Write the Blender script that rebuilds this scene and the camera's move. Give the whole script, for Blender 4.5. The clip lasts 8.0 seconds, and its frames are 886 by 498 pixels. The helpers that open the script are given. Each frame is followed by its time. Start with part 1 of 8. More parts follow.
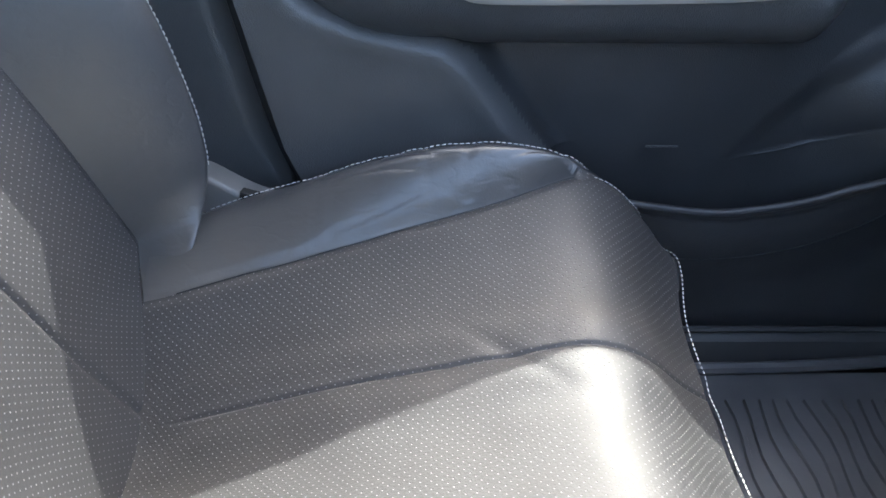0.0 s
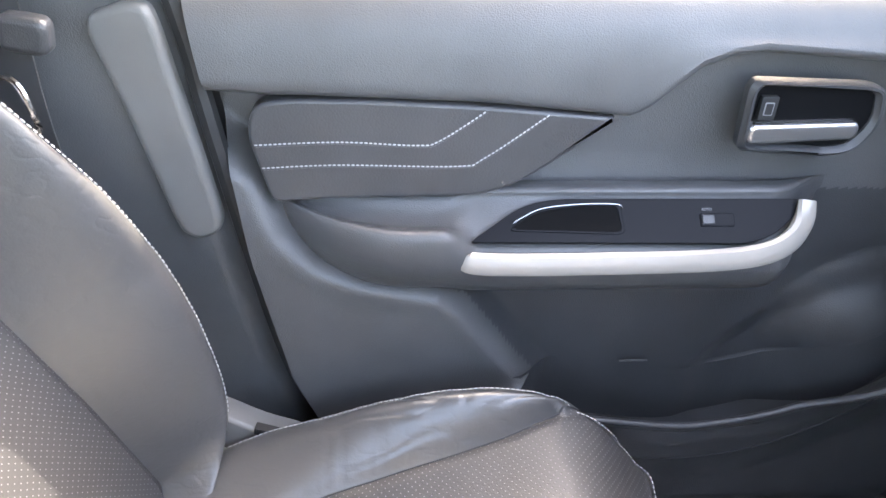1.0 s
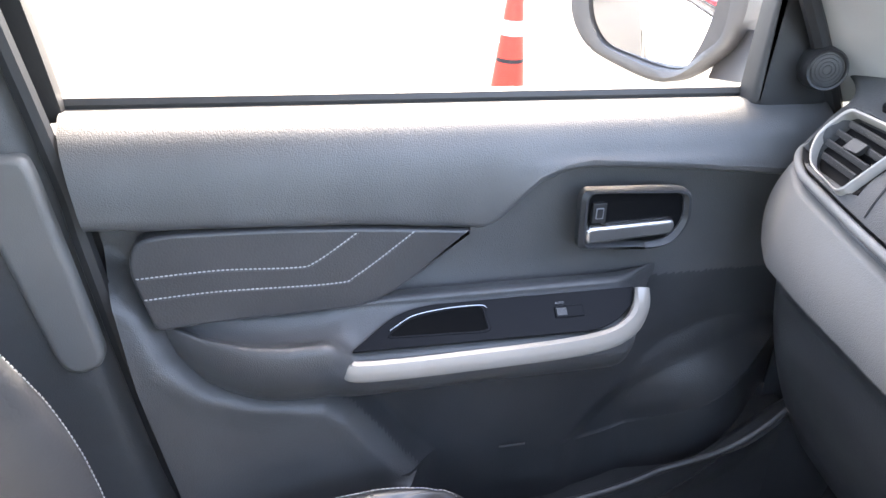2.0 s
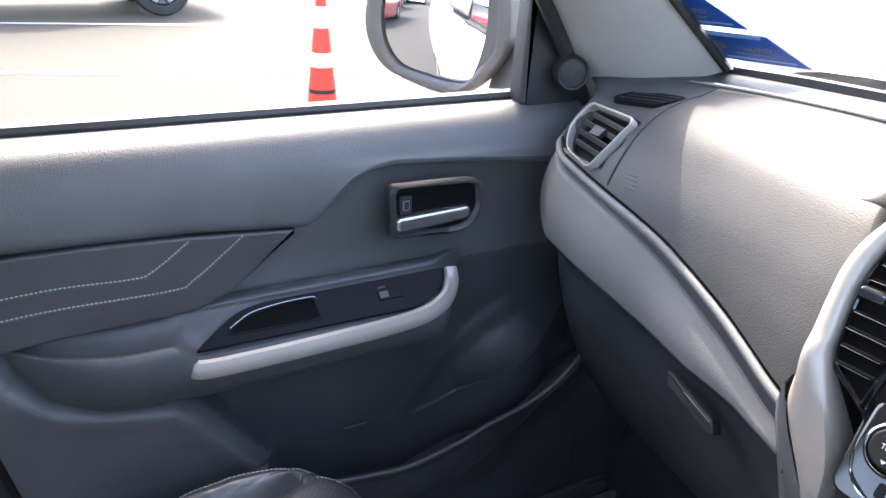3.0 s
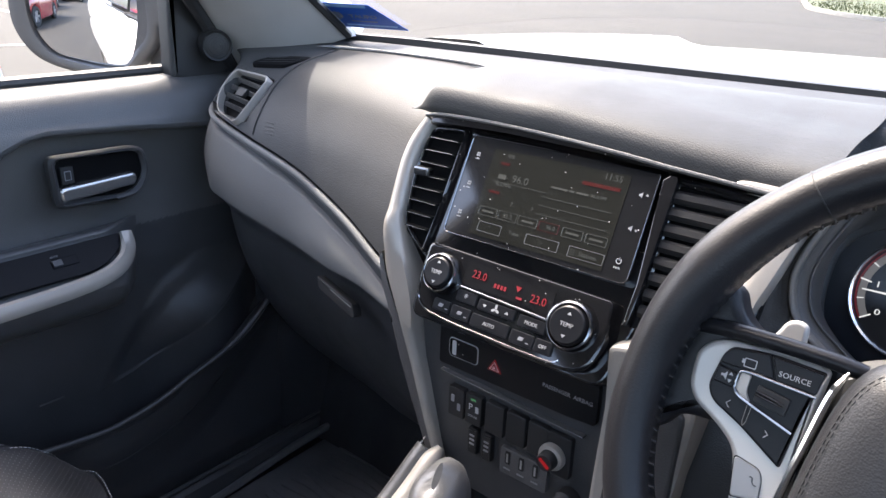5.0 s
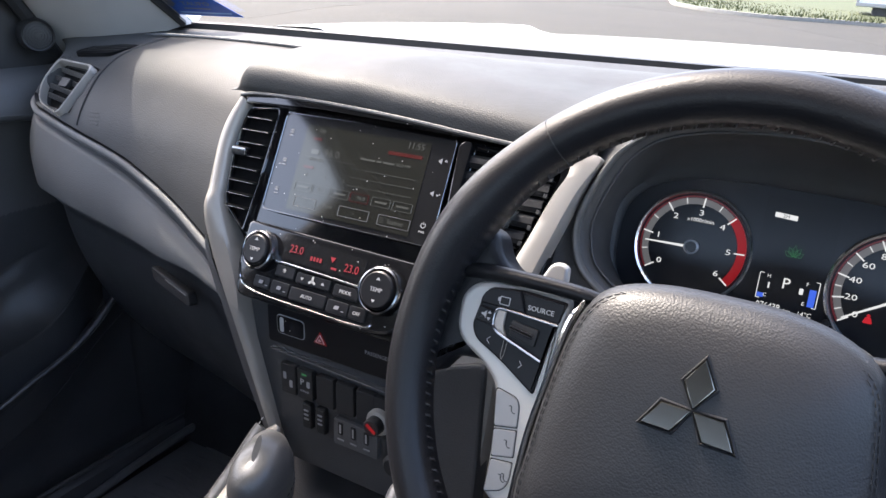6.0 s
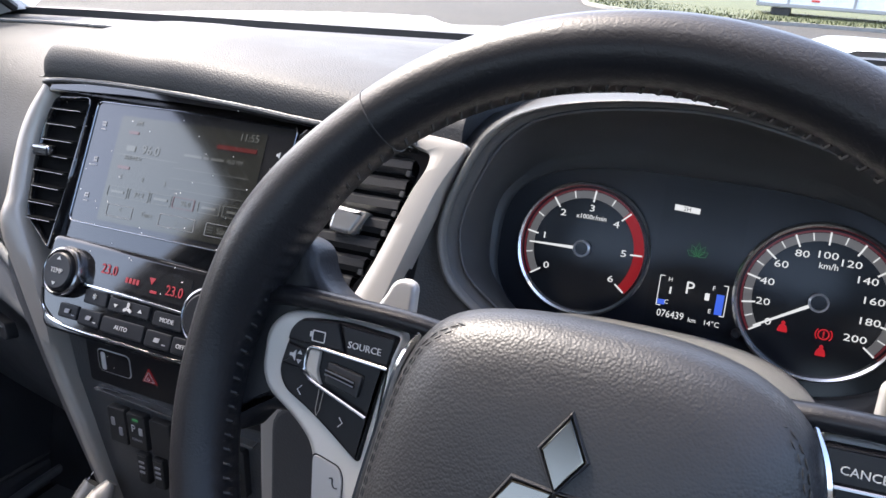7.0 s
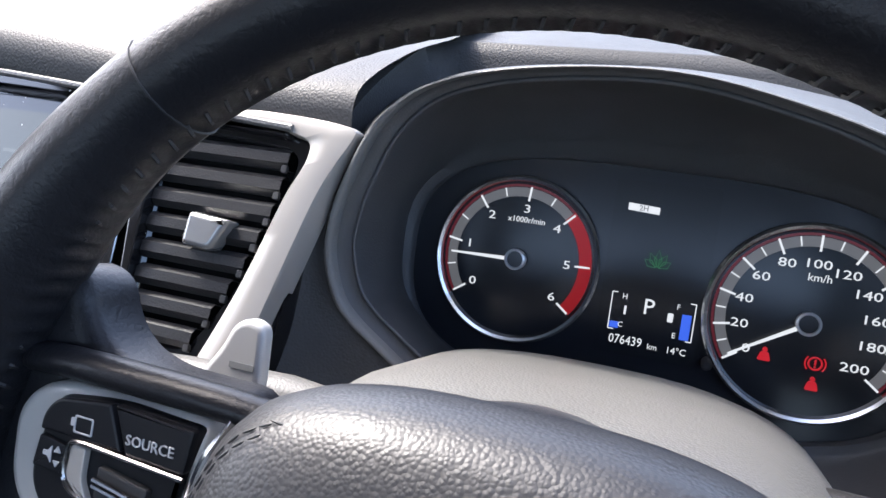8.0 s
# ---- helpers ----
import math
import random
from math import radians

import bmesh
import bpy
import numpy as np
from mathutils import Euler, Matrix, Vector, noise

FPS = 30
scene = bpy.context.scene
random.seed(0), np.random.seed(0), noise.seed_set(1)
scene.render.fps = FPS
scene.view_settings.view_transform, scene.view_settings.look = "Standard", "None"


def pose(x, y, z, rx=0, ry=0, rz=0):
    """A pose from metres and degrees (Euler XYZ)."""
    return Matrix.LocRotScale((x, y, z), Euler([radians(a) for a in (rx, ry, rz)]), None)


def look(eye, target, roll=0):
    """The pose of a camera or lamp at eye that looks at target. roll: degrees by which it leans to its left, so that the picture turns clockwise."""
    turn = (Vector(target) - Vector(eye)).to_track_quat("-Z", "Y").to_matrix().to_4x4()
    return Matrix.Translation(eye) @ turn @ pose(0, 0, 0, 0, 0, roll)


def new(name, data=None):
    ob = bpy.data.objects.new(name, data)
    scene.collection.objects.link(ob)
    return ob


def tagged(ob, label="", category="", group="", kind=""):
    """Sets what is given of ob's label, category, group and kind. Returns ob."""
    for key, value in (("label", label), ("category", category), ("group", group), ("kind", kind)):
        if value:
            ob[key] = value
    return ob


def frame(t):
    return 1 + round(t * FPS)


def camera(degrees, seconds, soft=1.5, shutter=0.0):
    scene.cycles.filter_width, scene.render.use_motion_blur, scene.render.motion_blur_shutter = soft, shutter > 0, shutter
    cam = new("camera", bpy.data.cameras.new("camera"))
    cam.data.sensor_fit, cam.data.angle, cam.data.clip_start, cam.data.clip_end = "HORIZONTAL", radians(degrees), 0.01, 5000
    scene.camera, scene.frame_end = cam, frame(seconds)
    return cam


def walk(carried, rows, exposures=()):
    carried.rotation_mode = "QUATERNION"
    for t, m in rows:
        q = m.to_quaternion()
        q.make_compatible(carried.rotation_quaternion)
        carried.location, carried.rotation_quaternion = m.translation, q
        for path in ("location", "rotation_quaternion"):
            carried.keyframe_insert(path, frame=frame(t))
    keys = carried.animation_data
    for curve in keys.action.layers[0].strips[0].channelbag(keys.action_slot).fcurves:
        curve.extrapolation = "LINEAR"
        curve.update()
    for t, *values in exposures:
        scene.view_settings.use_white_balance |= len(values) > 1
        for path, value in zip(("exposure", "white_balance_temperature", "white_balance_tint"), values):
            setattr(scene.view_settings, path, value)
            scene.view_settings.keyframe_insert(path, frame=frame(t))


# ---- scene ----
cam = camera(62.8, 8.0)
PATH = [
    (0, (0.014, 0.268, 1.2), (-1.604, 0.284, 0.024), 0.4),
    (0.5, (-0.043, 0.242, 1.329), (-1.633, 0.318, 0.118), 2.1),
    (1, (-0.039, 0.223, 1.412), (-1.715, 0.359, 0.33), 2.2),
    (1.2, (-0.031, 0.223, 1.424), (-1.744, 0.385, 0.404), 1.9),
    (2.3, (0.026, 0.218, 1.469), (-1.694, 0.827, 0.65), 2.4),
    (2.5, (0.046, 0.217, 1.466), (-1.649, 0.914, 0.665), 2.2),
    (3, (0.124, 0.191, 1.468), (-1.488, 1.094, 0.702), 1.9),
    (3.5, (0.175, 0.171, 1.452), (-1.329, 1.255, 0.702), 1.7),
    (4, (0.225, 0.177, 1.437), (-1.162, 1.415, 0.699), 1.7),
    (4.5, (0.278, 0.166, 1.44), (-0.99, 1.526, 0.706), 1.6),
    (4.7, (0.297, 0.166, 1.438), (-0.939, 1.56, 0.71), 1.4),
    (5.8, (0.386, 0.178, 1.421), (-0.598, 1.763, 0.702), 1.6),
    (6, (0.399, 0.191, 1.417), (-0.547, 1.801, 0.698), 1.3),
    (6.5, (0.412, 0.249, 1.404), (-0.437, 1.914, 0.692), 1.4),
    (7, (0.399, 0.309, 1.385), (-0.372, 2.013, 0.674), 1.3),
    (7.5, (0.398, 0.376, 1.368), (-0.306, 2.108, 0.659), 1.4),
    (8, (0.387, 0.419, 1.357), (-0.275, 2.163, 0.636), 1.4),
]
walk(cam, [(t, look(eye, target, roll)) for t, eye, target, roll in PATH],
     [(0, 4.05, 6500, 3), (0.5, 4.85, 7000, 7), (1.0, 5.2, 8000, 10), (2.5, 4.2, 7200, 10), (3.5, 3.6, 6900, 10), (4.5, 3.3, 6850, 10), (6, 3.03, 6850, 10), (7, 3.0, 6700, 10), (8, 3.06, 6350, 10)])

# ---- world, sun and exposure ----
SUN = Vector((-0.665, 0.24, 1.0)).normalized()
world = bpy.data.worlds.new("sky")
scene.world = world
world.use_nodes = True
wn = world.node_tree.nodes
sky = wn.new("ShaderNodeTexSky")
sky.sky_type = "NISHITA"
sky.sun_disc = False
sky.dust_density = 4.0
sky.air_density = 0.8
sky.sun_elevation = math.asin(SUN.z)
sky.sun_rotation = math.atan2(SUN.x, SUN.y)
wn["Background"].inputs["Strength"].default_value = 0.15
world.node_tree.links.new(sky.outputs["Color"], wn["Background"].inputs["Color"])
sun_data = bpy.data.lights.new("sun", "SUN")
sun_data.energy = 0.88
sun_data.angle = radians(0.55)
sun_data.color = (1.0, 0.975, 0.93)
sun = new("sun", sun_data)
sun.matrix_world = look(SUN * 40, (0, 0, 0))


# ---- materials ----
def node_mat(name, base, rough=0.5, metal=0.0, spec=0.5, coat=0.0):
    m = bpy.data.materials.new(name)
    m.use_nodes = True
    b = m.node_tree.nodes["Principled BSDF"]
    b.inputs["Base Color"].default_value = (*base, 1)
    b.inputs["Roughness"].default_value = rough
    b.inputs["Metallic"].default_value = metal
    b.inputs["Specular IOR Level"].default_value = spec
    b.inputs["Coat Weight"].default_value = coat
    b.inputs["Coat Roughness"].default_value = 0.08
    return m, m.node_tree.nodes, m.node_tree.links, b


def coords(n, l, scale):
    c = n.new("ShaderNodeTexCoord")
    mp = n.new("ShaderNodeMapping")
    mp.inputs["Scale"].default_value = (scale, scale, scale) if not isinstance(scale, tuple) else scale
    l.new(c.outputs["Object"], mp.inputs["Vector"])
    return mp.outputs["Vector"]


def ramp(n, l, fac, a, b, p0=0.3, p1=0.7):
    r = n.new("ShaderNodeValToRGB")
    r.color_ramp.elements[0].position, r.color_ramp.elements[1].position = p0, p1
    r.color_ramp.elements[0].color, r.color_ramp.elements[1].color = (*a, 1), (*b, 1)
    l.new(fac, r.inputs["Fac"])
    return r.outputs["Color"]


def noise_tex(n, l, scale, detail=3.0, vec=None):
    t = n.new("ShaderNodeTexNoise")
    t.inputs["Scale"].default_value = scale
    t.inputs["Detail"].default_value = detail
    l.new(vec or coords(n, l, 1.0), t.inputs["Vector"])
    return t.outputs["Fac"]


def bump(n, l, b, height, strength, dist, under=None):
    k = n.new("ShaderNodeBump")
    k.inputs["Strength"].default_value = strength
    k.inputs["Distance"].default_value = dist
    l.new(height, k.inputs["Height"])
    if under:
        l.new(under, k.inputs["Normal"])
    l.new(k.outputs["Normal"], b.inputs["Normal"])
    return k.outputs["Normal"]


def grained(name, base, rough=0.5, grain=700.0, depth=0.0006, strength=0.5, vary=0.25, spec=0.5, cells=True):
    """Moulded plastic or leather: pebble grain, a slow change of tone and dust."""
    m, n, l, b = node_mat(name, base, rough, 0, spec)
    big = noise_tex(n, l, 9.0, 4.0)
    lo = tuple(c * (1 - vary) for c in base)
    hi = tuple(c * (1 + vary) for c in base)
    l.new(ramp(n, l, big, lo, hi), b.inputs["Base Color"])
    rr = n.new("ShaderNodeMapRange")
    rr.inputs["To Min"].default_value, rr.inputs["To Max"].default_value = rough - 0.07, rough + 0.07
    l.new(noise_tex(n, l, 35.0, 3.0), rr.inputs["Value"])
    l.new(rr.outputs["Result"], b.inputs["Roughness"])
    if cells:
        v = n.new("ShaderNodeTexVoronoi")
        v.feature = "SMOOTH_F1"
        v.inputs["Scale"].default_value = grain
        v.inputs["Smoothness"].default_value = 0.35
        l.new(coords(n, l, 1.0), v.inputs["Vector"])
        h = n.new("ShaderNodeMath")
        h.operation = "MULTIPLY_ADD"
        h.inputs[1].default_value = -4.0
        l.new(v.outputs["Distance"], h.inputs[0])
        l.new(noise_tex(n, l, grain * 0.35, 3.0), h.inputs[2])
        bump(n, l, b, h.outputs[0], strength, depth * 0.5)
    else:
        bump(n, l, b, noise_tex(n, l, grain, 4.0), strength, depth)
    return m


def creased(m, scale, depth):
    """Adds fine branching creases under a leather's grain."""
    n, l = m.node_tree.nodes, m.node_tree.links
    b = n["Principled BSDF"]
    old = b.inputs["Normal"].links[0].from_node
    t = noise_tex(n, l, scale, 2.0, coords(n, l, (1.0, 0.55, 1.0)))
    off = n.new("ShaderNodeMath")
    off.operation = "SUBTRACT"
    off.inputs[1].default_value = 0.5
    l.new(t, off.inputs[0])
    ab = n.new("ShaderNodeMath")
    ab.operation = "ABSOLUTE"
    l.new(off.outputs[0], ab.inputs[0])
    mr = n.new("ShaderNodeMapRange")
    mr.inputs["From Min"].default_value, mr.inputs["From Max"].default_value = 0.0, 0.08
    l.new(ab.outputs[0], mr.inputs["Value"])
    k = n.new("ShaderNodeBump")
    k.inputs["Strength"].default_value = 0.2
    k.inputs["Distance"].default_value = depth
    l.new(mr.outputs[0], k.inputs["Height"])
    l.new(k.outputs["Normal"], old.inputs["Normal"])
    return m


def perforated(name, base, hole, pitch):
    """Leather with rows of fine punched holes, laid out in metres along the sheet."""
    m = grained(name, base, 0.58, 420.0, 0.0005, 0.6, 0.08, 0.65, cells=False)
    n, l = m.node_tree.nodes, m.node_tree.links
    b = n["Principled BSDF"]
    old = b.inputs["Base Color"].links[0].from_socket
    nrm = b.inputs["Normal"].links[0].from_socket
    tc = n.new("ShaderNodeTexCoord")
    mp = n.new("ShaderNodeMapping")
    mp.inputs["Rotation"].default_value = (0, 0, radians(45))
    l.new(tc.outputs["UV"], mp.inputs["Vector"])
    v = n.new("ShaderNodeTexVoronoi")
    v.voronoi_dimensions = "2D"
    v.inputs["Randomness"].default_value = 0.06
    v.inputs["Scale"].default_value = 1.0 / pitch
    l.new(mp.outputs[0], v.inputs["Vector"])
    f = n.new("ShaderNodeMapRange")
    f.inputs["From Min"].default_value, f.inputs["From Max"].default_value = 0.09, 0.14
    f.inputs["To Min"].default_value, f.inputs["To Max"].default_value = 1.0, 0.0
    l.new(v.outputs["Distance"], f.inputs["Value"])
    mix = n.new("ShaderNodeMix")
    mix.data_type = "RGBA"
    l.new(f.outputs[0], mix.inputs["Factor"])
    l.new(old, mix.inputs["A"])
    mix.inputs["B"].default_value = (*hole, 1)
    l.new(mix.outputs["Result"], b.inputs["Base Color"])
    ro = n.new("ShaderNodeMix")
    l.new(f.outputs[0], ro.inputs["Factor"])
    l.new(b.inputs["Roughness"].links[0].from_socket, ro.inputs["A"])
    ro.inputs["B"].default_value = 0.9
    l.new(ro.outputs["Result"], b.inputs["Roughness"])
    inv = n.new("ShaderNodeMath")
    inv.operation = "MULTIPLY"
    inv.inputs[1].default_value = -1.0
    l.new(f.outputs[0], inv.inputs[0])
    bump(n, l, b, inv.outputs[0], 0.6, 0.001, nrm)
    return m


def brushed(name, base, rough=0.32):
    m, n, l, b = node_mat(name, base, rough, 0.25)
    nz = noise_tex(n, l, 900.0, 2.0)
    bump(n, l, b, nz, 0.06, 0.0004)
    l.new(ramp(n, l, noise_tex(n, l, 14.0), tuple(c * 0.9 for c in base), base), b.inputs["Base Color"])
    return m


def dusty_gloss(name, base, rough=0.06, share=0.16):
    """Piano black with specks of dust."""
    m, n, l, b = node_mat(name, base, rough, 0, 0.7)
    v = n.new("ShaderNodeTexVoronoi")
    v.inputs["Scale"].default_value = 210.0
    l.new(coords(n, l, 1.0), v.inputs["Vector"])
    wn_ = n.new("ShaderNodeTexWhiteNoise")
    l.new(v.outputs["Position"], wn_.inputs["Vector"])
    pick = n.new("ShaderNodeMath")
    pick.operation = "GREATER_THAN"
    pick.inputs[1].default_value = 1 - share
    l.new(wn_.outputs["Value"], pick.inputs[0])
    near = n.new("ShaderNodeMath")
    near.operation = "LESS_THAN"
    near.inputs[1].default_value = 0.10
    l.new(v.outputs["Distance"], near.inputs[0])
    both = n.new("ShaderNodeMath")
    both.operation = "MULTIPLY"
    l.new(pick.outputs[0], both.inputs[0])
    l.new(near.outputs[0], both.inputs[1])
    mix = n.new("ShaderNodeMix")
    mix.data_type = "RGBA"
    mix.inputs["A"].default_value = (*base, 1)
    mix.inputs["B"].default_value = (0.55, 0.53, 0.5, 1)
    l.new(both.outputs[0], mix.inputs["Factor"])
    l.new(mix.outputs["Result"], b.inputs["Base Color"])
    rr = n.new("ShaderNodeMapRange")
    rr.inputs["To Min"].default_value, rr.inputs["To Max"].default_value = rough, 0.8
    l.new(both.outputs[0], rr.inputs["Value"])
    l.new(rr.outputs[0], b.inputs["Roughness"])
    return m


def glow(name, base, strength, rough=0.4, spec=0.5):
    m, n, l, b = node_mat(name, tuple(c * (0.15 if rough > 0.1 else 0.05) for c in base), rough, 0, spec)
    b.inputs["Emission Color"].default_value = (*base, 1)
    b.inputs["Emission Strength"].default_value = strength
    return m


def screen_glow(name, base, strength):
    """A lit mark on a display: dark by itself, glossy as the glass over it."""
    m = glow(name, base, strength, 0.08, 0.85)
    b = m.node_tree.nodes["Principled BSDF"]
    b.inputs["Base Color"].default_value = (0.010, 0.010, 0.0085, 1)
    b.inputs["Specular Tint"].default_value = (1.0, 0.97, 0.84, 1)
    return m


def clear_pane(name, tint=(1, 1, 1), ior=1.3):
    m = bpy.data.materials.new(name)
    m.use_nodes = True
    n, l = m.node_tree.nodes, m.node_tree.links
    n.remove(n["Principled BSDF"])
    tr, gl, mx, fr = (n.new(k) for k in ("ShaderNodeBsdfTransparent", "ShaderNodeBsdfGlossy", "ShaderNodeMixShader", "ShaderNodeFresnel"))
    tr.inputs["Color"].default_value = (*tint, 1)
    gl.inputs["Roughness"].default_value = 0.01
    fr.inputs["IOR"].default_value = ior
    l.new(fr.outputs[0], mx.inputs["Fac"])
    l.new(tr.outputs[0], mx.inputs[1])
    l.new(gl.outputs[0], mx.inputs[2])
    l.new(mx.outputs[0], n["Material Output"].inputs["Surface"])
    return m


M_PAD = grained("dash soft plastic", (0.055, 0.055, 0.055), 0.48, 720, 0.0003, 0.45, 0.10, 0.10)
M_GLOVE = grained("grey glovebox plastic", (0.125, 0.125, 0.125), 0.55, 800, 0.0003, 0.4, 0.08, 0.12)
# Near-black that paints the shade inside ducts, slots and hollows.
M_SHADEBLACK, *_ = node_mat("deep shade black", (0.004, 0.004, 0.0045), 0.8, 0, 0.08)
M_TRIM = grained("door moulded plastic", (0.078, 0.078, 0.080), 0.38, 760, 0.0003, 0.5, 0.12)
M_WALLIN = grained("binnacle wall plastic", (0.052, 0.053, 0.056), 0.5, 900, 0.0002, 0.2, 0.08)
# Lighter than the pad: paints the sunlight caught by the tray's edge.
M_LITEDGE = grained("sunlit dash edge", (0.13, 0.13, 0.13), 0.25, 900, 0.0001, 0.2, 0.08)
M_MIRRORCAP = grained("mirror housing plastic", (0.035, 0.035, 0.036), 0.5, 700, 0.0003, 0.3, 0.1)
M_RIDGE = grained("lip plastic", (0.13, 0.127, 0.122), 0.45, 800, 0.0003, 0.3, 0.1)
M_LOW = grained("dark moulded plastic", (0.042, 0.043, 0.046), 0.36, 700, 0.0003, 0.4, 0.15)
M_SHROUD = grained("grey shroud plastic", (0.085, 0.084, 0.080), 0.48, 900, 0.0003, 0.3, 0.08)
M_GREY = grained("grey pillar plastic", (0.36, 0.352, 0.34), 0.55, 900, 0.0003, 0.3, 0.08)
M_LEATHER = creased(grained("black leather", (0.054, 0.054, 0.056), 0.37, 420, 0.0004, 0.4, 0.08, 0.9, cells=False), 48.0, 0.0008)
M_WRAP = creased(grained("wheel leather", (0.012, 0.0118, 0.0138), 0.37, 620, 0.0003, 0.5, 0.15, 0.30, cells=False), 330.0, 0.00016)
M_HUBPAD = grained("airbag cover", (0.019, 0.0192, 0.0215), 0.44, 900, 0.0003, 0.27, 0.1, 0.44)
M_SEAT = perforated("perforated leather", (0.028, 0.028, 0.030), (0.15, 0.15, 0.155), 0.0056)
M_PADDOOR = grained("door leather", (0.055, 0.055, 0.058), 0.36, 480, 0.0005, 0.3, 0.15)
M_THREAD, *_ = node_mat("grey thread", (0.42, 0.42, 0.42), 0.8)
M_BLKTHREAD, *_ = node_mat("black thread", (0.02, 0.02, 0.022), 0.6)
M_LACE, *_ = node_mat("wheel lace", (0.030, 0.028, 0.028), 0.5)
M_SILVER = brushed("satin silver", (0.35, 0.325, 0.295), 0.36)
M_SPOKE = brushed("wheel silver", (0.50, 0.475, 0.44), 0.34)
M_PALE = brushed("pale satin plastic", (0.33, 0.325, 0.32), 0.42)
M_RING, *_ = node_mat("bright ring", (0.66, 0.66, 0.67), 0.25, 0.25)
M_BADGE, *_ = node_mat("badge chrome", (0.20, 0.185, 0.16), 0.2, 1.0)
M_DIALCHROME, *_ = node_mat("dial ring chrome", (0.9, 0.9, 0.9), 0.18, 1.0)
M_TRAY, *_ = node_mat("glossy tray plastic", (0.010, 0.0105, 0.0125), 0.28, 0, 0.06)
M_SATIN, *_ = node_mat("satin chrome", (0.52, 0.52, 0.53), 0.25, 0.9)
M_GREYCHROME, *_ = node_mat("grey chrome", (0.26, 0.26, 0.27), 0.2, 1.0)
M_CHROME, *_ = node_mat("chrome", (0.62, 0.62, 0.63), 0.10, 1.0)
M_GLOSS = dusty_gloss("piano black", (0.008, 0.008, 0.009))
M_SCREEN = dusty_gloss("screen glass", (0.012, 0.012, 0.013), 0.07, 0.16)
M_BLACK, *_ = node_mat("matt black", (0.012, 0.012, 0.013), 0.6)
M_SWITCH, *_ = node_mat("satin black switch", (0.008, 0.008, 0.0095), 0.36, 0, 0.22)
M_MAT = grained("mat rubber", (0.13, 0.13, 0.134), 0.45, 300, 0.0005, 0.3, 0.2, cells=False)
M_RUBBER = grained("rubber", (0.02, 0.02, 0.021), 0.5, 300, 0.0005, 0.3, 0.2, cells=False)
M_SLAT = grained("vent slat plastic", (0.018, 0.018, 0.019), 0.36, 900, 0.0003, 0.2, 0.1, 0.25)
M_TAB, *_ = node_mat("grey tab metal", (0.27, 0.27, 0.27), 0.26, 0.7)
M_BELT = grained("belt webbing", (0.03, 0.03, 0.032), 0.7, 1400, 0.0005, 0.6, 0.15, cells=False)
M_CARPET = grained("carpet", (0.04, 0.04, 0.043), 0.95, 900, 0.003, 0.9, 0.3, cells=False)
M_CEIL = grained("headliner", (0.42, 0.418, 0.41), 0.9, 800, 0.001, 0.4, 0.06, cells=False)
M_PRINT, *_ = node_mat("white print", (0.36, 0.36, 0.36), 0.5)
M_DIMPRINT, *_ = node_mat("grey print", (0.22, 0.22, 0.23), 0.5)
M_WHITEGLOW = glow("lit white marks", (0.85, 0.87, 0.9), 0.115)
M_LCD = screen_glow("screen white", (0.5, 0.52, 0.52), 0.024)
M_LCDRED = screen_glow("screen red", (0.3, 0.02, 0.03), 0.040)
M_RED = glow("red segments", (0.8, 0.03, 0.05), 0.032)
M_REDLAMP = glow("red warning lamp", (0.8, 0.02, 0.035), 0.075)
M_REDZONE = glow("red dial zone", (0.7, 0.015, 0.025), 0.04)
M_DIALRING = glow("grey dial ring", (0.4, 0.4, 0.42), 0.032)
M_DIALRED = glow("dim red dial ring", (0.35, 0.03, 0.05), 0.028)
M_BLUE = glow("blue bar", (0.05, 0.14, 0.8), 0.12)
M_GREENGLOW = glow("green leaf lamp", (0.05, 0.25, 0.1), 0.07)
M_GLASS = clear_pane("car glass")
M_MIRROR, *_ = node_mat("mirror glass", (0.92, 0.93, 0.95), 0.01, 1.0)


def paint(name, base, rough=0.2):
    m, n, l, b = node_mat(name, base, rough, 0.0, 0.5, 0.8)
    l.new(ramp(n, l, noise_tex(n, l, 3.0), tuple(c * 0.94 for c in base), base), b.inputs["Base Color"])
    return m


M_WHITECAR = paint("white car paint", (0.80, 0.80, 0.80))
M_REDCAR = paint("red car paint", (0.35, 0.02, 0.03))
M_BLUECAR = paint("blue car paint", (0.02, 0.08, 0.45))
M_DARKCAR = paint("dark car paint", (0.03, 0.035, 0.04))
M_TYRE = grained("tyre", (0.025, 0.025, 0.025), 0.8, 60, 0.004, 0.5, 0.3, cells=False)
M_ALLOY, *_ = node_mat("alloy", (0.5, 0.5, 0.52), 0.3, 0.9)
M_DARKGLASS, *_ = node_mat("dark car window", (0.01, 0.012, 0.014), 0.05, 0, 0.6)
M_CONE = grained("cone plastic", (0.60, 0.030, 0.012), 0.5, 60, 0.001, 0.3, 0.15, cells=False)
M_CONEWHITE = grained("cone reflective band", (0.45, 0.45, 0.44), 0.45, 200, 0.0005, 0.3, 0.08, cells=False)
M_STICKER, *_ = node_mat("blue sticker", (0.014, 0.105, 0.50), 0.3)
M_STICKER2, *_ = node_mat("pale blue band", (0.25, 0.45, 0.75), 0.3)


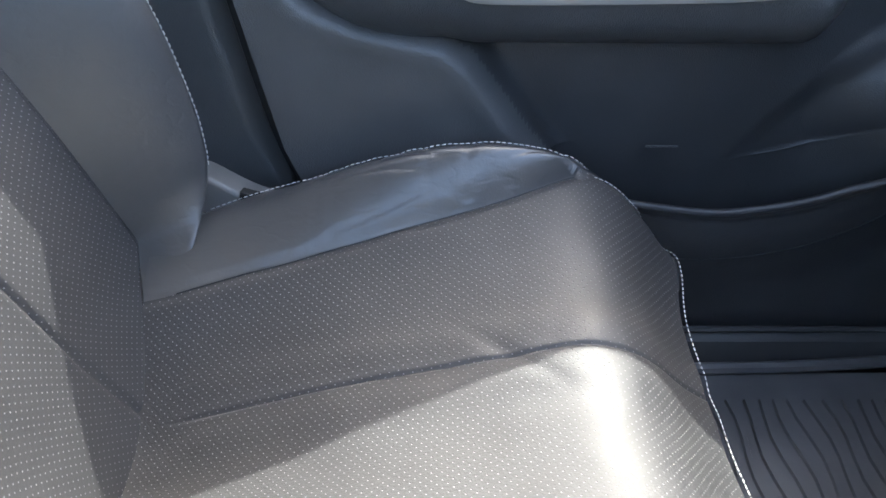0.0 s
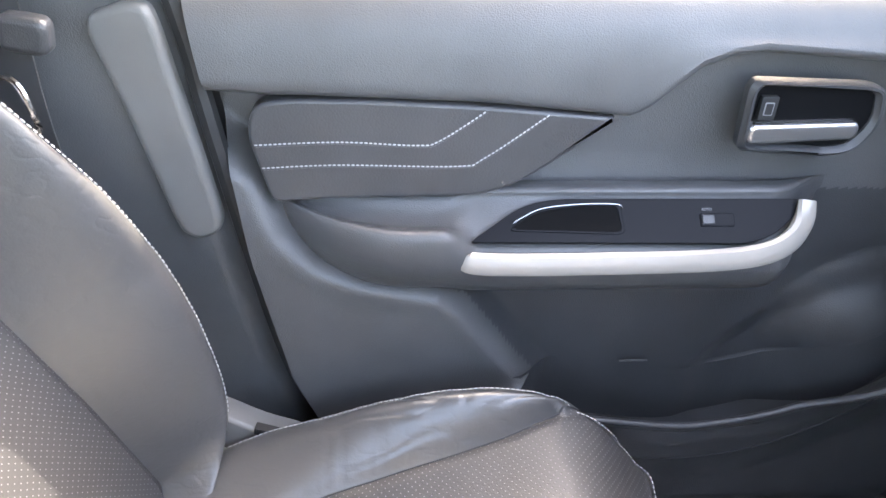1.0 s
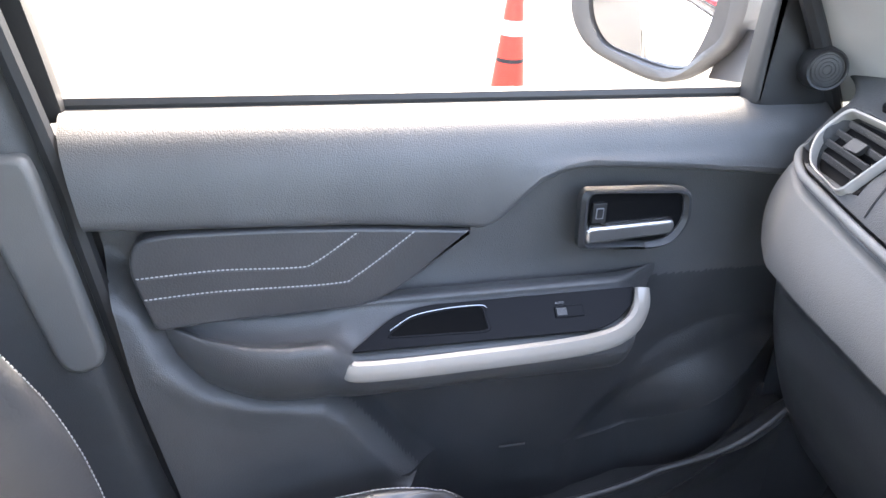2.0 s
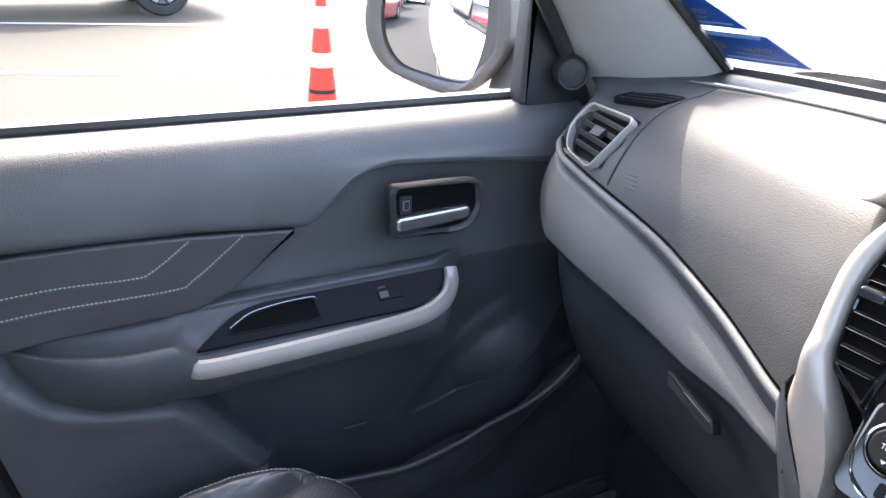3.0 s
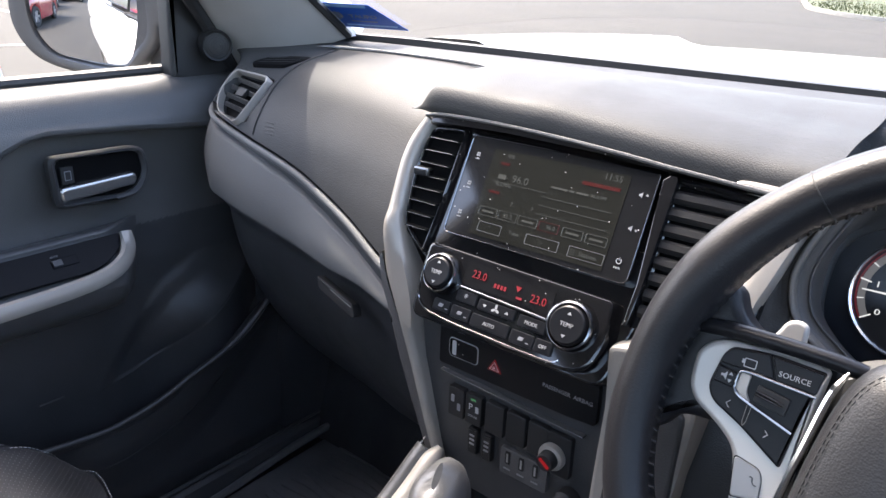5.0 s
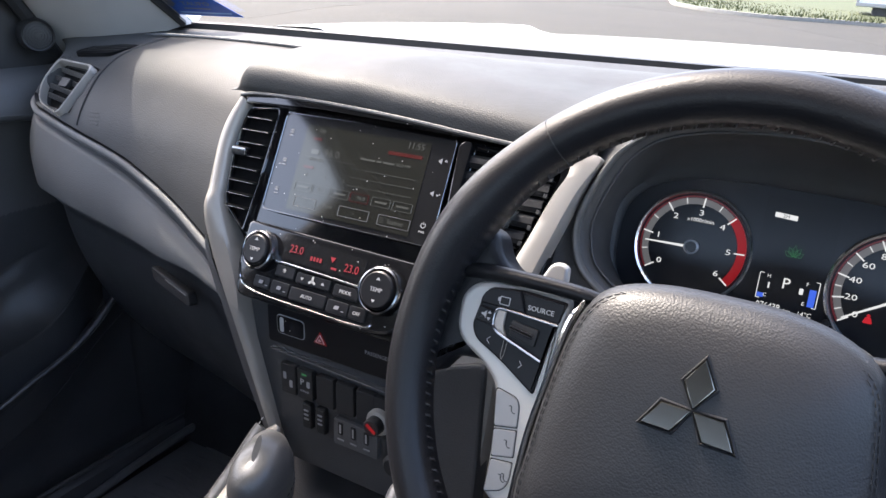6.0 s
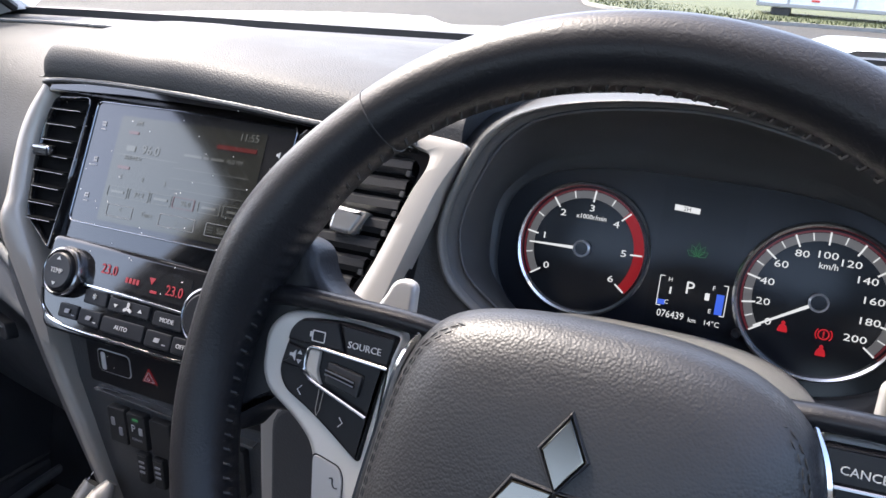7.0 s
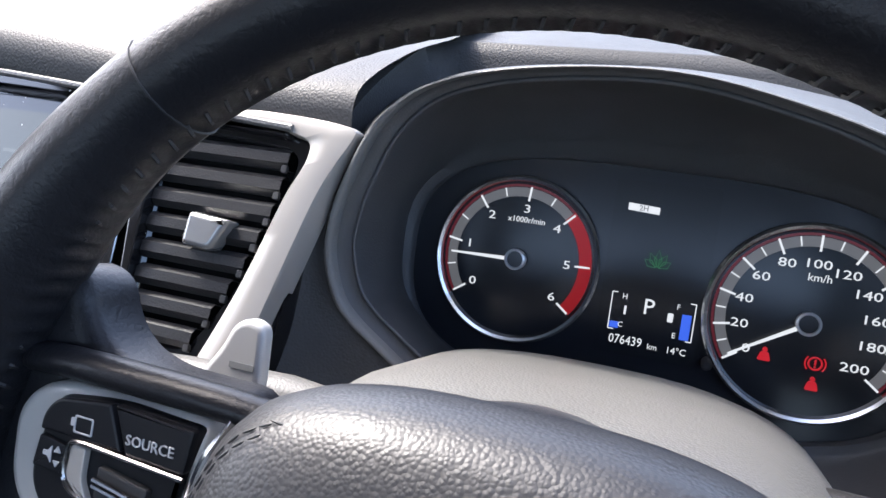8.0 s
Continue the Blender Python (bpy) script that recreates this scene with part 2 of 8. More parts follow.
def asphalt_mat():
    m, n, l, b = node_mat("asphalt", (0.2, 0.195, 0.18), 0.9)
    fine = noise_tex(n, l, 90.0, 5.0)
    slow = noise_tex(n, l, 0.45, 4.0)
    a = ramp(n, l, fine, (0.0145, 0.0133, 0.0106), (0.0285, 0.0262, 0.0210))
    c = ramp(n, l, slow, (0.75, 0.75, 0.76), (1.1, 1.08, 1.04))
    mix = n.new("ShaderNodeMix")
    mix.data_type, mix.blend_type = "RGBA", "MULTIPLY"
    mix.inputs["Factor"].default_value = 1.0
    l.new(a, mix.inputs["A"])
    l.new(c, mix.inputs["B"])
    l.new(mix.outputs["Result"], b.inputs["Base Color"])
    bump(n, l, b, fine, 0.5, 0.01)
    return m


M_ASPHALT = asphalt_mat()
M_LINE = grained("road paint", (0.33, 0.325, 0.31), 0.8, 60, 0.002, 0.4, 0.12, cells=False)
M_CONCRETE = grained("concrete", (0.22, 0.215, 0.20), 0.9, 50, 0.003, 0.5, 0.15, cells=False)
M_GRASS = grained("grass blades", (0.040, 0.050, 0.012), 0.8, 30, 0.01, 0.4, 0.4, cells=False)
M_WALLWHITE = grained("white cladding", (0.7, 0.7, 0.69), 0.6, 12, 0.002, 0.3, 0.08, cells=False)


# ---- mesh helpers ----
def thing(name, at, label, category, group="", kind=""):
    ob = new(name)
    ob.empty_display_size = 0.05
    ob.location = at
    return tagged(ob, label, category, group, kind)


def finish(me, angle):
    me.update()
    me.polygons.foreach_set("use_smooth", [True] * len(me.polygons))
    me.set_sharp_from_angle(angle=radians(angle))


def attach(ob, parent):
    """Parts are meshed in the world's axes; an Empty stands at its thing's base."""
    ob.parent = parent
    if parent.type == "EMPTY":
        ob.matrix_parent_inverse = Matrix.Translation(-parent.location)


def part(name, bm, material, parent=None, label="", angle=38):
    me = bpy.data.meshes.new(name)
    if isinstance(bm, bmesh.types.BMesh):
        bmesh.ops.recalc_face_normals(bm, faces=bm.faces)
        bm.to_mesh(me)
        bm.free()
    else:
        me.from_pydata([tuple(v) for v in bm[0]], [], bm[1])
    finish(me, angle)
    me.materials.append(material)
    ob = new(name, me)
    if parent is not None:
        attach(ob, parent)
    if label:
        ob["label"] = label
    return ob


def solo(name, bm, material, label, category, group="", kind="", angle=38):
    return tagged(part(name, bm, material, None, "", angle), label, category, group, kind)


def axes(o, u, v):
    """Matrix with origin o, first axis u, second axis v (made square), third out of the face."""
    u = Vector(u).normalized()
    w = u.cross(Vector(v)).normalized()
    v = w.cross(u)
    return Matrix(((u.x, v.x, w.x, o[0]), (u.y, v.y, w.y, o[1]), (u.z, v.z, w.z, o[2]), (0, 0, 0, 1)))


def lerp_table(table, x):
    """Smooth reading of a short table of (x, value) pairs."""
    if x <= table[0][0]:
        return table[0][1]
    for (a, p), (b, q) in zip(table, table[1:]):
        if x <= b:
            return p + (q - p) * (x - a) / (b - a)
    return table[-1][1]


def step(a, b, x):
    t = min(1.0, max(0.0, (x - a) / (b - a)))
    return t * t * (3 - 2 * t)


def smooth_line(pts, n, closed=False):
    """n points along a Catmull-Rom curve through pts."""
    ps = [Vector(p) for p in pts]
    k = len(ps)
    spans = k if closed else k - 1
    out = []
    for i in range(n):
        s = i / n * spans if closed else i / (n - 1) * spans
        j = min(int(s), spans - 1)
        f = s - j
        if closed:
            a, b, c, d = (ps[(j + o) % k] for o in (-1, 0, 1, 2))
        else:
            a, b, c, d = (ps[min(max(j + o, 0), k - 1)] for o in (-1, 0, 1, 2))
        out.append(0.5 * ((2 * b) + (c - a) * f + (2 * a - 5 * b + 4 * c - d) * f * f + (3 * b - a - 3 * c + d) * f ** 3))
    return out


def round_poly(pts, r, n=4):
    """A closed outline with its corners rounded by radius r (one, or one for each)."""
    out = []
    k = len(pts)
    for i in range(k):
        p, q, s = Vector(pts[i - 1]), Vector(pts[i]), Vector(pts[(i + 1) % k])
        ri = r[i] if isinstance(r, (list, tuple)) else r
        a, b = (p - q), (s - q)
        ri = min(ri, a.length * 0.48, b.length * 0.48)
        if ri < 1e-6:
            out.append(tuple(q))
            continue
        a, b = q + a.normalized() * ri, q + b.normalized() * ri
        for j in range(n + 1):
            f = j / n
            out.append(tuple(a * (1 - f) ** 2 + q * 2 * f * (1 - f) + b * f * f))
    return out


def rrect(w, h, r, cx=0.0, cy=0.0, n=4):
    return round_poly([(cx - w / 2, cy - h / 2), (cx + w / 2, cy - h / 2), (cx + w / 2, cy + h / 2), (cx - w / 2, cy + h / 2)], r, n)


def slab(outline, m, depth, bev=0.0, segs=2, front=0.0, bm=None):
    """A plate: outline in m's first two axes, front face at `front`, going back by depth, front edge bevelled."""
    bm = bm or bmesh.new()
    pts = [Vector((p[0], p[1])) for p in outline]
    area = sum(a.x * b.y - b.x * a.y for a, b in zip(pts, pts[1:] + pts[:1]))
    if area < 0:
        pts.reverse()
    k = len(pts)
    nrm = []
    for i in range(k):
        e0, e1 = (pts[i] - pts[i - 1]), (pts[(i + 1) % k] - pts[i])
        v = Vector((e0.y, -e0.x)).normalized() + Vector((e1.y, -e1.x)).normalized()
        nrm.append(v.normalized() if v.length > 1e-9 else Vector((0, 0)))
    rings = [(0.0, front - depth)]
    for s in range(segs + 1 if bev > 0 else 1):
        a = s / segs * math.pi / 2 if bev > 0 else 0
        rings.append((bev * (1 - math.cos(a)) if bev > 0 else 0, front - bev + bev * math.sin(a) if bev > 0 else front))
    if bev > 0:
        rings.append((bev * 1.12 + 0.00005, front))
    rows = []
    for inset, w in rings:
        rows.append([bm.verts.new(m @ Vector((p.x - q.x * inset, p.y - q.y * inset, w))) for p, q in zip(pts, nrm)])
    for a, b in zip(rows, rows[1:]):
        for i in range(k):
            j = (i + 1) % k
            bm.faces.new((a[i], a[j], b[j], b[i]))
    bm.faces.new(rows[-1])
    bm.faces.new(list(reversed(rows[0])))
    return bm


def frame_plate(outer, inner, m, depth, bev=0.0015, front=0.0):
    """A flat frame between two outlines with the same number of points."""
    bm = bmesh.new()
    k = len(outer)
    rows = []
    for pts, sgn in ((outer, -1), (inner, 1)):
        for w, s in ((front - depth, 0.0), (front - bev, 0.0), (front, bev)):
            c = Vector((sum(p[0] for p in pts) / k, sum(p[1] for p in pts) / k))
            row = []
            for p in pts:
                d = (Vector(p[:2]) - c)
                d = d.normalized() * s * sgn if d.length else d
                row.append(bm.verts.new(m @ Vector((p[0] + d.x, p[1] + d.y, w))))
            rows.append(row)
    order = [rows[0], rows[1], rows[2], rows[5], rows[4], rows[3], rows[0]]
    for a, b in zip(order, order[1:]):
        for i in range(k):
            j = (i + 1) % k
            bm.faces.new((a[i], a[j], b[j], b[i]))
    return bm


def grid(fn, nu, nv, close_u=False):
    """A sheet: fn(s, t) for s, t from 0 to 1."""
    verts = [fn(i / nu, j / nv) for i in range(nu + (0 if close_u else 1)) for j in range(nv + 1)]
    faces = []
    rows = nu if close_u else nu + 1
    for i in range(nu):
        a, b = i, (i + 1) % rows
        for j in range(nv):
            faces.append((a * (nv + 1) + j, b * (nv + 1) + j, b * (nv + 1) + j + 1, a * (nv + 1) + j + 1))
    return verts, faces


def metric_uv(ob, nu, nv):
    """Lays out a sheet made by grid() in metres, along its rows and columns."""
    me = ob.data
    co = [v.co for v in me.vertices]
    at = lambda i, j: i * (nv + 1) + j
    vs, us = {}, {}
    for i in range(nu + 1):
        run = 0.0
        for j in range(nv + 1):
            run += (co[at(i, j)] - co[at(i, max(0, j - 1))]).length
            vs[at(i, j)] = run
    for j in range(nv + 1):
        run = 0.0
        for i in range(nu + 1):
            run += (co[at(i, j)] - co[at(max(0, i - 1), j)]).length
            us[at(i, j)] = run
        mid = us[at(nu // 2, j)]
        for i in range(nu + 1):
            us[at(i, j)] -= mid
    uv = me.uv_layers.new(name="metres")
    for lp in me.loops:
        uv.data[lp.index].uv = (us[lp.vertex_index], vs[lp.vertex_index])
    return ob


def loft(rows, closed=False, caps=False):
    k = len(rows[0])
    verts = [p for r in rows for p in r]
    faces = []
    for i in range(len(rows) - 1):
        for j in range(k if closed else k - 1):
            q = (j + 1) % k
            faces.append((i * k + j, i * k + q, (i + 1) * k + q, (i + 1) * k + j))
    if caps:
        faces.append(tuple(range(k)))
        faces.append(tuple(reversed(range((len(rows) - 1) * k, len(rows) * k))))
    return verts, faces


def sweep(path, profile, up=(0, 0, 1), closed=False, caps=True, scale=None):
    """profile (side, up) carried along path."""
    ps = [Vector(p) for p in path]
    rows = []
    k = len(ps)
    for i, p in enumerate(ps):
        t = (ps[(i + 1) % k] - ps[i - 1]) if closed else (ps[min(i + 1, k - 1)] - ps[max(i - 1, 0)])
        t = t.normalized()
        u = Vector(up(i / max(1, k - 1))) if callable(up) else Vector(up)
        side = t.cross(u).normalized()
        upv = side.cross(t).normalized()
        f = scale(i / max(1, k - 1)) if scale else 1.0
        rows.append([p + side * a * f + upv * b * f for a, b in profile])
    if closed:
        rows.append(rows[0])
    return loft(rows, True, caps and not closed)


def circle(r, n=12, ry=None):
    return [(r * math.cos(2 * math.pi * i / n), (ry or r) * math.sin(2 * math.pi * i / n)) for i in range(n)]


def tube(path, r, n=8, **kw):
    return sweep(path, circle(r, n), **kw)


def revolve(profile, m, n=32, caps=True):
    """profile (radius, height) turned about m's third axis."""
    rows = []
    for i in range(n):
        a = 2 * math.pi * i / n
        rows.append([m @ Vector((r * math.cos(a), r * math.sin(a), h)) for r, h in profile])
    verts, faces = loft(rows + [rows[0]], False)
    if caps:
        k = len(profile)
        faces.append(tuple(i * k + k - 1 for i in range(n)))
    return verts, faces


def merge(*meshes):
    verts, faces = [], []
    for v, f in meshes:
        o = len(verts)
        verts += [tuple(p) for p in v]
        faces += [tuple(i + o for i in q) for q in f]
    return verts, faces


def dashes(path, length, gap, r, up, lift=0.0):
    """Stitches: short rounded threads laid along a path."""
    ps = [Vector(p) for p in path]
    out = []
    run, want = 0.0, 0.0
    for a, b in zip(ps, ps[1:]):
        d = (b - a).length
        while want <= run + d and d > 0:
            c = a + (b - a) * ((want - run) / d)
            t = (b - a).normalized()
            u = Vector(up)
            s = t.cross(u).normalized()
            v = s.cross(t)
            c = c + v * lift
            h = length / 2
            vs = []
            for q, rr in ((-h, 0.35), (-h * 0.5, 1.0), (h * 0.5, 1.0), (h, 0.35)):
                for x, y in ((1, 0), (0.3, 0.8), (-0.3, 0.8), (-1, 0)):
                    vs.append(c + t * q + s * x * r * rr + v * y * r * rr)
            fs = []
            for i in range(3):
                for j in range(3):
                    fs.append((i * 4 + j, i * 4 + j + 1, i * 4 + j + 5, i * 4 + j + 4))
            out.append((vs, fs))
            want += length + gap
        run += d
    return merge(*out)


def box(m, sx, sy, sz, bev=0.0):
    return slab(rrect(sx, sy, 0), m, sz, bev)


def letters(text, size, m, material, parent, name="lettering", align="CENTER", squeeze=1.0):
    cu = bpy.data.curves.new("lettering", "FONT")
    cu.body, cu.size, cu.align_x, cu.align_y, cu.extrude = text, size, align, "CENTER", 0.0002
    cu.resolution_u = 2
    tmp = new("lettering_source", cu)
    me = bpy.data.meshes.new_from_object(tmp.evaluated_get(bpy.context.evaluated_depsgraph_get()))
    bpy.data.objects.remove(tmp)
    bpy.data.curves.remove(cu)
    me.transform(m @ Matrix.Diagonal((squeeze, 1, 1, 1)))
    me.name = name
    me.materials.clear()
    me.materials.append(material)
    ob = new(name, me)
    attach(ob, parent)
    return ob


def plate(name, outline, m, depth, bev, material, parent, label="", front=0.0, segs=2):
    return part(name, slab(outline, m, depth, bev, segs, front), material, parent, label)


X, Y, Z = Vector((1, 0, 0)), Vector((0, 1, 0)), Vector((0, 0, 1))


# ---- shell of the car: floor, roof, rear wall, far side ----
CREASE = [(-0.72, 1.246), (-0.64, 1.237), (-0.60, 1.229), (-0.55, 1.219), (-0.504, 1.209), (-0.44, 1.198), (-0.375, 1.183), (-0.342, 1.173), (-0.268, 1.155), (-0.22, 1.138), (-0.19, 1.130), (-0.17, 1.125)]
CREASE_Y = [(-0.42, 0.757), (-0.36, 0.748), (-0.305, 0.736), (-0.268, 0.7255), (-0.211, 0.707), (-0.189, 0.700), (-0.17, 0.694)]
GLOVE_LOW = [(-0.70, 1.116), (-0.64, 1.110), (-0.54, 1.095), (-0.42, 1.083), (-0.31, 1.077), (-0.24, 1.081), (-0.195, 1.080), (-0.16, 1.075)]


def shell():
    fl = solo("floor", box(axes((0, 0.1, 0.50), X, Y), 1.50, 2.3, 0.04), M_CARPET, "black carpeted car floor", "car floor", kind="structure")
    # roof lining, gently crowned
    def roof(s, t):
        x, y = -0.66 + 1.32 * s, -1.0 + 1.42 * t
        return Vector((x, y, 1.80 - 0.05 * (2 * s - 1) ** 2 - 0.05 * max(0, t - 0.6) / 0.4))
    solo("ceiling", grid(roof, 16, 12), M_CEIL, "pale grey fabric roof lining of the car", "roof lining", kind="structure")
    def roof_skin(s, t):
        return roof(s, t) + Vector((0, 0, 0.03))
    solo("roof", grid(roof_skin, 16, 12), M_WHITECAR, "white painted steel car roof", "car roof", kind="structure")
    solo("wall_rear", box(axes((0, -1.0, 0.9), X, Z), 1.4, 0.85, 0.05), M_LOW, "dark plastic rear cabin wall", "cabin wall", kind="structure")
    # driver's door side, below its window
    solo("wall_right", box(axes((0.73, -0.05, 0.9), -Y, Z), 1.9, 0.74, 0.05), M_TRIM, "black plastic driver side door trim", "cabin wall", kind="structure")
    for name, a, b in (("a_pillar_right", (0.70, 1.02, 1.27), (0.60, 0.40, 1.74)), ("b_pillar_right", (0.72, -0.05, 1.25), (0.62, -0.12, 1.76)),
                       ("roof_rail_right", (0.60, 0.40, 1.75), (0.60, -1.0, 1.75)), ("roof_rail_left", (-0.62, 0.40, 1.75), (-0.62, -1.0, 1.75)),
                       ("windscreen_header", (-0.60, 0.40, 1.76), (0.60, 0.40, 1.76)), ("rear_header", (-0.60, -1.0, 1.75), (0.60, -1.0, 1.75))):
        solo(name, sweep([a, tuple((Vector(a) + Vector(b)) / 2), b], [(-0.035, -0.03), (0.035, -0.03), (0.045, 0.0), (0.035, 0.03), (-0.035, 0.03), (-0.045, 0.0)]),
             M_GREY, "grey plastic trimmed car body pillar", "pillar", kind="structure")
    solo("bulkhead", box(axes((0, 1.12, 0.9), X, Z), 1.45, 0.80, 0.04), M_LOW, "dark bulkhead behind the dashboard", "bulkhead", kind="structure")


shell()


# ---- passenger door ----
RIM = [(0.02, 1.13), (0.088, 1.075), (0.112, 1.02), (0.146, 0.985), (0.19, 0.966), (0.272, 0.948), (0.30, 0.925), (0.355, 0.85), (0.42, 0.77), (0.47, 0.70), (0.52, 0.60)]
LIP = [(0.30, 0.82), (0.43, 0.800), (0.50, 0.789), (0.56, 0.781), (0.60, 0.784), (0.65, 0.793), (0.69, 0.806), (0.735, 0.830), (0.78, 0.862), (0.83, 0.90), (0.90, 0.94)]


SPEAKER = [(0.54, 0.72), (0.585, 0.785), (0.625, 0.845), (0.668, 0.892), (0.72, 0.938), (0.78, 0.965), (0.88, 0.985)]


def rim_side(y, z, line=RIM):
    """Signed distance to a line across the panel: positive inside the pocket."""
    best, sign = 9.0, 1.0
    p = Vector((y, z))
    for a, b in zip(line, line[1:]):
        a, b = Vector(a), Vector(b)
        f = min(1, max(0, (p - a).dot(b - a) / (b - a).length_squared))
        d = (p - a - (b - a) * f)
        if d.length < best:
            best = d.length
            sign = 1.0 if (b - a).x * (p - a).y - (b - a).y * (p - a).x > 0 else -1.0
    return best * sign


def door_x(y, z):
    d = rim_side(y, z)
    lz = sum(lerp_table(LIP, y + 0.012 * k) for k in range(-2, 3)) / 5
    inside = step(-0.010, 0.030, d) * (1.0 if z > lz + 0.004 else 0.0)
    x = -0.662 - 0.046 * inside
    x += 0.0025 * math.exp(-((d + 0.014) / 0.015) ** 2) * step(1.08, 1.02, z)
    # rounded lip of the map pocket
    front = step(0.32, 0.44, y)
    x += front * (0.030 * step(0.018, 0.0, z - lz) * step(-0.16, -0.012, z - lz) + 0.008 * math.exp(-((z - lz + 0.003) / 0.007) ** 2))
    # loudspeaker hollow with its dome
    if y > 0.50 and z < 1.02:
        x -= 0.008 * step(-0.010, 0.022, -rim_side(y, z, SPEAKER)) * step(-0.01, 0.01, z - lz)
        r = math.hypot((y - 0.815) / 0.150, (z - 0.872) / 0.115)
        if r < 1:
            x += 0.056 * (1 - r * r) ** 1.5 * step(-0.02, 0.01, z - lz)
    # upper part leans out to the window
    x -= 0.018 * step(0.98, 1.10, z)
    x -= 0.05 * step(1.215, 1.27, z)
    x -= 0.03 * step(0.62, 0.52, z)
    x -= 0.03 * step(0.055, 0.035, y)
    return x


def passenger_door():
    d = thing("passenger_door", (-0.72, 0.45, 0.56), "closed car door trimmed in black grained plastic and stitched leather", "car door")

    def rear_edge(z):
        return lerp_table([(0.53, 0.215), (0.748, 0.142), (0.837, 0.108), (0.987, 0.080), (1.145, 0.056), (1.247, 0.040), (1.28, 0.036)], z)

    lip_at = lambda y: sum(lerp_table(LIP, y + 0.012 * k) for k in range(-2, 3)) / 5

    def upper_base(s, t):
        y0 = 0.10 + 0.80 * s
        zl = lip_at(y0) + 0.0165 * step(0.34, 0.38, y0)
        z = zl + (1.272 - zl) * t
        y = rear_edge(z) + (0.90 - rear_edge(z)) * s
        return Vector((door_x(y, z), y, z))

    def lower_base(s, t):
        y0 = 0.10 + 0.80 * s
        z = 0.53 + (lip_at(y0) - 0.53) * t
        y = rear_edge(z) + (0.90 - rear_edge(z)) * s
        return Vector((door_x(y, z), y, z))
    soft, hard = [], []
    vs, fs = merge(grid(upper_base, 230, 130), grid(lower_base, 230, 60))
    vs = [Vector(v) for v in vs]
    for f in fs:
        c = sum((vs[k] for k in f), Vector()) / 4
        pocket = rim_side(c.y, c.z) > 0.010 and c.z < 1.05
        (hard if pocket else soft).append(f)
    for faces, mat, name, label in ((soft, M_TRIM, "door_panel", "black soft door panel below the armrest"), (hard, M_LOW, "pocket_panel", "darker hard plastic panel with map pocket and speaker dome")):
        used = sorted({k for f in faces for k in f})
        at = {k: i for i, k in enumerate(used)}
        part(name, ([vs[k] for k in used], [tuple(at[k] for k in f) for f in faces]), mat, d, label, 60)
    ys = np.linspace(0.36, 0.895, 50)
    part("pocket_back", loft([[(door_x(y, lip_at(y) + 0.0165) - 0.0008, y, lip_at(y) + z) for z in (0.022, 0.0, -0.03, -0.07)] + [(door_x(y, lip_at(y) - 0.075) + 0.002, y, lip_at(y) - 0.074)] for y in ys]), M_LOW, d, "dark inside of the map pocket", 60)
    part("pocket_lip", tube([(door_x(y, lip_at(y) - 0.004) - 0.003, y, lip_at(y) - 0.001) for y in ys], 0.0045, 8), M_LOW, d, "rounded lip of the map pocket", 60)

    crease = [(0.03, 1.17), (0.07, 1.168), (0.095, 1.166), (0.123, 1.166), (0.195, 1.164), (0.311, 1.160), (0.40, 1.152), (0.446, 1.148), (0.463, 1.156), (0.48, 1.172), (0.507, 1.196), (0.535, 1.208), (0.563, 1.2125), (0.62, 1.209), (0.677, 1.205), (0.76, 1.197), (0.822, 1.191), (0.88, 1.185)]

    def upper(s, t):
        y = 0.03 + 0.85 * s
        zc = lerp_table(crease, y)
        prof = [(-0.694, zc + 0.004), (-0.684, zc), (-0.6765, zc + 0.003), (-0.6735, zc + 0.010), (-0.674, zc + 0.35 * (1.224 - zc)), (-0.6765, zc + 0.7 * (1.224 - zc)), (-0.681, 1.226), (-0.687, 1.241), (-0.696, 1.255), (-0.708, 1.265), (-0.722, 1.271), (-0.742, 1.272)]
        p = smooth_line([(a, b, 0) for a, b in prof], 34)[min(33, round(t * 33))]
        return Vector((p.x, y + (rear_edge(p.y) - 0.028) * (1 - s) ** 3, p.y))
    part("upper_trim", grid(upper, 150, 33), M_TRIM, d, "black soft grained upper door trim", 50)

    seal = sweep([(-0.748, y, 1.276) for y in (0.02, 0.2, 0.4, 0.6, 0.808)], [(-0.008, -0.012), (0.006, -0.012), (0.009, 0.0), (0.006, 0.006), (-0.002, 0.009), (-0.008, 0.004)])
    part("window_seal", seal, M_RUBBER, d, "black rubber window seal")

    # stitched leather insert
    m = axes((-0.676, 0, 0), Y, Z)
    pad = round_poly([(0.086, 1.128), (0.094, 1.158), (0.125, 1.1635), (0.22, 1.1625), (0.311, 1.158), (0.436, 1.1478), (0.430, 1.141), (0.392, 1.110), (0.345, 1.076), (0.310, 1.064), (0.169, 1.061), (0.104, 1.056)],
                     [0.02, 0.025, 0.02, 0.03, 0.03, 0.003, 0.003, 0.03, 0.03, 0.03, 0.03, 0.01], 5)
    part("insert_pad", slab(pad, m, 0.02, 0.0035, 3), M_PADDOOR, d, "padded black leather insert", 70)
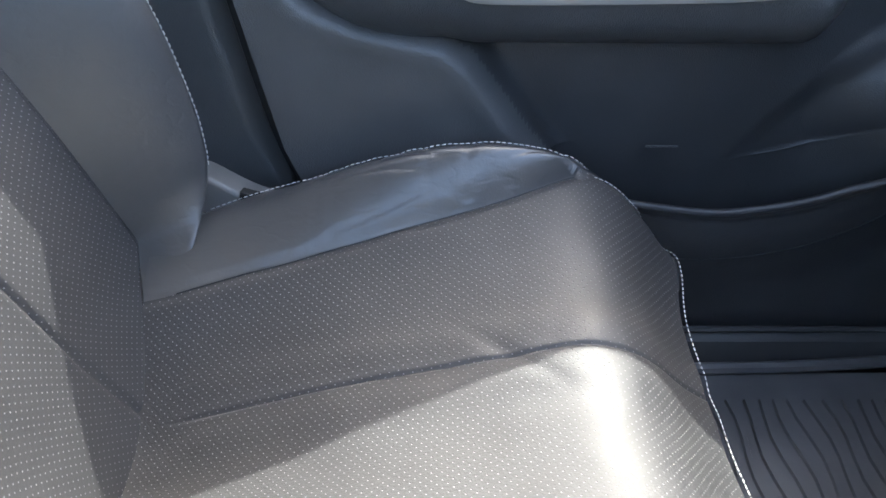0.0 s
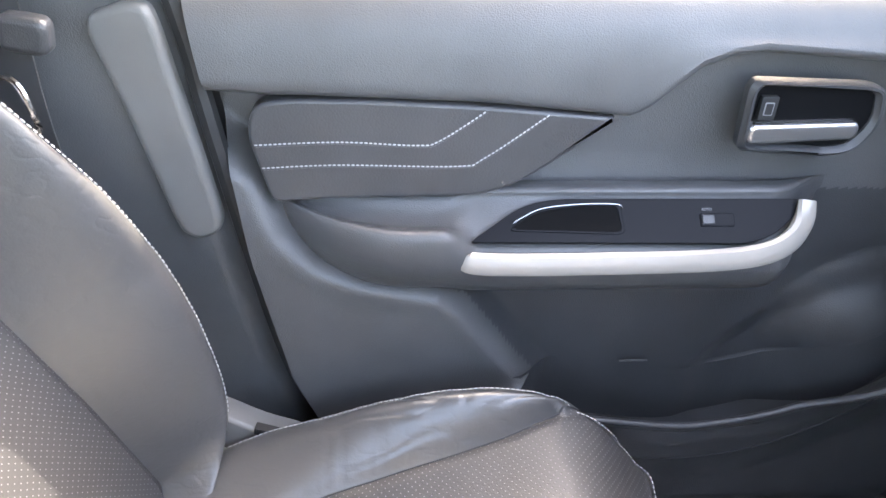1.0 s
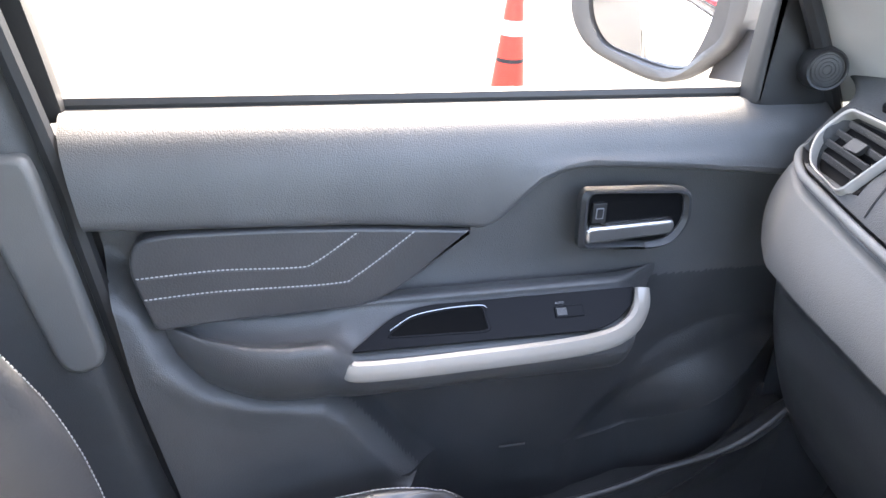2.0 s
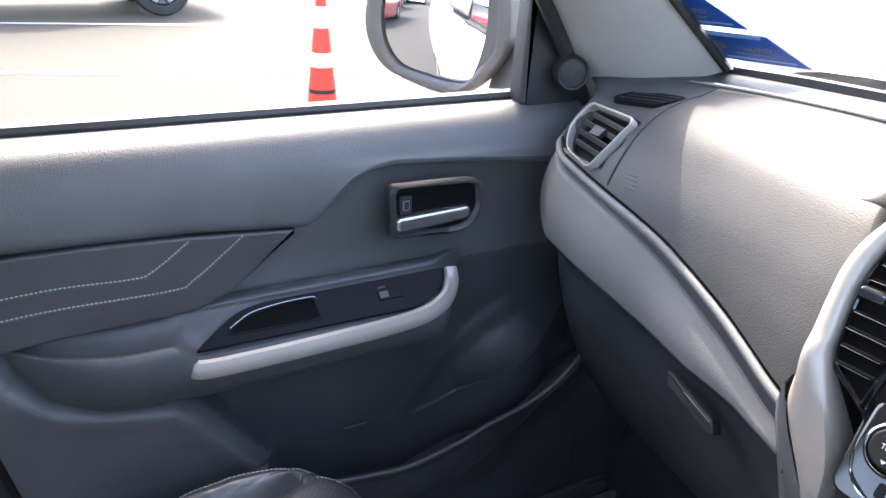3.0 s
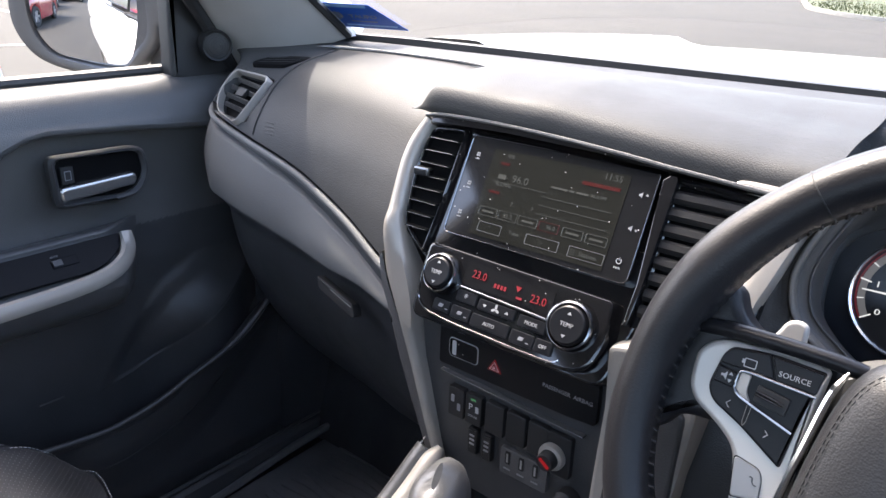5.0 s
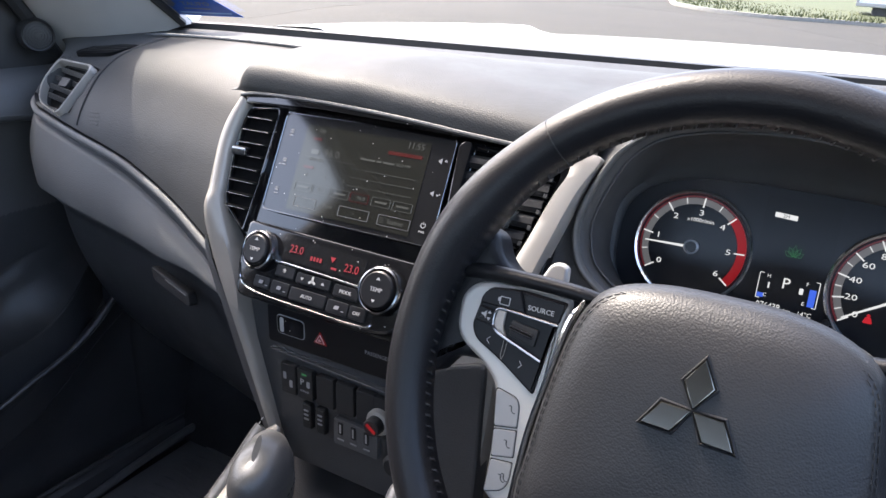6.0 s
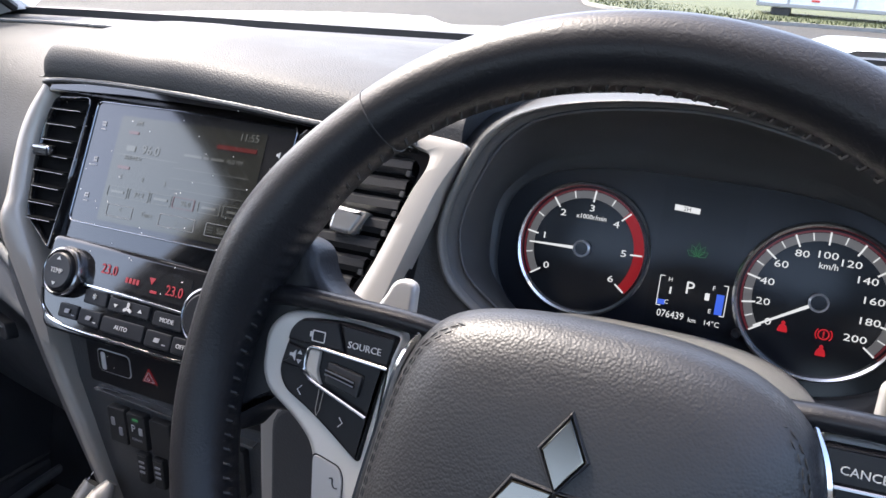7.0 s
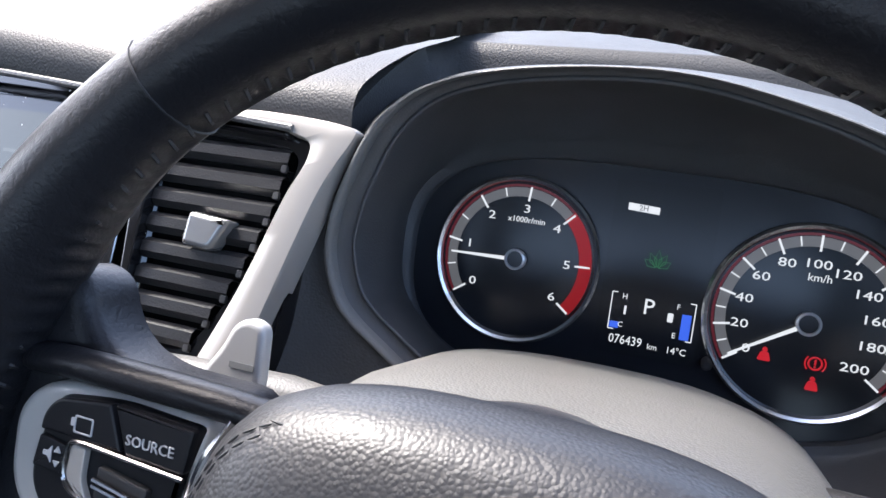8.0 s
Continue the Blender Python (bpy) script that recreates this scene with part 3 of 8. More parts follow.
    for pts in ([(0.094, 1.1185), (0.172, 1.122), (0.245, 1.119), (0.268, 1.124), (0.312, 1.155)], [(0.099, 1.0945), (0.171, 1.098), (0.285, 1.097), (0.312, 1.106), (0.371, 1.151)]):
        line = smooth_line([(-0.6755, a, b) for a, b in pts], 60)
        part("stitching", dashes(line, 0.0034, 0.0011, 0.0008, X, 0.0), M_THREAD, d, "pale grey stitching")
        part("stitch_groove", tube([Vector(p) + Vector((-0.0003, 0, -0.0018)) for p in line], 0.0008, 5, up=X), M_LOW, d)

    # armrest with a dished rear half and a switch tray in front
    def arm(s, t):
        y = 0.092 + 0.60 * s
        p = math.sin(math.pi / 2 * min(1.0, max(0.0, (y - 0.092) / 0.15))) ** 0.75 * (1 - step(0.62, 0.695, y))
        q = step(0.27, 0.31, y)
        rear = [(-0.706, 1.062), (-0.692, 1.0625), (-0.682, 1.058), (-0.672, 1.046), (-0.655, 1.0415), (-0.641, 1.046), (-0.633, 1.047), (-0.628, 1.040), (-0.627, 1.024), (-0.632, 1.003), (-0.646, 0.978), (-0.672, 0.955), (-0.712, 0.940)]
        fore = [(-0.706, 1.066), (-0.692, 1.0675), (-0.685, 1.064), (-0.683, 1.056), (-0.664, 1.037), (-0.652, 1.025), (-0.644, 1.019), (-0.640, 1.012), (-0.638, 1.000), (-0.640, 0.990), (-0.652, 0.968), (-0.676, 0.948), (-0.712, 0.936)]
        i = t * (len(rear) - 1)
        a = smooth_line([(u, v, 0) for u, v in rear], 49)[round(t * 48)]
        b = smooth_line([(u, v, 0) for u, v in fore], 49)[round(t * 48)]
        c = a.lerp(b, q)
        x = -0.720 + (c.x + 0.720) * p
        zz = c.y + (1 - p) * (1.062 - c.y) * (0.55 if y < 0.3 else 0.2)
        return Vector((x, y, zz))
    part("armrest", grid(arm, 110, 48), M_TRIM, d, "black padded armrest", 60)

    # satin silver grab strip hooking up at its front end
    path = smooth_line([(-0.640, 0.291, 1.016), (-0.635, 0.302, 1.010), (-0.633, 0.35, 1.009), (-0.633, 0.445, 1.010), (-0.633, 0.54, 1.0125), (-0.635, 0.595, 1.018), (-0.641, 0.625, 1.029), (-0.652, 0.641, 1.045), (-0.666, 0.646, 1.064)], 48)
    prof = [(-0.006, -0.011), (0.001, -0.0115), (0.004, -0.008), (0.0048, 0.0), (0.004, 0.008), (0.0, 0.0115), (-0.006, 0.010)]
    strip = sweep(path, [(a, b) for a, b in prof], up=lambda f: Vector((-0.25 - 0.2 * f, -1.0 * step(0.80, 1.0, f), 1.0 - 0.7 * step(0.85, 1.0, f))), scale=lambda f: min(1.0, 0.25 + f * 9) * (1 - 0.25 * step(0.85, 1, f)))
    part("grab_strip", strip, M_SILVER, d, "satin silver grab strip")

    # switch tray
    tray = axes((-0.6635, 0.47, 1.0415), Y, (-0.72, 0, 0.70)) @ pose(0, 0, 0.005)
    outline = round_poly([(-0.172, -0.023), (0.11, -0.026), (0.140, -0.018), (0.166, 0.004), (0.170, 0.022), (-0.085, 0.022), (-0.12, 0.014)], [0.006, 0.01, 0.02, 0.01, 0.003, 0.03, 0.03])
    plate("switch_tray", outline, tray, 0.006, 0.001, M_TRAY, d, "glossy black switch tray", front=0.002)
    cup = round_poly([(-0.135, -0.012), (-0.105, 0.009), (-0.05, 0.016), (-0.018, 0.016), (-0.014, -0.013), (-0.02, -0.016)], [0.01, 0.02, 0.02, 0.006, 0.004, 0.006], 4)
    inner = [(x * 0.94 - 0.0045, y * 0.86) for x, y in cup]
    cup_part = part("cup_rim", frame_plate(cup, inner, tray, 0.006, 0.0006, 0.0034), M_TRAY, d, "raised rim of the finger recess")
    # no real hollow: a near-black plate paints the shade of one
    plate("recess_floor", inner, tray, 0.001, 0, M_SHADEBLACK, cup_part, front=0.0024)
    # added tube paints the highlight on the rim's upper arc
    part("cup_glint", tube(smooth_line([tray @ Vector((u, v, 0.0034)) for u, v in ((-0.128, -0.004), (-0.118, 0.002), (-0.098, 0.011), (-0.06, 0.0155), (-0.022, 0.0155), (-0.016, 0.011))], 30), 0.0009, 6), M_GREYCHROME, cup_part, "glint along the recess rim, added as a bright tube")
    sw = plate("window_switch", rrect(0.036, 0.014, 0.002, 0.082, -0.001), tray, 0.004, 0.001, M_TRAY, d, "black window switch", front=0.0035)
    plate("switch_tip", rrect(0.013, 0.010, 0.001, 0.072, -0.001), tray, 0.003, 0.001, M_LOW, sw, "black switch tip", front=0.0055)
    letters("AUTO", 0.004, tray @ pose(0.072, 0.010, 0.0025), M_DIMPRINT, d)

    # release handle
    hm = axes((-0.681, 0, 0), Y, Z)
    outer = round_poly([(0.563, 1.113), (0.660, 1.106), (0.686, 1.112), (0.703, 1.140), (0.697, 1.178), (0.68, 1.183), (0.566, 1.186), (0.5605, 1.178)], [0.01, 0.02, 0.02, 0.02, 0.01, 0.01, 0.01, 0.01])
    cx, cy = 0.631, 1.147
    hole = [(cx + (a - cx) * 0.87, cy + 0.002 + (b - cy) * 0.80) for a, b in outer]
    bez = part("handle_bezel", frame_plate(outer, hole, hm, 0.016, 0.006, 0.006), M_LOW, d, "black moulded handle surround")
    # bowl filled near-black to paint its depth in shade
    plate("handle_bowl", hole, hm, 0.004, 0, M_SHADEBLACK, bez, front=-0.003)
    lever = [(0.570, 1.1215), (0.675, 1.128), (0.680, 1.137), (0.676, 1.1465), (0.569, 1.1425), (0.567, 1.132)]
    plate("release_lever", round_poly(lever, 0.006), hm, 0.012, 0.0045, M_SATIN, d, "chrome release lever", front=0.009, segs=4)
    plate("lock_button", rrect(0.017, 0.024, 0.002, 0.583, 1.158), hm, 0.006, 0.001, M_BLACK, d, "small black lock button", front=0.004)
    plate("lock_mark", rrect(0.009, 0.013, 0.001, 0.583, 1.158), hm, 0.001, 0, M_DIMPRINT, d, front=0.0047)
    plate("lock_mark_core", rrect(0.007, 0.011, 0.001, 0.583, 1.158), hm, 0.001, 0, M_BLACK, d, front=0.0052)

    # small slot on the pocket panel
    plate("pocket_tab", rrect(0.036, 0.0025, 0.001, 0.515, 0.823), axes((-0.698, 0, 0), Y, Z), 0.002, 0.0008, M_TRIM, d, front=0.002)

    # sail panel with tweeter
    sm = axes((-0.728, 0, 0), Y, Z)
    sail = round_poly([(0.776, 1.268), (0.826, 1.246), (0.893, 1.272), (0.885, 1.302), (0.856, 1.356), (0.815, 1.405), (0.785, 1.43), (0.780, 1.35)], [0.004, 0.02, 0.012, 0.02, 0.03, 0.02, 0.005, 0.02])
    sp = plate("sail_panel", sail, axes((-0.712, 0, 0), Y, Z), 0.03, 0.008, M_RUBBER, d, "black triangular mirror panel", segs=3)
    tm = axes((-0.682, 0.839, 1.3135), (0.35, 0.94, 0), Z)
    tw = part("tweeter_ring", revolve([(0.026, -0.035), (0.0238, -0.002), (0.0222, 0.002), (0.0200, 0.001), (0.0192, -0.003)], tm, 36, False), M_SLAT, sp, "round tweeter ring")
    part("tweeter_mesh", revolve([(0.0212, -0.002), (0.012, -0.0005), (0.0, 0.0)], tm, 30), M_RUBBER, tw, "fine black tweeter mesh")
    for r in (0.005, 0.009, 0.013, 0.017):
        ring = [tm @ Vector((r * math.cos(a), r * math.sin(a), 0.0002 - 0.0018 * (r / 0.0212) ** 2)) for a in np.linspace(0, 2 * math.pi, 28)[:-1]]
        part("mesh_ring", tube(ring, 0.0005, 5, up=(1, 0, 0), closed=True), M_SLAT, tw)
    # window frame post between glass and sail
    part("window_post", sweep([(-0.742, 0.803, 1.268), (-0.735, 0.800, 1.35), (-0.726, 0.797, 1.43)], [(-0.004, -0.006), (0.004, -0.006), (0.004, 0.006), (-0.004, 0.006)], up=X), M_RUBBER, d, "black rubber window channel")
    # rear upright and header of the window frame
    post = [(-0.742, 0.020, 1.262), (-0.728, 0.008, 1.36), (-0.702, -0.012, 1.50), (-0.664, -0.04, 1.68), (-0.645, 0.0, 1.725), (-0.640, 0.20, 1.735), (-0.645, 0.36, 1.715)]
    part("window_frame", sweep(smooth_line(post, 40), [(-0.022, -0.012), (0.022, -0.012), (0.024, 0.0), (0.022, 0.012), (-0.022, 0.012), (-0.024, 0.0)], up=(1, 0, 0.25)), M_RUBBER, d, "black window frame", 60)
    # window glass
    g = part("window_glass", grid(lambda s, t: Vector((-0.757 + 0.10 * t ** 1.4, 0.02 + 0.79 * s - 0.36 * s * t, 1.27 + 0.48 * t)), 4, 8), M_GLASS, d, "clear side window glass")
    g.visible_shadow = False
    # outer skin, white
    def skin(s, t):
        z = 0.45 + 0.79 * t
        return Vector((-0.80 - 0.055 * math.sin(math.pi * min(1, t * 1.0)) + 0.035 * step(0.85, 1.0, t), 0.0 + 0.98 * s, z))
    part("door_skin", grid(skin, 8, 16), M_WHITECAR, d, "white painted outer door skin")

    # outside mirror, facing back along the flank
    mm = axes((-0.93, 0.83, 1.31), (0.898, 0.44, 0), Z)
    shape = smooth_line([(a, b, 0) for a, b in ((-0.232, 0.064), (-0.231, 0.006), (-0.196, -0.040), (-0.134, -0.062), (-0.040, -0.073), (0.028, -0.030), (0.058, 0.004), (0.066, 0.060), (0.045, 0.118), (-0.07, 0.135), (-0.20, 0.125))], 66, True)
    pane = smooth_line([(a, b, 0) for a, b in ((-0.192, 0.066), (-0.190, 0.010), (-0.163, -0.030), (-0.12, -0.045), (-0.030, -0.055), (0.012, -0.020), (0.036, 0.010), (0.036, 0.070), (0.022, 0.100), (-0.07, 0.112), (-0.172, 0.104))], 66, True)
    c = Vector((-0.08, 0.03, 0))
    rows = [[mm @ (p + Vector((0, 0, -0.022))) for p in pane], [mm @ (p.lerp(q, 0.12) + Vector((0, 0, 0.004))) for p, q in zip(pane, shape)], [mm @ (p.lerp(q, 0.6) + Vector((0, 0, 0.008))) for p, q in zip(pane, shape)]]
    for w, f in ((0.003, 1.0), (-0.03, 1.02), (-0.07, 0.93), (-0.10, 0.70), (-0.115, 0.35)):
        rows.append([mm @ (c + (p - c) * f + Vector((0, 0, w))) for p in shape])
    house = part("wing_mirror", loft(rows, True, True), M_MIRRORCAP, d, "grey plastic door mirror housing", 60)
    # the glass is turned a little towards the car inside its housing
    gm = axes(mm @ Vector((-0.077, 0.03, -0.008)), (0.832, 0.555, 0), (0.014, -0.026, 1))
    rings = []
    for f in (1.0, 0.85, 0.7, 0.55, 0.4, 0.25, 0.1, 0.01):
        rings.append([gm @ Vector(((p.x + 0.077) * 0.985 * f, (p.y - 0.03) * 0.985 * f, -0.42 * ((p.x + 0.077) ** 2 + (p.y - 0.03) ** 2) * f * f)) for p in pane])
    part("mirror_glass", loft(rings, True), M_MIRROR, house, "slightly domed mirror glass", 80)
    part("mirror_arm", loft([[(-0.755, 0.80, 1.275), (-0.755, 0.93, 1.262), (-0.755, 0.93, 1.31), (-0.755, 0.83, 1.335)], [(-0.85, 0.85, 1.262), (-0.85, 0.95, 1.262), (-0.85, 0.95, 1.31), (-0.85, 0.87, 1.33)], [(-0.93, 0.86, 1.25), (-0.93, 0.97, 1.25), (-0.93, 0.97, 1.31), (-0.93, 0.88, 1.32)]], True, True), M_LOW, house, "dark mirror foot")
    return d


passenger_door()


# ---- dashboard ----
PAD = [(1.13, 1.300), (1.08, 1.312), (1.04, 1.319), (1.00, 1.318), (0.94, 1.314), (0.885, 1.308), (0.85, 1.297), (0.818, 1.279), (0.793, 1.255), (0.772, 1.228), (0.759, 1.200)]
pad_line = smooth_line([(a, b, 0) for a, b in PAD + [(0.748, 1.165), (0.738, 1.11), (0.733, 1.04)]], 72)
VENT = axes((-0.578, 0.8055, 1.2535), (0.98, -0.18, 0.0), (0.10, 0.66, 0.72))


def profile_index(z):
    """Where the falling face of the pad reaches height z."""
    for k in range(30, 71):
        a, b = pad_line[k].y, pad_line[k + 1].y
        if a >= z > b:
            return k + (a - z) / (a - b)
    return 71.0


def on_profile(k):
    i = min(70, int(k))
    return pad_line[i].lerp(pad_line[i + 1], k - i)


def profile_y(z):
    return on_profile(profile_index(z)).x


def dash_shift(x):
    """How far the face comes rearward towards the middle of the car."""
    if x > -0.165:
        return -0.056
    return (smooth_table(CREASE_Y, x) - profile_y(smooth_crease(x))) * step(-0.46, -0.36, x)


def smooth_table(table, x):
    return sum(lerp_table(table, x + 0.012 * k) for k in range(-3, 4)) / 7


def smooth_crease(x):
    return smooth_table(CREASE, x)


def crease_y(x):
    return profile_y(smooth_crease(x)) + dash_shift(x)


def pad_end(x):
    zc = smooth_crease(x)
    zc = zc + (1.279 - zc) * step(-0.185, -0.165, x) if x < 0.4 else 1.279 - 0.12 * step(0.50, 0.56, x)
    return profile_index(zc)


def end_turn(x, f):
    """The face turns forward round its end beside the door: new x and how far forward."""
    if x > -0.60:
        return x, 0.0
    e = min(1.0, (-0.60 - x) / 0.125)
    return -0.60 - (-0.60 - x) * (1 - 0.46 * f), f * 0.075 * (1 - math.sqrt(max(0.0, 1 - e * e)))


def pad_point(x, t, whole=False):
    k = t * pad_end(x) if whole else min(t * 71, pad_end(x))
    p = on_profile(k)
    xe, fwd = end_turn(x, step(0.90, 0.82, p.x))
    q = Vector((xe, p.x + dash_shift(x) * step(0.93, 0.80, p.x) + fwd, p.y))
    # room for the instrument binnacle
    q.z -= 0.40 * step(0.195, 0.225, x) * step(0.545, 0.52, x) * step(0.90, 0.84, q.y)
    # pocket for the side vent
    c = VENT.inverted() @ q
    k = step(0.056, 0.044, abs(c.x)) * step(0.038, 0.030, abs(c.y)) * (1 if q.y < 0.86 else 0)
    return q - (VENT.to_3x3() @ Z) * (k * 0.03)


def dashboard():
    d = thing("dashboard", (0, 0.85, 1.05), "black soft-touch dashboard with grained airbag cover", "dashboard")
    part("upper_pad", grid(lambda s, t: pad_point(-0.725 + 1.445 * s, t, True), 240, 90), M_PAD, d, "black grained soft dashboard pad, sunlit", 60)

    # bead along the crease between pad and lower panel
    xs = np.linspace(-0.722, -0.165, 80)

    def along(x, back, drop):
        xe, fwd = end_turn(x, 1.0)
        return Vector((xe, crease_y(x) + fwd + back, smooth_crease(x) - drop))
    gap = lambda x: 0.004 + 0.012 * step(-0.56, -0.24, x)
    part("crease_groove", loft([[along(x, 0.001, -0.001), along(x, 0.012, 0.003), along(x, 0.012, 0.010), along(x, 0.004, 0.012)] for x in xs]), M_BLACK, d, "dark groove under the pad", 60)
    part("crease_bead", sweep([along(x, -0.001, 0.0095) for x in xs], circle(0.0050, 12), up=lambda f: Vector((0.3, 0, 1)), caps=True), M_GLOVE, d, "grey rounded trim bead", 60)
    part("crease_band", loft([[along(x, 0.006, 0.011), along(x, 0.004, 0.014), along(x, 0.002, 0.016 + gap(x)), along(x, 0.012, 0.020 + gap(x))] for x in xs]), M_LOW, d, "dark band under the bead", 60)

    def lower(s, t):
        x = -0.724 + 0.564 * s
        zt, zb = smooth_crease(x) - 0.0145 - gap(x), lerp_table(GLOVE_LOW, x)
        xe, fwd = end_turn(x, 1.0)
        y0 = crease_y(x) + fwd
        bulge = (0.022 - 0.010 * step(-0.34, -0.22, x)) * math.sin(math.pi * (0.06 + 0.60 * t)) - 0.003
        roll = 0.016 * step(0.90, 1.0, t) + 0.014 * step(0.08, 0.0, t)
        xe -= 0.020 * step(-0.64, -0.715, x) * math.sin(math.pi * (0.1 + 0.75 * t))
        return Vector((xe, y0 - bulge + roll, zt + (zb - zt) * t))
    part("glovebox_panel", grid(lower, 90, 40), M_GLOVE, d, "grey grained upper glovebox panel", 60)

    def under(s, t):
        p = lower(s, 1.0)
        return p + Vector((0, -0.002 + 0.016 * step(0, 0.12, t) + 0.10 * t * t, 0.001 - 0.27 * t))
    # lid takes the darker plastic to paint the shade below the overhang
    part("glovebox_lid", grid(under, 60, 30), M_LOW, d, "lower glovebox lid, darkened for the overhang's shade", 60)
    # glovebox pull: a slot, the light on its lip painted as a paler bar
    gm = axes((-0.300, 0.722, 1.049), (0.93, -0.10, -0.22), (0.1, 0.22, 0.95))
    plate("glovebox_pull", round_poly([(-0.040, 0.006), (-0.030, -0.008), (0.040, -0.009), (0.044, -0.004), (0.034, 0.007)], 0.003), gm, 0.012, 0.002, M_BLACK, d, "black glovebox pull", front=0.0016)
    plate("pull_lip", rrect(0.042, 0.0016, 0.0006, 0.012, 0.003), gm, 0.002, 0.0006, M_RIDGE, d, front=0.0022)

    # side vent
    vm = VENT
    # outline in the vent's own plane
    outer = round_poly([(-0.056, 0.030), (-0.060, -0.004), (-0.030, -0.036), (0.040, -0.046), (0.046, -0.040), (0.052, 0.030), (0.046, 0.036), (-0.050, 0.036)], [0.01, 0.02, 0.03, 0.006, 0.006, 0.006, 0.006, 0.006], 4)
    inner = [(a * 0.94 + 0.001, b * 0.93 - 0.001) for a, b in outer]
    v = part("side_vent", frame_plate(outer, inner, vm, 0.012, 0.0012, 0.010), M_SILVER, d, "silver framed side air vent")
    plate("duct", inner, vm, 0.002, 0, M_SHADEBLACK, v, "shaded vent duct, painted near-black", front=-0.008)
    for i, (h, a, b) in enumerate(((0.020, -0.043, 0.042), (0.006, -0.046, 0.039), (-0.008, -0.044, 0.036), (-0.022, -0.030, 0.034))):
        sl = vm @ pose((a + b) / 2, h, 0.002, 35, 0, -3)
        part("slat", slab(rrect(b - a, 0.0072, 0.001), sl, 0.002, 0.0008), M_SLAT, v)
    part("vent_tab", slab(round_poly([(-0.014, -0.006), (0.010, -0.008), (0.016, 0.004), (-0.008, 0.008)], 0.002), vm @ pose(0.0, 0.003, 0.007, 8, 0, 8), 0.006, 0.001), M_BLACK, v, "black vent tab")

    # demister slot by the side window: a near-black plate paints its inner shade
    def on_top(x, y):
        k = next(k for k in range(71) if pad_line[k + 1].x < y)
        a, b = pad_line[k], pad_line[k + 1]
        return Vector((x, y, a.y + (b.y - a.y) * (a.x - y) / (a.x - b.x)))
    c0 = on_top(-0.556, 0.862)
    sm = axes(c0, on_top(-0.50, 0.875) - c0, on_top(-0.57, 0.905) - c0)
    slot = round_poly([(-0.040, -0.020), (0.024, -0.025), (0.050, 0.006), (0.040, 0.014), (-0.030, 0.020), (-0.046, -0.008)], [0.006, 0.008, 0.004, 0.004, 0.006, 0.006])
    ds = plate("demister_slot", slot, sm, 0.006, 0.0006, M_SHADEBLACK, d, "side window demister slot, its shade painted near-black", front=0.0012)
    for i in range(3):
        v = -0.012 + 0.009 * i
        plate("fin", [(-0.036 + 0.004 * i, v + 0.001), (0.032 + 0.004 * i, v - 0.001), (0.032 + 0.004 * i, v + 0.0004), (-0.036 + 0.004 * i, v + 0.0024)], sm, 0.003, 0.0003, M_SLAT, ds, front=0.0018)

    # seam of the airbag cover, and the tray's edge that it runs into
    seam = []
    for k in np.linspace(profile_index(1.214), next(k for k in range(71) if pad_line[k + 1].x < 0.957), 60):
        a, b = on_profile(k), on_profile(k + 0.5)
        x = lerp_table([(0.75, -0.503), (0.80, -0.510), (0.84, -0.511), (0.897, -0.507), (0.935, -0.518), (0.96, -0.529)], a.x)
        seam.append(Vector((x, a.x, a.y)) + Vector((0, b.y - a.y, a.x - b.x)).normalized() * 0.0006)
    part("airbag_seam", tube(seam, 0.0012, 6, up=X), M_BLACK, d, "fine seam of the airbag cover")
    tray = smooth_line([(x, y, 1.3175) for x, y in ((-0.565, 0.935), (-0.51, 0.949), (-0.44, 0.958), (-0.36, 0.957), (-0.287, 0.950), (-0.235, 0.934), (-0.205, 0.908))], 40)
    part("tray_edge", tube(tray, 0.0026, 8, scale=lambda f: 0.15 + 0.85 * step(0, 0.12, f) * step(1, 0.7, f)), M_LITEDGE, d, "rounded windscreen tray edge, paler to paint the sun on it")
    a, b = on_profile(profile_index(1.219)), on_profile(profile_index(1.233))
    bar_m = axes((-0.478, (a.x + b.x) / 2, (a.y + b.y) / 2), X, (0, b.x - a.x, b.y - a.y))
    for i, w in enumerate((0.018, 0.021, 0.021, 0.017)):
        plate("embossed_bar", rrect(w, 0.0024, 0.001, 0.002 * i, 0.0075 - 0.005 * i), bar_m, 0.002, 0.0003, M_PAD, d, front=0.0007)

    # raised cowl over the screen
    def cowl(s, t):
        x = -0.207 + 0.427 * s
        k = step(-0.207, -0.150, x)
        p = cowl_line[min(39, round(t * 39))]
        base = 1.290 + (p.x - 0.76) * 0.13
        drop = 0.095 * max(0.0, min(x, 0.17) + 0.02) - 0.0035 * step(-0.05, -0.13, x)
        return Vector((x, p.x + (1 - k) * 0.030, base + (p.y - base) * (0.05 + 0.95 * k) - drop * step(0.99, 0.85, p.x)))
    part("cowl", grid(cowl, 60, 39), M_PAD, d, "black grained cowl over the screen", 60)
    return d


cowl_line = smooth_line([(a, b, 0) for a, b in [(0.80, 1.284), (0.752, 1.2880), (0.736, 1.2910), (0.7305, 1.2965), (0.7300, 1.3040), (0.7320, 1.3120), (0.7395, 1.3195), (0.756, 1.3245), (0.780, 1.3285), (0.815, 1.332), (0.87, 1.3325), (0.93, 1.328), (0.99, 1.3185)]], 40)
dashboard()


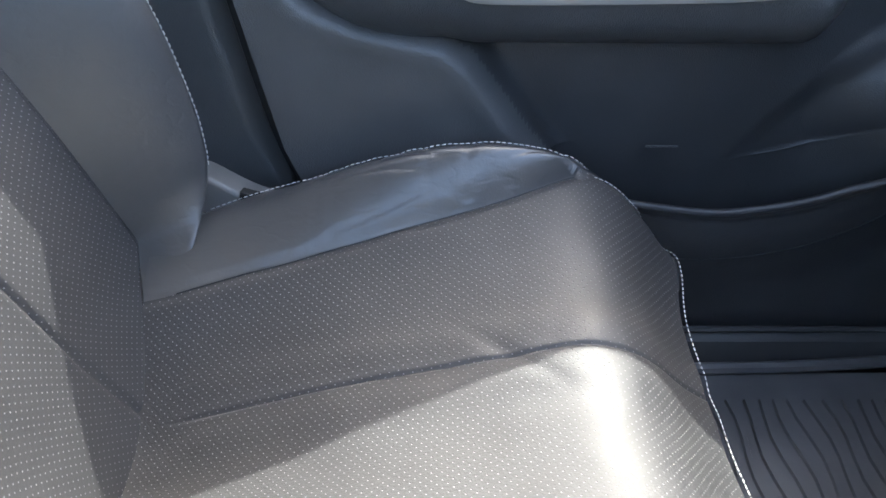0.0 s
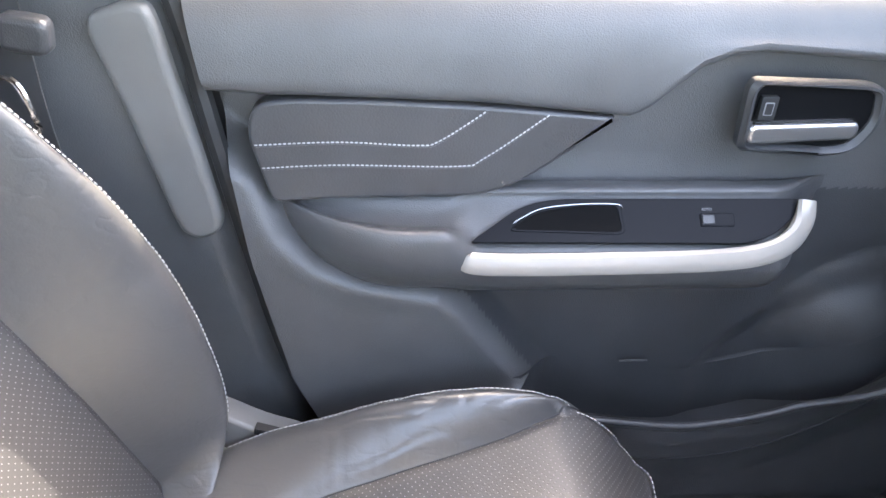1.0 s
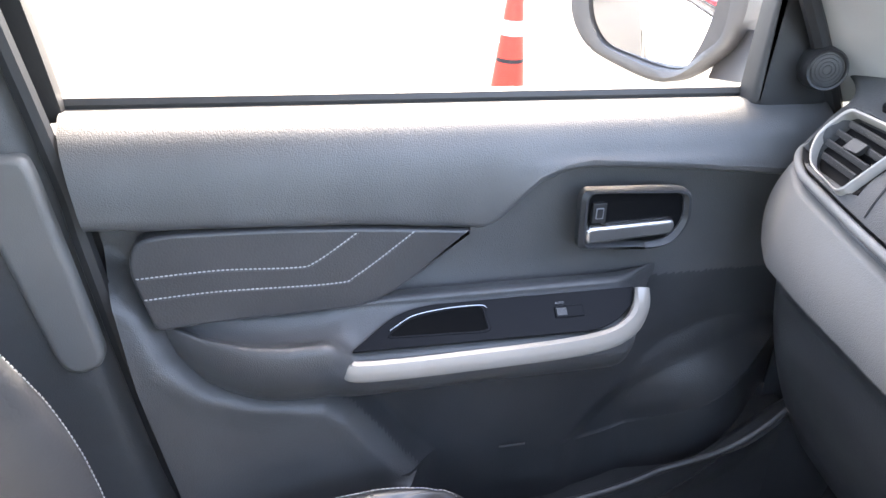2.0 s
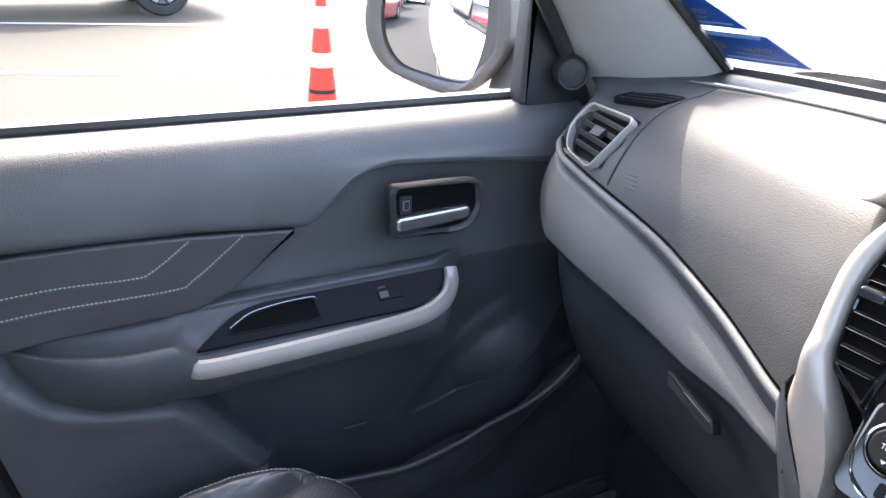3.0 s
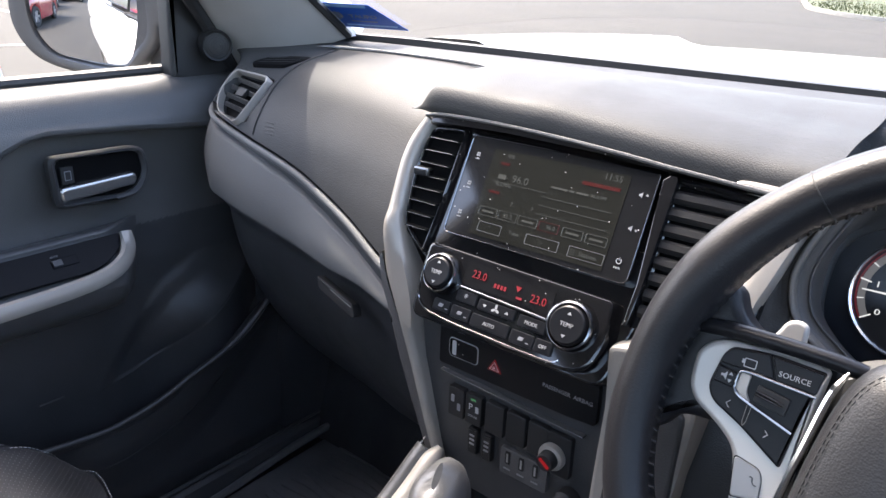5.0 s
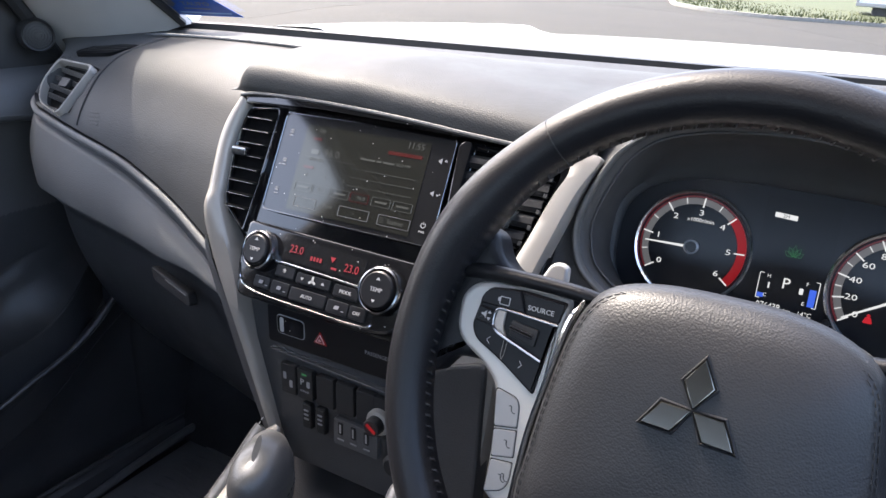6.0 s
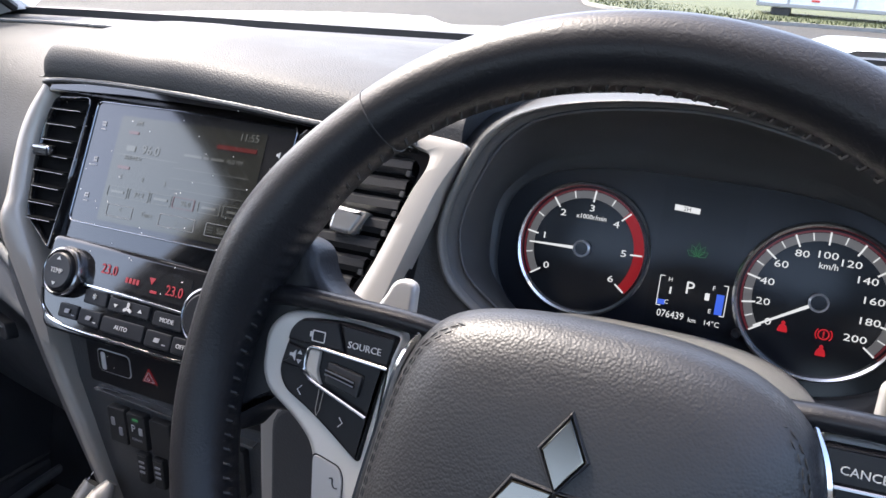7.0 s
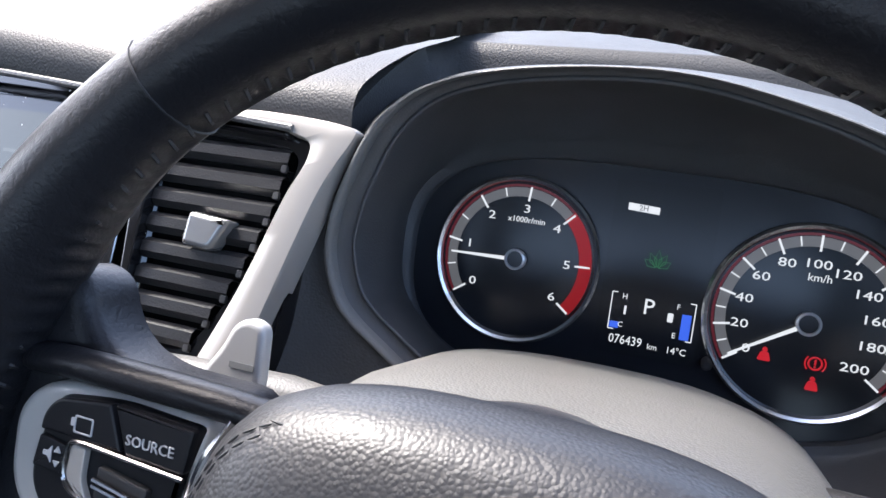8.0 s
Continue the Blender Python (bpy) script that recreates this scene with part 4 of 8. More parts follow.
# ---- left pillars, windscreen, things on the glass ----
def glass_point(x, z):
    """Windscreen: rises from the dashboard's front edge, bowed across."""
    y = 1.125 - 1.40 * (z - 1.318) - 0.10 * (x / 0.7) ** 2
    return Vector((x, y, z))


def pillars():
    p = thing("a_pillar", (-0.66, 0.95, 1.29), "grey plastic windscreen pillar trim", "pillar")
    rows = []
    for t in np.linspace(0, 1, 18):
        # inner edge at the glass, outer edge at the door
        inner = Vector((-0.575 + 0.035 * t, 1.018 - 0.60 * t, 1.325 + 0.44 * t))
        outer = Vector((-0.730 + 0.12 * t, 0.905 - 0.50 * t + 0.05 * math.sin(math.pi * t), 1.262 + 0.48 * t))
        mid = (inner + outer) / 2 + Vector((0.012, -0.030, -0.004))
        row = [inner + Vector((-0.01, 0.03, 0.0)), inner, inner.lerp(mid, 0.35) + Vector((0.004, -0.008, 0)), mid, outer.lerp(mid, 0.35) + Vector((-0.006, -0.008, 0)), outer, outer + Vector((-0.03, 0.02, 0))]
        rows.append(smooth_line(row, 25))
    part("pillar_trim", loft(rows), M_GREY, p, "smooth grey pillar trim", 60)
    # outer steel of the pillar
    rows = []
    for t in np.linspace(0, 1, 10):
        inner = Vector((-0.585 + 0.035 * t, 1.05 - 0.60 * t, 1.325 + 0.44 * t))
        outer = Vector((-0.765 + 0.12 * t, 0.925 - 0.50 * t, 1.27 + 0.48 * t))
        rows.append([inner, outer, outer + Vector((-0.01, 0.05, 0)), inner + Vector((-0.03, 0.05, 0.02))])
    part("pillar_steel", loft(rows, True, True), M_WHITECAR, p, "white outer pillar steel")
    # added black sheet, keeps daylight from showing past the door's front edge
    part("foot_filler", box(axes((-0.742, 0.98, 0.88), Y, Z), 0.30, 0.74, 0.02), M_BLACK, p, "black filler sheet behind the door edge")
    edge = [Vector((-0.572 + 0.035 * t, 1.014 - 0.60 * t, 1.328 + 0.44 * t)) for t in np.linspace(0, 1, 12)]
    part("glass_rubber", tube(edge, 0.006, 6), M_RUBBER, p, "black rubber edge of the windscreen")
    edge = [Vector((-0.722 + 0.12 * t, 0.900 - 0.50 * t + 0.05 * math.sin(math.pi * t), 1.256 + 0.48 * t)) for t in np.linspace(-0.02, 1, 14)]
    part("door_rubber", tube(edge, 0.011, 8), M_RUBBER, p, "thick black rubber door seal")

    b = thing("b_pillar", (-0.69, 0.0, 0.6), "black plastic door pillar trim with a moulded grip recess", "pillar")

    def trim(s, t):
        z = 0.50 + 1.22 * t
        yf = lerp_table([(0.5, 0.21), (0.748, 0.125), (0.837, 0.091), (0.987, 0.063), (1.145, 0.039), (1.247, 0.023), (1.75, -0.06)], z)
        y = yf - 0.34 * (1 - s)
        x = -0.690 + 0.010 * math.sin(math.pi * min(1, s * 1.2)) + (0.075 * step(1.2, 1.75, z))
        x -= 0.02 * step(0.93, 1.0, s)
        return Vector((x, y, z))
    part("pillar_trim", grid(trim, 60, 120), M_TRIM, b, "dark plastic pillar trim", 60)
    plate("recess_panel", round_poly([(-0.040, 1.222), (-0.034, 1.238), (-0.004, 1.248), (0.016, 1.246), (0.021, 1.228), (0.034, 1.149), (0.052, 1.036), (0.048, 1.020), (0.027, 1.010), (0.010, 1.018), (0.004, 1.036), (-0.022, 1.154)], 0.008, 4), axes((-0.678, 0.0, 0.0), Y, Z), 0.016, 0.008, M_RIDGE, b, "grey moulded recess panel", front=0.001, segs=5)
    # added black sheet that closes the see-through gap at the door's rear
    part("jamb_filler", box(axes((-0.735, 0.05, 0.86), Y, Z), 0.30, 0.74, 0.02), M_BLACK, b, "black filler sheet closing the gap behind the seal")
    seal = [(-0.700, 0.220, 0.52), (-0.700, 0.133, 0.748), (-0.700, 0.099, 0.837), (-0.700, 0.071, 0.987), (-0.700, 0.047, 1.145), (-0.702, 0.031, 1.247), (-0.66, -0.03, 1.6)]
    part("door_seal", tube(smooth_line(seal, 30), 0.010, 8, up=X), M_RUBBER, b, "black rubber door seal")

    s = thing("seat_belt", (-0.63, -0.08, 0.8), "dark grey seat belt with a plastic guide and chrome tongue", "seat belt")
    path = smooth_line([(-0.640, -0.12, 1.62), (-0.634, -0.092, 1.30), (-0.632, -0.088, 1.13), (-0.630, -0.06, 0.85), (-0.63, -0.05, 0.62)], 20)
    part("webbing", sweep(path, [(-0.001, -0.024), (0.001, -0.024), (0.001, 0.024), (-0.001, 0.024)], up=Y), M_BELT, s, "dark woven webbing")
    part("belt_guide", slab(rrect(0.038, 0.030, 0.010), axes((-0.610, -0.060, 1.238), (0, 1, -0.15), (0, 0.15, 1)), 0.016, 0.006, 3), M_LOW, s, "black plastic belt guide")
    part("belt_tongue", tube(smooth_line([(-0.612, -0.093, 1.207), (-0.606, -0.072, 1.204), (-0.604, -0.064, 1.177), (-0.606, -0.066, 1.160), (-0.612, -0.090, 1.157)], 20), 0.0028, 8), M_CHROME, s, "chrome belt tongue")


pillars()


def windscreen():
    ws = thing("windscreen", (0, 1.09, 1.33), "clean clear windscreen with a black lower band", "windscreen")
    g = part("glass", grid(lambda s, t: glass_point(-0.60 + 1.20 * s, 1.314 + 0.45 * t), 16, 10), M_GLASS, ws, "clear glass")
    g.visible_shadow = False
    # black strip drawn in place of the dark gap between dashboard and glass
    band = [Vector((x, 1.062 - 0.05 * step(0.45, 0.75, abs(x)), 1.3235 - 0.006 * (x + 0.6))) for x in np.linspace(-0.64, 0.66, 40)]
    part("foot_band", sweep(band, [(-0.006, -0.008), (0.006, -0.008), (0.006, 0.005), (-0.006, 0.006)]), M_RUBBER, ws, "black strip painting the dark gap between dashboard and glass")
    for z0, z1, xa, xb, name in ((1.346, 1.384, -0.578, -0.465, "low"), (1.391, 1.429, -0.628, -0.512, "high")):
        a, b = glass_point(xa, z0), glass_point(xb, z0)
        c, e = glass_point(xb - 0.030, z1), glass_point(xa - 0.040, z1)
        m = axes((a + b + c + e) / 4 + Vector((0.0, -0.004, -0.004)), b - a, (e + c) / 2 - (a + b) / 2)
        inv = m.inverted()
        o = [tuple((inv @ q)[:2]) for q in (a, b, c, e)]
        st = solo("windscreen_sticker", slab(o, m, 0.0008), M_STICKER, "dark blue service sticker on the windscreen", "sticker", "windscreen stickers")
        cx, cy = 0.0, 0.0
        w = (b - a).length
        top = max(q[1] for q in o)
        plate("pale_band", [(o[3][0] * 0.86, top * 0.72), (o[2][0] * 0.80, top * 0.72), (o[2][0] * 0.84, top * 0.92), (o[3][0] * 0.90, top * 0.92)], m, 0.0004, 0, M_STICKER2, st, front=0.0007)
        plate("pale_foot", [(o[0][0] * 0.80, -top * 0.80), (o[1][0] * 0.80, -top * 0.80), (o[1][0] * 0.82, -top * 0.70), (o[0][0] * 0.82, -top * 0.70)], m, 0.0004, 0, M_STICKER2, st, front=0.0007)
        letters("TAUPO", 0.0125, m @ pose(0.016, 0.0, 0.001), M_DIMPRINT, st, squeeze=1.25)
        for i in range(3):
            plate("logo_bar", [(-0.040 + 0.006 * i, 0.010), (-0.036 + 0.006 * i, 0.010), (-0.030 + 0.004 * i, -0.010 + 0.003 * i), (-0.033 + 0.004 * i, -0.010 + 0.003 * i)], m, 0.0004, 0, M_DIMPRINT, st, front=0.0009)
        plate("small_print_bar", rrect(0.048, 0.0022, 0.0005, 0.012, -0.013), m, 0.0004, 0, M_DIMPRINT, st, front=0.0009)


windscreen()


# ---- bonnet, scuttle and wipers ----
def front_of_car():
    def hood(s, t):
        x = -0.86 + 1.72 * s
        y = 1.22 + 0.98 * t
        z = 1.282 + 0.022 * (1 - (x / 0.8) ** 2) - 0.045 * t ** 1.5 - 0.10 * step(0.86, 1.0, abs(x) / 0.8) - 0.12 * step(0.9, 1.0, t)
        z += 0.022 * step(0.50, 0.60, abs(x) / 0.8) * step(0.86, 0.72, abs(x) / 0.8)
        return Vector((x, y, z))
    solo("bonnet", grid(hood, 48, 40), M_WHITECAR, "white painted bonnet in full sun", "bonnet", angle=60)
    solo("scuttle", grid(lambda s, t: Vector((-0.72 + 1.44 * s, 1.10 + 0.15 * t - 0.04 * (2 * s - 1) ** 2, 1.296 - 0.070 * t + 0.010 * math.sin(math.pi * t))), 30, 8), M_LOW, "black plastic scuttle panel below the windscreen", "scuttle panel")
    for x0, x1 in ((-0.50, 0.12), (0.10, 0.62)):
        w = thing("wiper", (x0, 1.12, 1.30), "black windscreen wiper parked on the glass foot", "wiper", "windscreen wipers")
        a, b = Vector((x0, 1.135, 1.300)), Vector((x1, 1.12, 1.292))
        arm = [a.lerp(b, t) + Vector((0, 0.012 * math.sin(math.pi * t), 0.016 * math.sin(math.pi * t))) for t in np.linspace(0, 1, 10)]
        part("arm", sweep(arm, [(-0.007, -0.003), (0.007, -0.003), (0.005, 0.005), (-0.005, 0.005)]), M_BLACK, w)
        part("blade", tube([a.lerp(b, t) + Vector((0, -0.02, 0.006)) for t in np.linspace(-0.05, 1.05, 8)], 0.006, 6), M_RUBBER, w)


front_of_car()


# ---- passenger seat ----
SX = -0.352


def seat_crest(y):
    return smooth_table([(0.0, 0.800), (0.06, 0.816), (0.12, 0.836), (0.20, 0.864), (0.28, 0.884), (0.35, 0.884), (0.41, 0.868), (0.45, 0.846), (0.48, 0.818), (0.51, 0.778), (0.525, 0.755)], y)


def seat_seam(y):
    return smooth_table([(0.0, 0.140), (0.06, 0.155), (0.171, 0.179), (0.31, 0.203), (0.387, 0.222), (0.44, 0.252), (0.52, 0.275)], y)


def seat_seam_z(y):
    return smooth_table([(0.0, 0.772), (0.06, 0.785), (0.171, 0.809), (0.31, 0.838), (0.387, 0.857), (0.43, 0.857), (0.46, 0.837), (0.49, 0.806), (0.525, 0.756)], y)


def seat_mid(y):
    return smooth_table([(0.0, 0.684), (0.054, 0.699), (0.19, 0.744), (0.293, 0.777), (0.383, 0.801), (0.42, 0.805), (0.45, 0.798), (0.475, 0.783), (0.50, 0.759), (0.525, 0.728)], y)


def seat_mid_u(y):
    return smooth_table([(0.0, -0.052), (0.1, -0.054), (0.2, -0.056), (0.3, -0.053), (0.45, -0.050), (0.525, -0.050)], y)


def seat_half(y):
    return 0.252 - 0.020 * step(0.10, 0.0, y) - 0.016 * step(0.40, 0.525, y)


def seat_join(y):
    """Where bolster and perforated panel meet; at the front the panel runs out to the edge."""
    return min(seat_seam(y), seat_half(y) - 0.030 + 0.024 * step(0.37, 0.45, y))


def cushion_point(u, y):
    """u: offset from the seat's middle, -0.26 to 0.26."""
    a = abs(u)
    half = seat_half(y)
    sm = seat_join(y)
    zm, zs = seat_mid(y), max(seat_seam_z(y), seat_mid(y) + 0.006)
    zc = max(seat_crest(y), zs)
    crest = half - 0.018
    if a < sm:
        z = zm + (zs - zm) * (a / sm) ** 1.7
    else:
        f = min(1.0, (a - sm) / max(0.01, crest - sm))
        z = zs + (zc - zs) * math.sin(f * math.pi / 2) ** 1.1
        if a > crest:
            z = zc - 0.012 * ((a - crest) / 0.018) ** 2
    z -= 0.005 * math.exp(-((a - sm) / 0.006) ** 2)
    # long seam of the cushion, the leather puffed up beside it
    mid = seat_mid_u(y)
    z -= (0.0022 * math.exp(-((u - mid) / 0.0020) ** 2) - 0.003 * math.exp(-((abs(u - mid) - 0.022) / 0.018) ** 2)) * step(0.03, 0.08, y)
    # soft hollows and pulled folds
    z += 0.0035 * noise.noise(Vector((u * 9, y * 7, 0.3))) + 0.0012 * noise.noise(Vector((u * 26, y * 20, 1.3)))
    if abs(u - mid) < 0.05:
        z -= 0.0022 * math.exp(-((y - 0.33 - 1.2 * (u - mid)) / 0.012) ** 2) * step(0.05, 0.0, abs(u - mid))
    if u < -sm - 0.004:
        # worn wrinkles of the bolster
        z -= 0.0016 * math.exp(-(noise.noise(Vector((u * 34, y * 8, 2.1))) / 0.06) ** 2) * step(0.12, 0.2, y) * step(0.47, 0.40, y)
        z -= 0.0010 * math.exp(-(noise.noise(Vector((u * 12, y * 42, 5.1))) / 0.08) ** 2) * step(0.10, 0.16, y) * step(0.36, 0.28, y)
    y -= 0.010 * step(0.17, 0.24, a) ** 2 * step(0.49, 0.525, y)
    return Vector((SX + u, y - (0.032 - 0.016 * step(0.12, 0.24, -u)) * step(0.30, 0.525, y), z))


def passenger_seat():
    s = thing("passenger_seat", (SX, 0.2, 0.52), "black leather car seat with perforated panels and grey stitching", "car seat")

    def panel(lo, hi, y0, y1):
        def f(a, t):
            y = y0 + (y1 - y0) * t
            return cushion_point(lo(y) + (hi(y) - lo(y)) * a, y)
        return f
    half, mid = seat_half, seat_mid_u
    for lo, hi, pw in ((lambda y: -seat_join(y), mid, -1), (mid, lambda y: seat_join(y), 1)):
        f = panel(lo, hi, 0.0, 0.525)
        bend = (lambda q, f=f: (lambda a, t: f(1 - (1 - a) ** 1.7, t)))(0) if pw < 0 else (lambda q, f=f: (lambda a, t: f(a ** 1.7, t)))(0)
        metric_uv(part("cushion_panel", grid(bend, 64, 110), M_SEAT, s, "perforated black leather cushion", 70), 64, 110)
    part("cushion_bolster", grid(panel(lambda y: -half(y), lambda y: -seat_join(y), 0.0, 0.525), 44, 130), M_LEATHER, s, "smooth creased leather side bolster", 70)
    part("cushion_bolster", grid(panel(lambda y: seat_join(y), half, 0.0, 0.525), 26, 80), M_LEATHER, s, "smooth leather side bolster", 70)
    # side skirt under the stitched edge, and front
    rows = []
    ys = list(np.linspace(0.0, 0.525, 50))
    edge = [cushion_point(-half(y), y) for y in ys] + [cushion_point(-half(0.525) + (2 * half(0.525)) * t, 0.525) for t in np.linspace(0, 1, 24)] + [cushion_point(half(y), y) for y in reversed(ys)]
    c = Vector((SX, 0.2, 0.7))
    for drop, out in ((0.0, 0.0), (0.006, 0.006), (0.03, 0.012), (0.10, 0.006), (0.22, -0.02)):
        rows.append([Vector((p.x + (out if p.x > SX else -out) * min(1, abs(p.x - SX) / 0.2), p.y + (out if p.y > 0.5 else 0) - (0.05 if p.y > 0.5 else 0) * step(0.05, 0.2, drop), max(0.55, p.z - drop))) for p in edge])
    part("seat_skirt", loft(rows), M_LEATHER, s, "leather side skirt of the cushion", 60)
    line = [cushion_point(-(half(y) - 0.013 + 0.011 * step(0.43, 0.52, y)), y) + Vector((0, 0.004 * step(0.47, 0.52, y), 0.0012)) for y in np.linspace(0.05, 0.518, 60)]
    line += [p + Vector((0, 0.004, 0.0005)) for p in edge[51:73]]
    part("stitching", dashes(smooth_line(line, 420), 0.0042, 0.0014, 0.0007, Z, 0.0006), M_THREAD, s, "grey edge stitching")
    seam = [cushion_point(-seat_join(y), y) + Vector((0, 0, 0.0003)) for y in np.linspace(0.03, 0.46, 60)]
    part("bolster_seam", tube(seam, 0.0009, 5), M_BLKTHREAD, s)

    # backrest
    bm = Matrix(((1, 0, 0, SX), (0, -0.30, 0.954, 0.035), (0, 0.954, 0.30, 0.795), (0, 0, 0, 1)))

    def crest_u(v):
        return lerp_table([(-0.14, 0.110), (-0.06, 0.140), (-0.02, 0.172), (0.0, 0.195), (0.025, 0.222), (0.05, 0.240), (0.10, 0.246), (0.17, 0.250), (0.25, 0.247), (0.33, 0.232), (0.42, 0.205), (0.52, 0.175), (0.62, 0.15)], v)

    sm_v = lambda v: smooth_table([(-0.1, 0.203), (0.0, 0.194), (0.1, 0.178), (0.25, 0.160), (0.45, 0.150), (0.6, 0.145)], v)

    def back_w(u, v):
        a = abs(u)
        cu, sm = crest_u(v), min(sm_v(v), crest_u(v) - 0.03)
        wc = smooth_table([(-0.10, -0.060), (-0.03, -0.022), (0.0, 0.004), (0.03, 0.028), (0.06, 0.042), (0.1, 0.052), (0.2, 0.062), (0.32, 0.058), (0.45, 0.035), (0.6, 0.01)], v)
        base = -0.054 + 0.012 * math.sin(min(1, max(0, v) / 0.3) * math.pi) * 0.6
        if a < sm:
            w = base + 0.014 * (a / sm) ** 2
        else:
            f = min(1, (a - sm) / (cu - 0.015 - sm))
            w = base + 0.014 + max(0.002, wc - base - 0.014) * math.sin(f * math.pi / 2) ** 1.15
            if a > cu - 0.015:
                w -= 0.014 * ((a - cu + 0.015) / 0.015) ** 2
        w -= 0.004 * math.exp(-((a - sm) / 0.005) ** 2)
        w += 0.0012 * noise.noise(Vector((u * 14, v * 11, 4.3)))
        # seam down the back, meeting that of the cushion
        w -= 0.0035 * math.exp(-((u + 0.052 - 0.16 * v) / 0.0026) ** 2)
        return w
    def strip(lo, hi):
        def f(a, t):
            v = -0.14 + 0.76 * t
            u = lo(v) + (hi(v) - lo(v)) * a
            return bm @ Vector((u, v, back_w(u, v)))
        return f
    metric_uv(part("back_panel", grid(strip(lambda v: -min(sm_v(v), crest_u(v) - 0.03), lambda v: min(sm_v(v), crest_u(v) - 0.03)), 150, 130), M_SEAT, s, "perforated black leather backrest", 70), 150, 130)
    part("back_bolster", grid(strip(lambda v: -crest_u(v), lambda v: -min(sm_v(v), crest_u(v) - 0.03)), 40, 90), M_LEATHER, s, "smooth leather backrest bolster", 70)
    part("back_bolster", grid(strip(lambda v: min(sm_v(v), crest_u(v) - 0.03), crest_u), 40, 90), M_LEATHER, s, "smooth leather backrest bolster", 70)
    vs = np.linspace(-0.14, 0.62, 66)
    for sg in (-1, 1):
        rows = []
        for o, w in ((0.0, 0.0), (0.004, -0.006), (0.010, -0.03), (0.006, -0.08), (-0.02, -0.12)):
            rows.append([bm @ Vector((sg * (crest_u(v) + o), v, back_w(crest_u(v), v) + w)) for v in vs])
        part("back_side", loft(rows), M_LEATHER, s, "leather side of the backrest", 60)
    line = [bm @ Vector((-crest_u(v) + 0.007, v, back_w(crest_u(v) - 0.007, v) + 0.001)) for v in np.linspace(0.06, 0.60, 90)]
    part("stitching", dashes(line, 0.0042, 0.0014, 0.0009, Y, 0.0006), M_THREAD, s, "grey edge stitching")
    part("back_shell", grid(lambda a, t: bm @ Vector((-0.22 + 0.44 * a, -0.14 + 0.76 * t, -0.12)), 2, 2), M_LOW, s)
    part("back_top", loft([[bm @ Vector((u, 0.62, back_w(u, 0.62))) for u in np.linspace(-0.15, 0.15, 12)], [bm @ Vector((u, 0.63, -0.12)) for u in np.linspace(-0.15, 0.15, 12)]]), M_LEATHER, s)
    # side shield and recliner bracket between seat and pillar
    part("recliner_cover", slab(round_poly([(-0.06, 0.870), (0.036, 0.845), (0.080, 0.815), (0.13, 0.795), (0.14, 0.70), (-0.08, 0.66)], [0.02, 0.02, 0.02, 0.02, 0.02, 0.01]), axes((-0.600, 0.0, 0.0), Y, Z), 0.03, 0.005, 3), M_RIDGE, s, "grey plastic recliner cover")
    part("recliner_lever", tube([(-0.590, -0.02, 0.818), (-0.590, 0.022, 0.803), (-0.590, 0.069, 0.779), (-0.592, 0.09, 0.765)], 0.007, 10), M_PALE, s, "pale recliner bar")
    part("side_clip", slab(rrect(0.045, 0.010, 0.002), axes((-0.594, 0.094, 0.815), (0.15, 1, -0.22), (0, 0.22, 1)), 0.01, 0.002), M_BLACK, s, "black plastic clip")


passenger_seat()


# ---- floor and mat ----
def floor_things():
    mat = thing("floor_mat", (-0.36, 0.75, 0.52), "black ribbed rubber floor mat", "floor mat")
    part("mat_base", slab(rrect(0.52, 0.70, 0.05), axes((-0.38, 0.78, 0.532), X, Y), 0.01, 0.003), M_MAT, mat)
    for i in range(30):
        y = 0.52 + 0.020 * i
        pts = [(x, y + 0.004 * math.sin(x * 40 + i), 0.533) for x in np.linspace(-0.59, -0.16, 16)]
        part("rib", sweep(pts, [(-0.004, 0), (0.004, 0), (0.0025, 0.0035), (-0.0025, 0.0035)]), M_MAT, mat)
    rim = smooth_line([(-0.635, 0.45, 0.54), (-0.64, 0.7, 0.54), (-0.635, 1.0, 0.56), (-0.5, 1.08, 0.62), (-0.2, 1.08, 0.62)], 30)
    part("mat_rim", tube(rim, 0.008, 8), M_MAT, mat, "raised rubber rim")
    sill = thing("door_sill", (-0.69, 0.6, 0.52), "black plastic door sill trim", "sill trim")
    part("sill_cover", loft([[(-0.655, y, 0.53), (-0.660, y, 0.565), (-0.675, y, 0.578), (-0.70, y, 0.580), (-0.73, y, 0.56)] for y in np.linspace(0.0, 1.05, 12)]), M_TRIM, sill)
    part("sill_bead", tube([(-0.668, y, 0.580) for y in np.linspace(0.1, 1.0, 8)], 0.004, 6), M_TRIM, sill)
    # footwell: sloping toe board and side kick panel
    solo("toe_board", grid(lambda s, t: Vector((-0.70 + 0.55 * s, 0.98 + 0.10 * t, 0.53 + 0.30 * t)), 6, 6), M_CARPET, "dark carpeted toe board", "toe board", kind="structure")
    solo("kick_panel", grid(lambda s, t: Vector((-0.690 + 0.025 * math.sin(math.pi * s), 0.88 + 0.22 * s, 0.53 + 0.68 * t)), 6, 8), M_LOW, "black plastic kick panel", "kick panel", kind="structure")


floor_things()


# ---- centre fascia: silver frame, vents, screen, climate unit, switches ----
FA = axes((0, 0.683, 1.198), X, (0, 0.461, 0.887))
LO = axes((0, 0.672, 1.05), X, (0, 0.02, 1))


def face(u, v, w=0.0):
    return FA @ Vector((u, v, w))


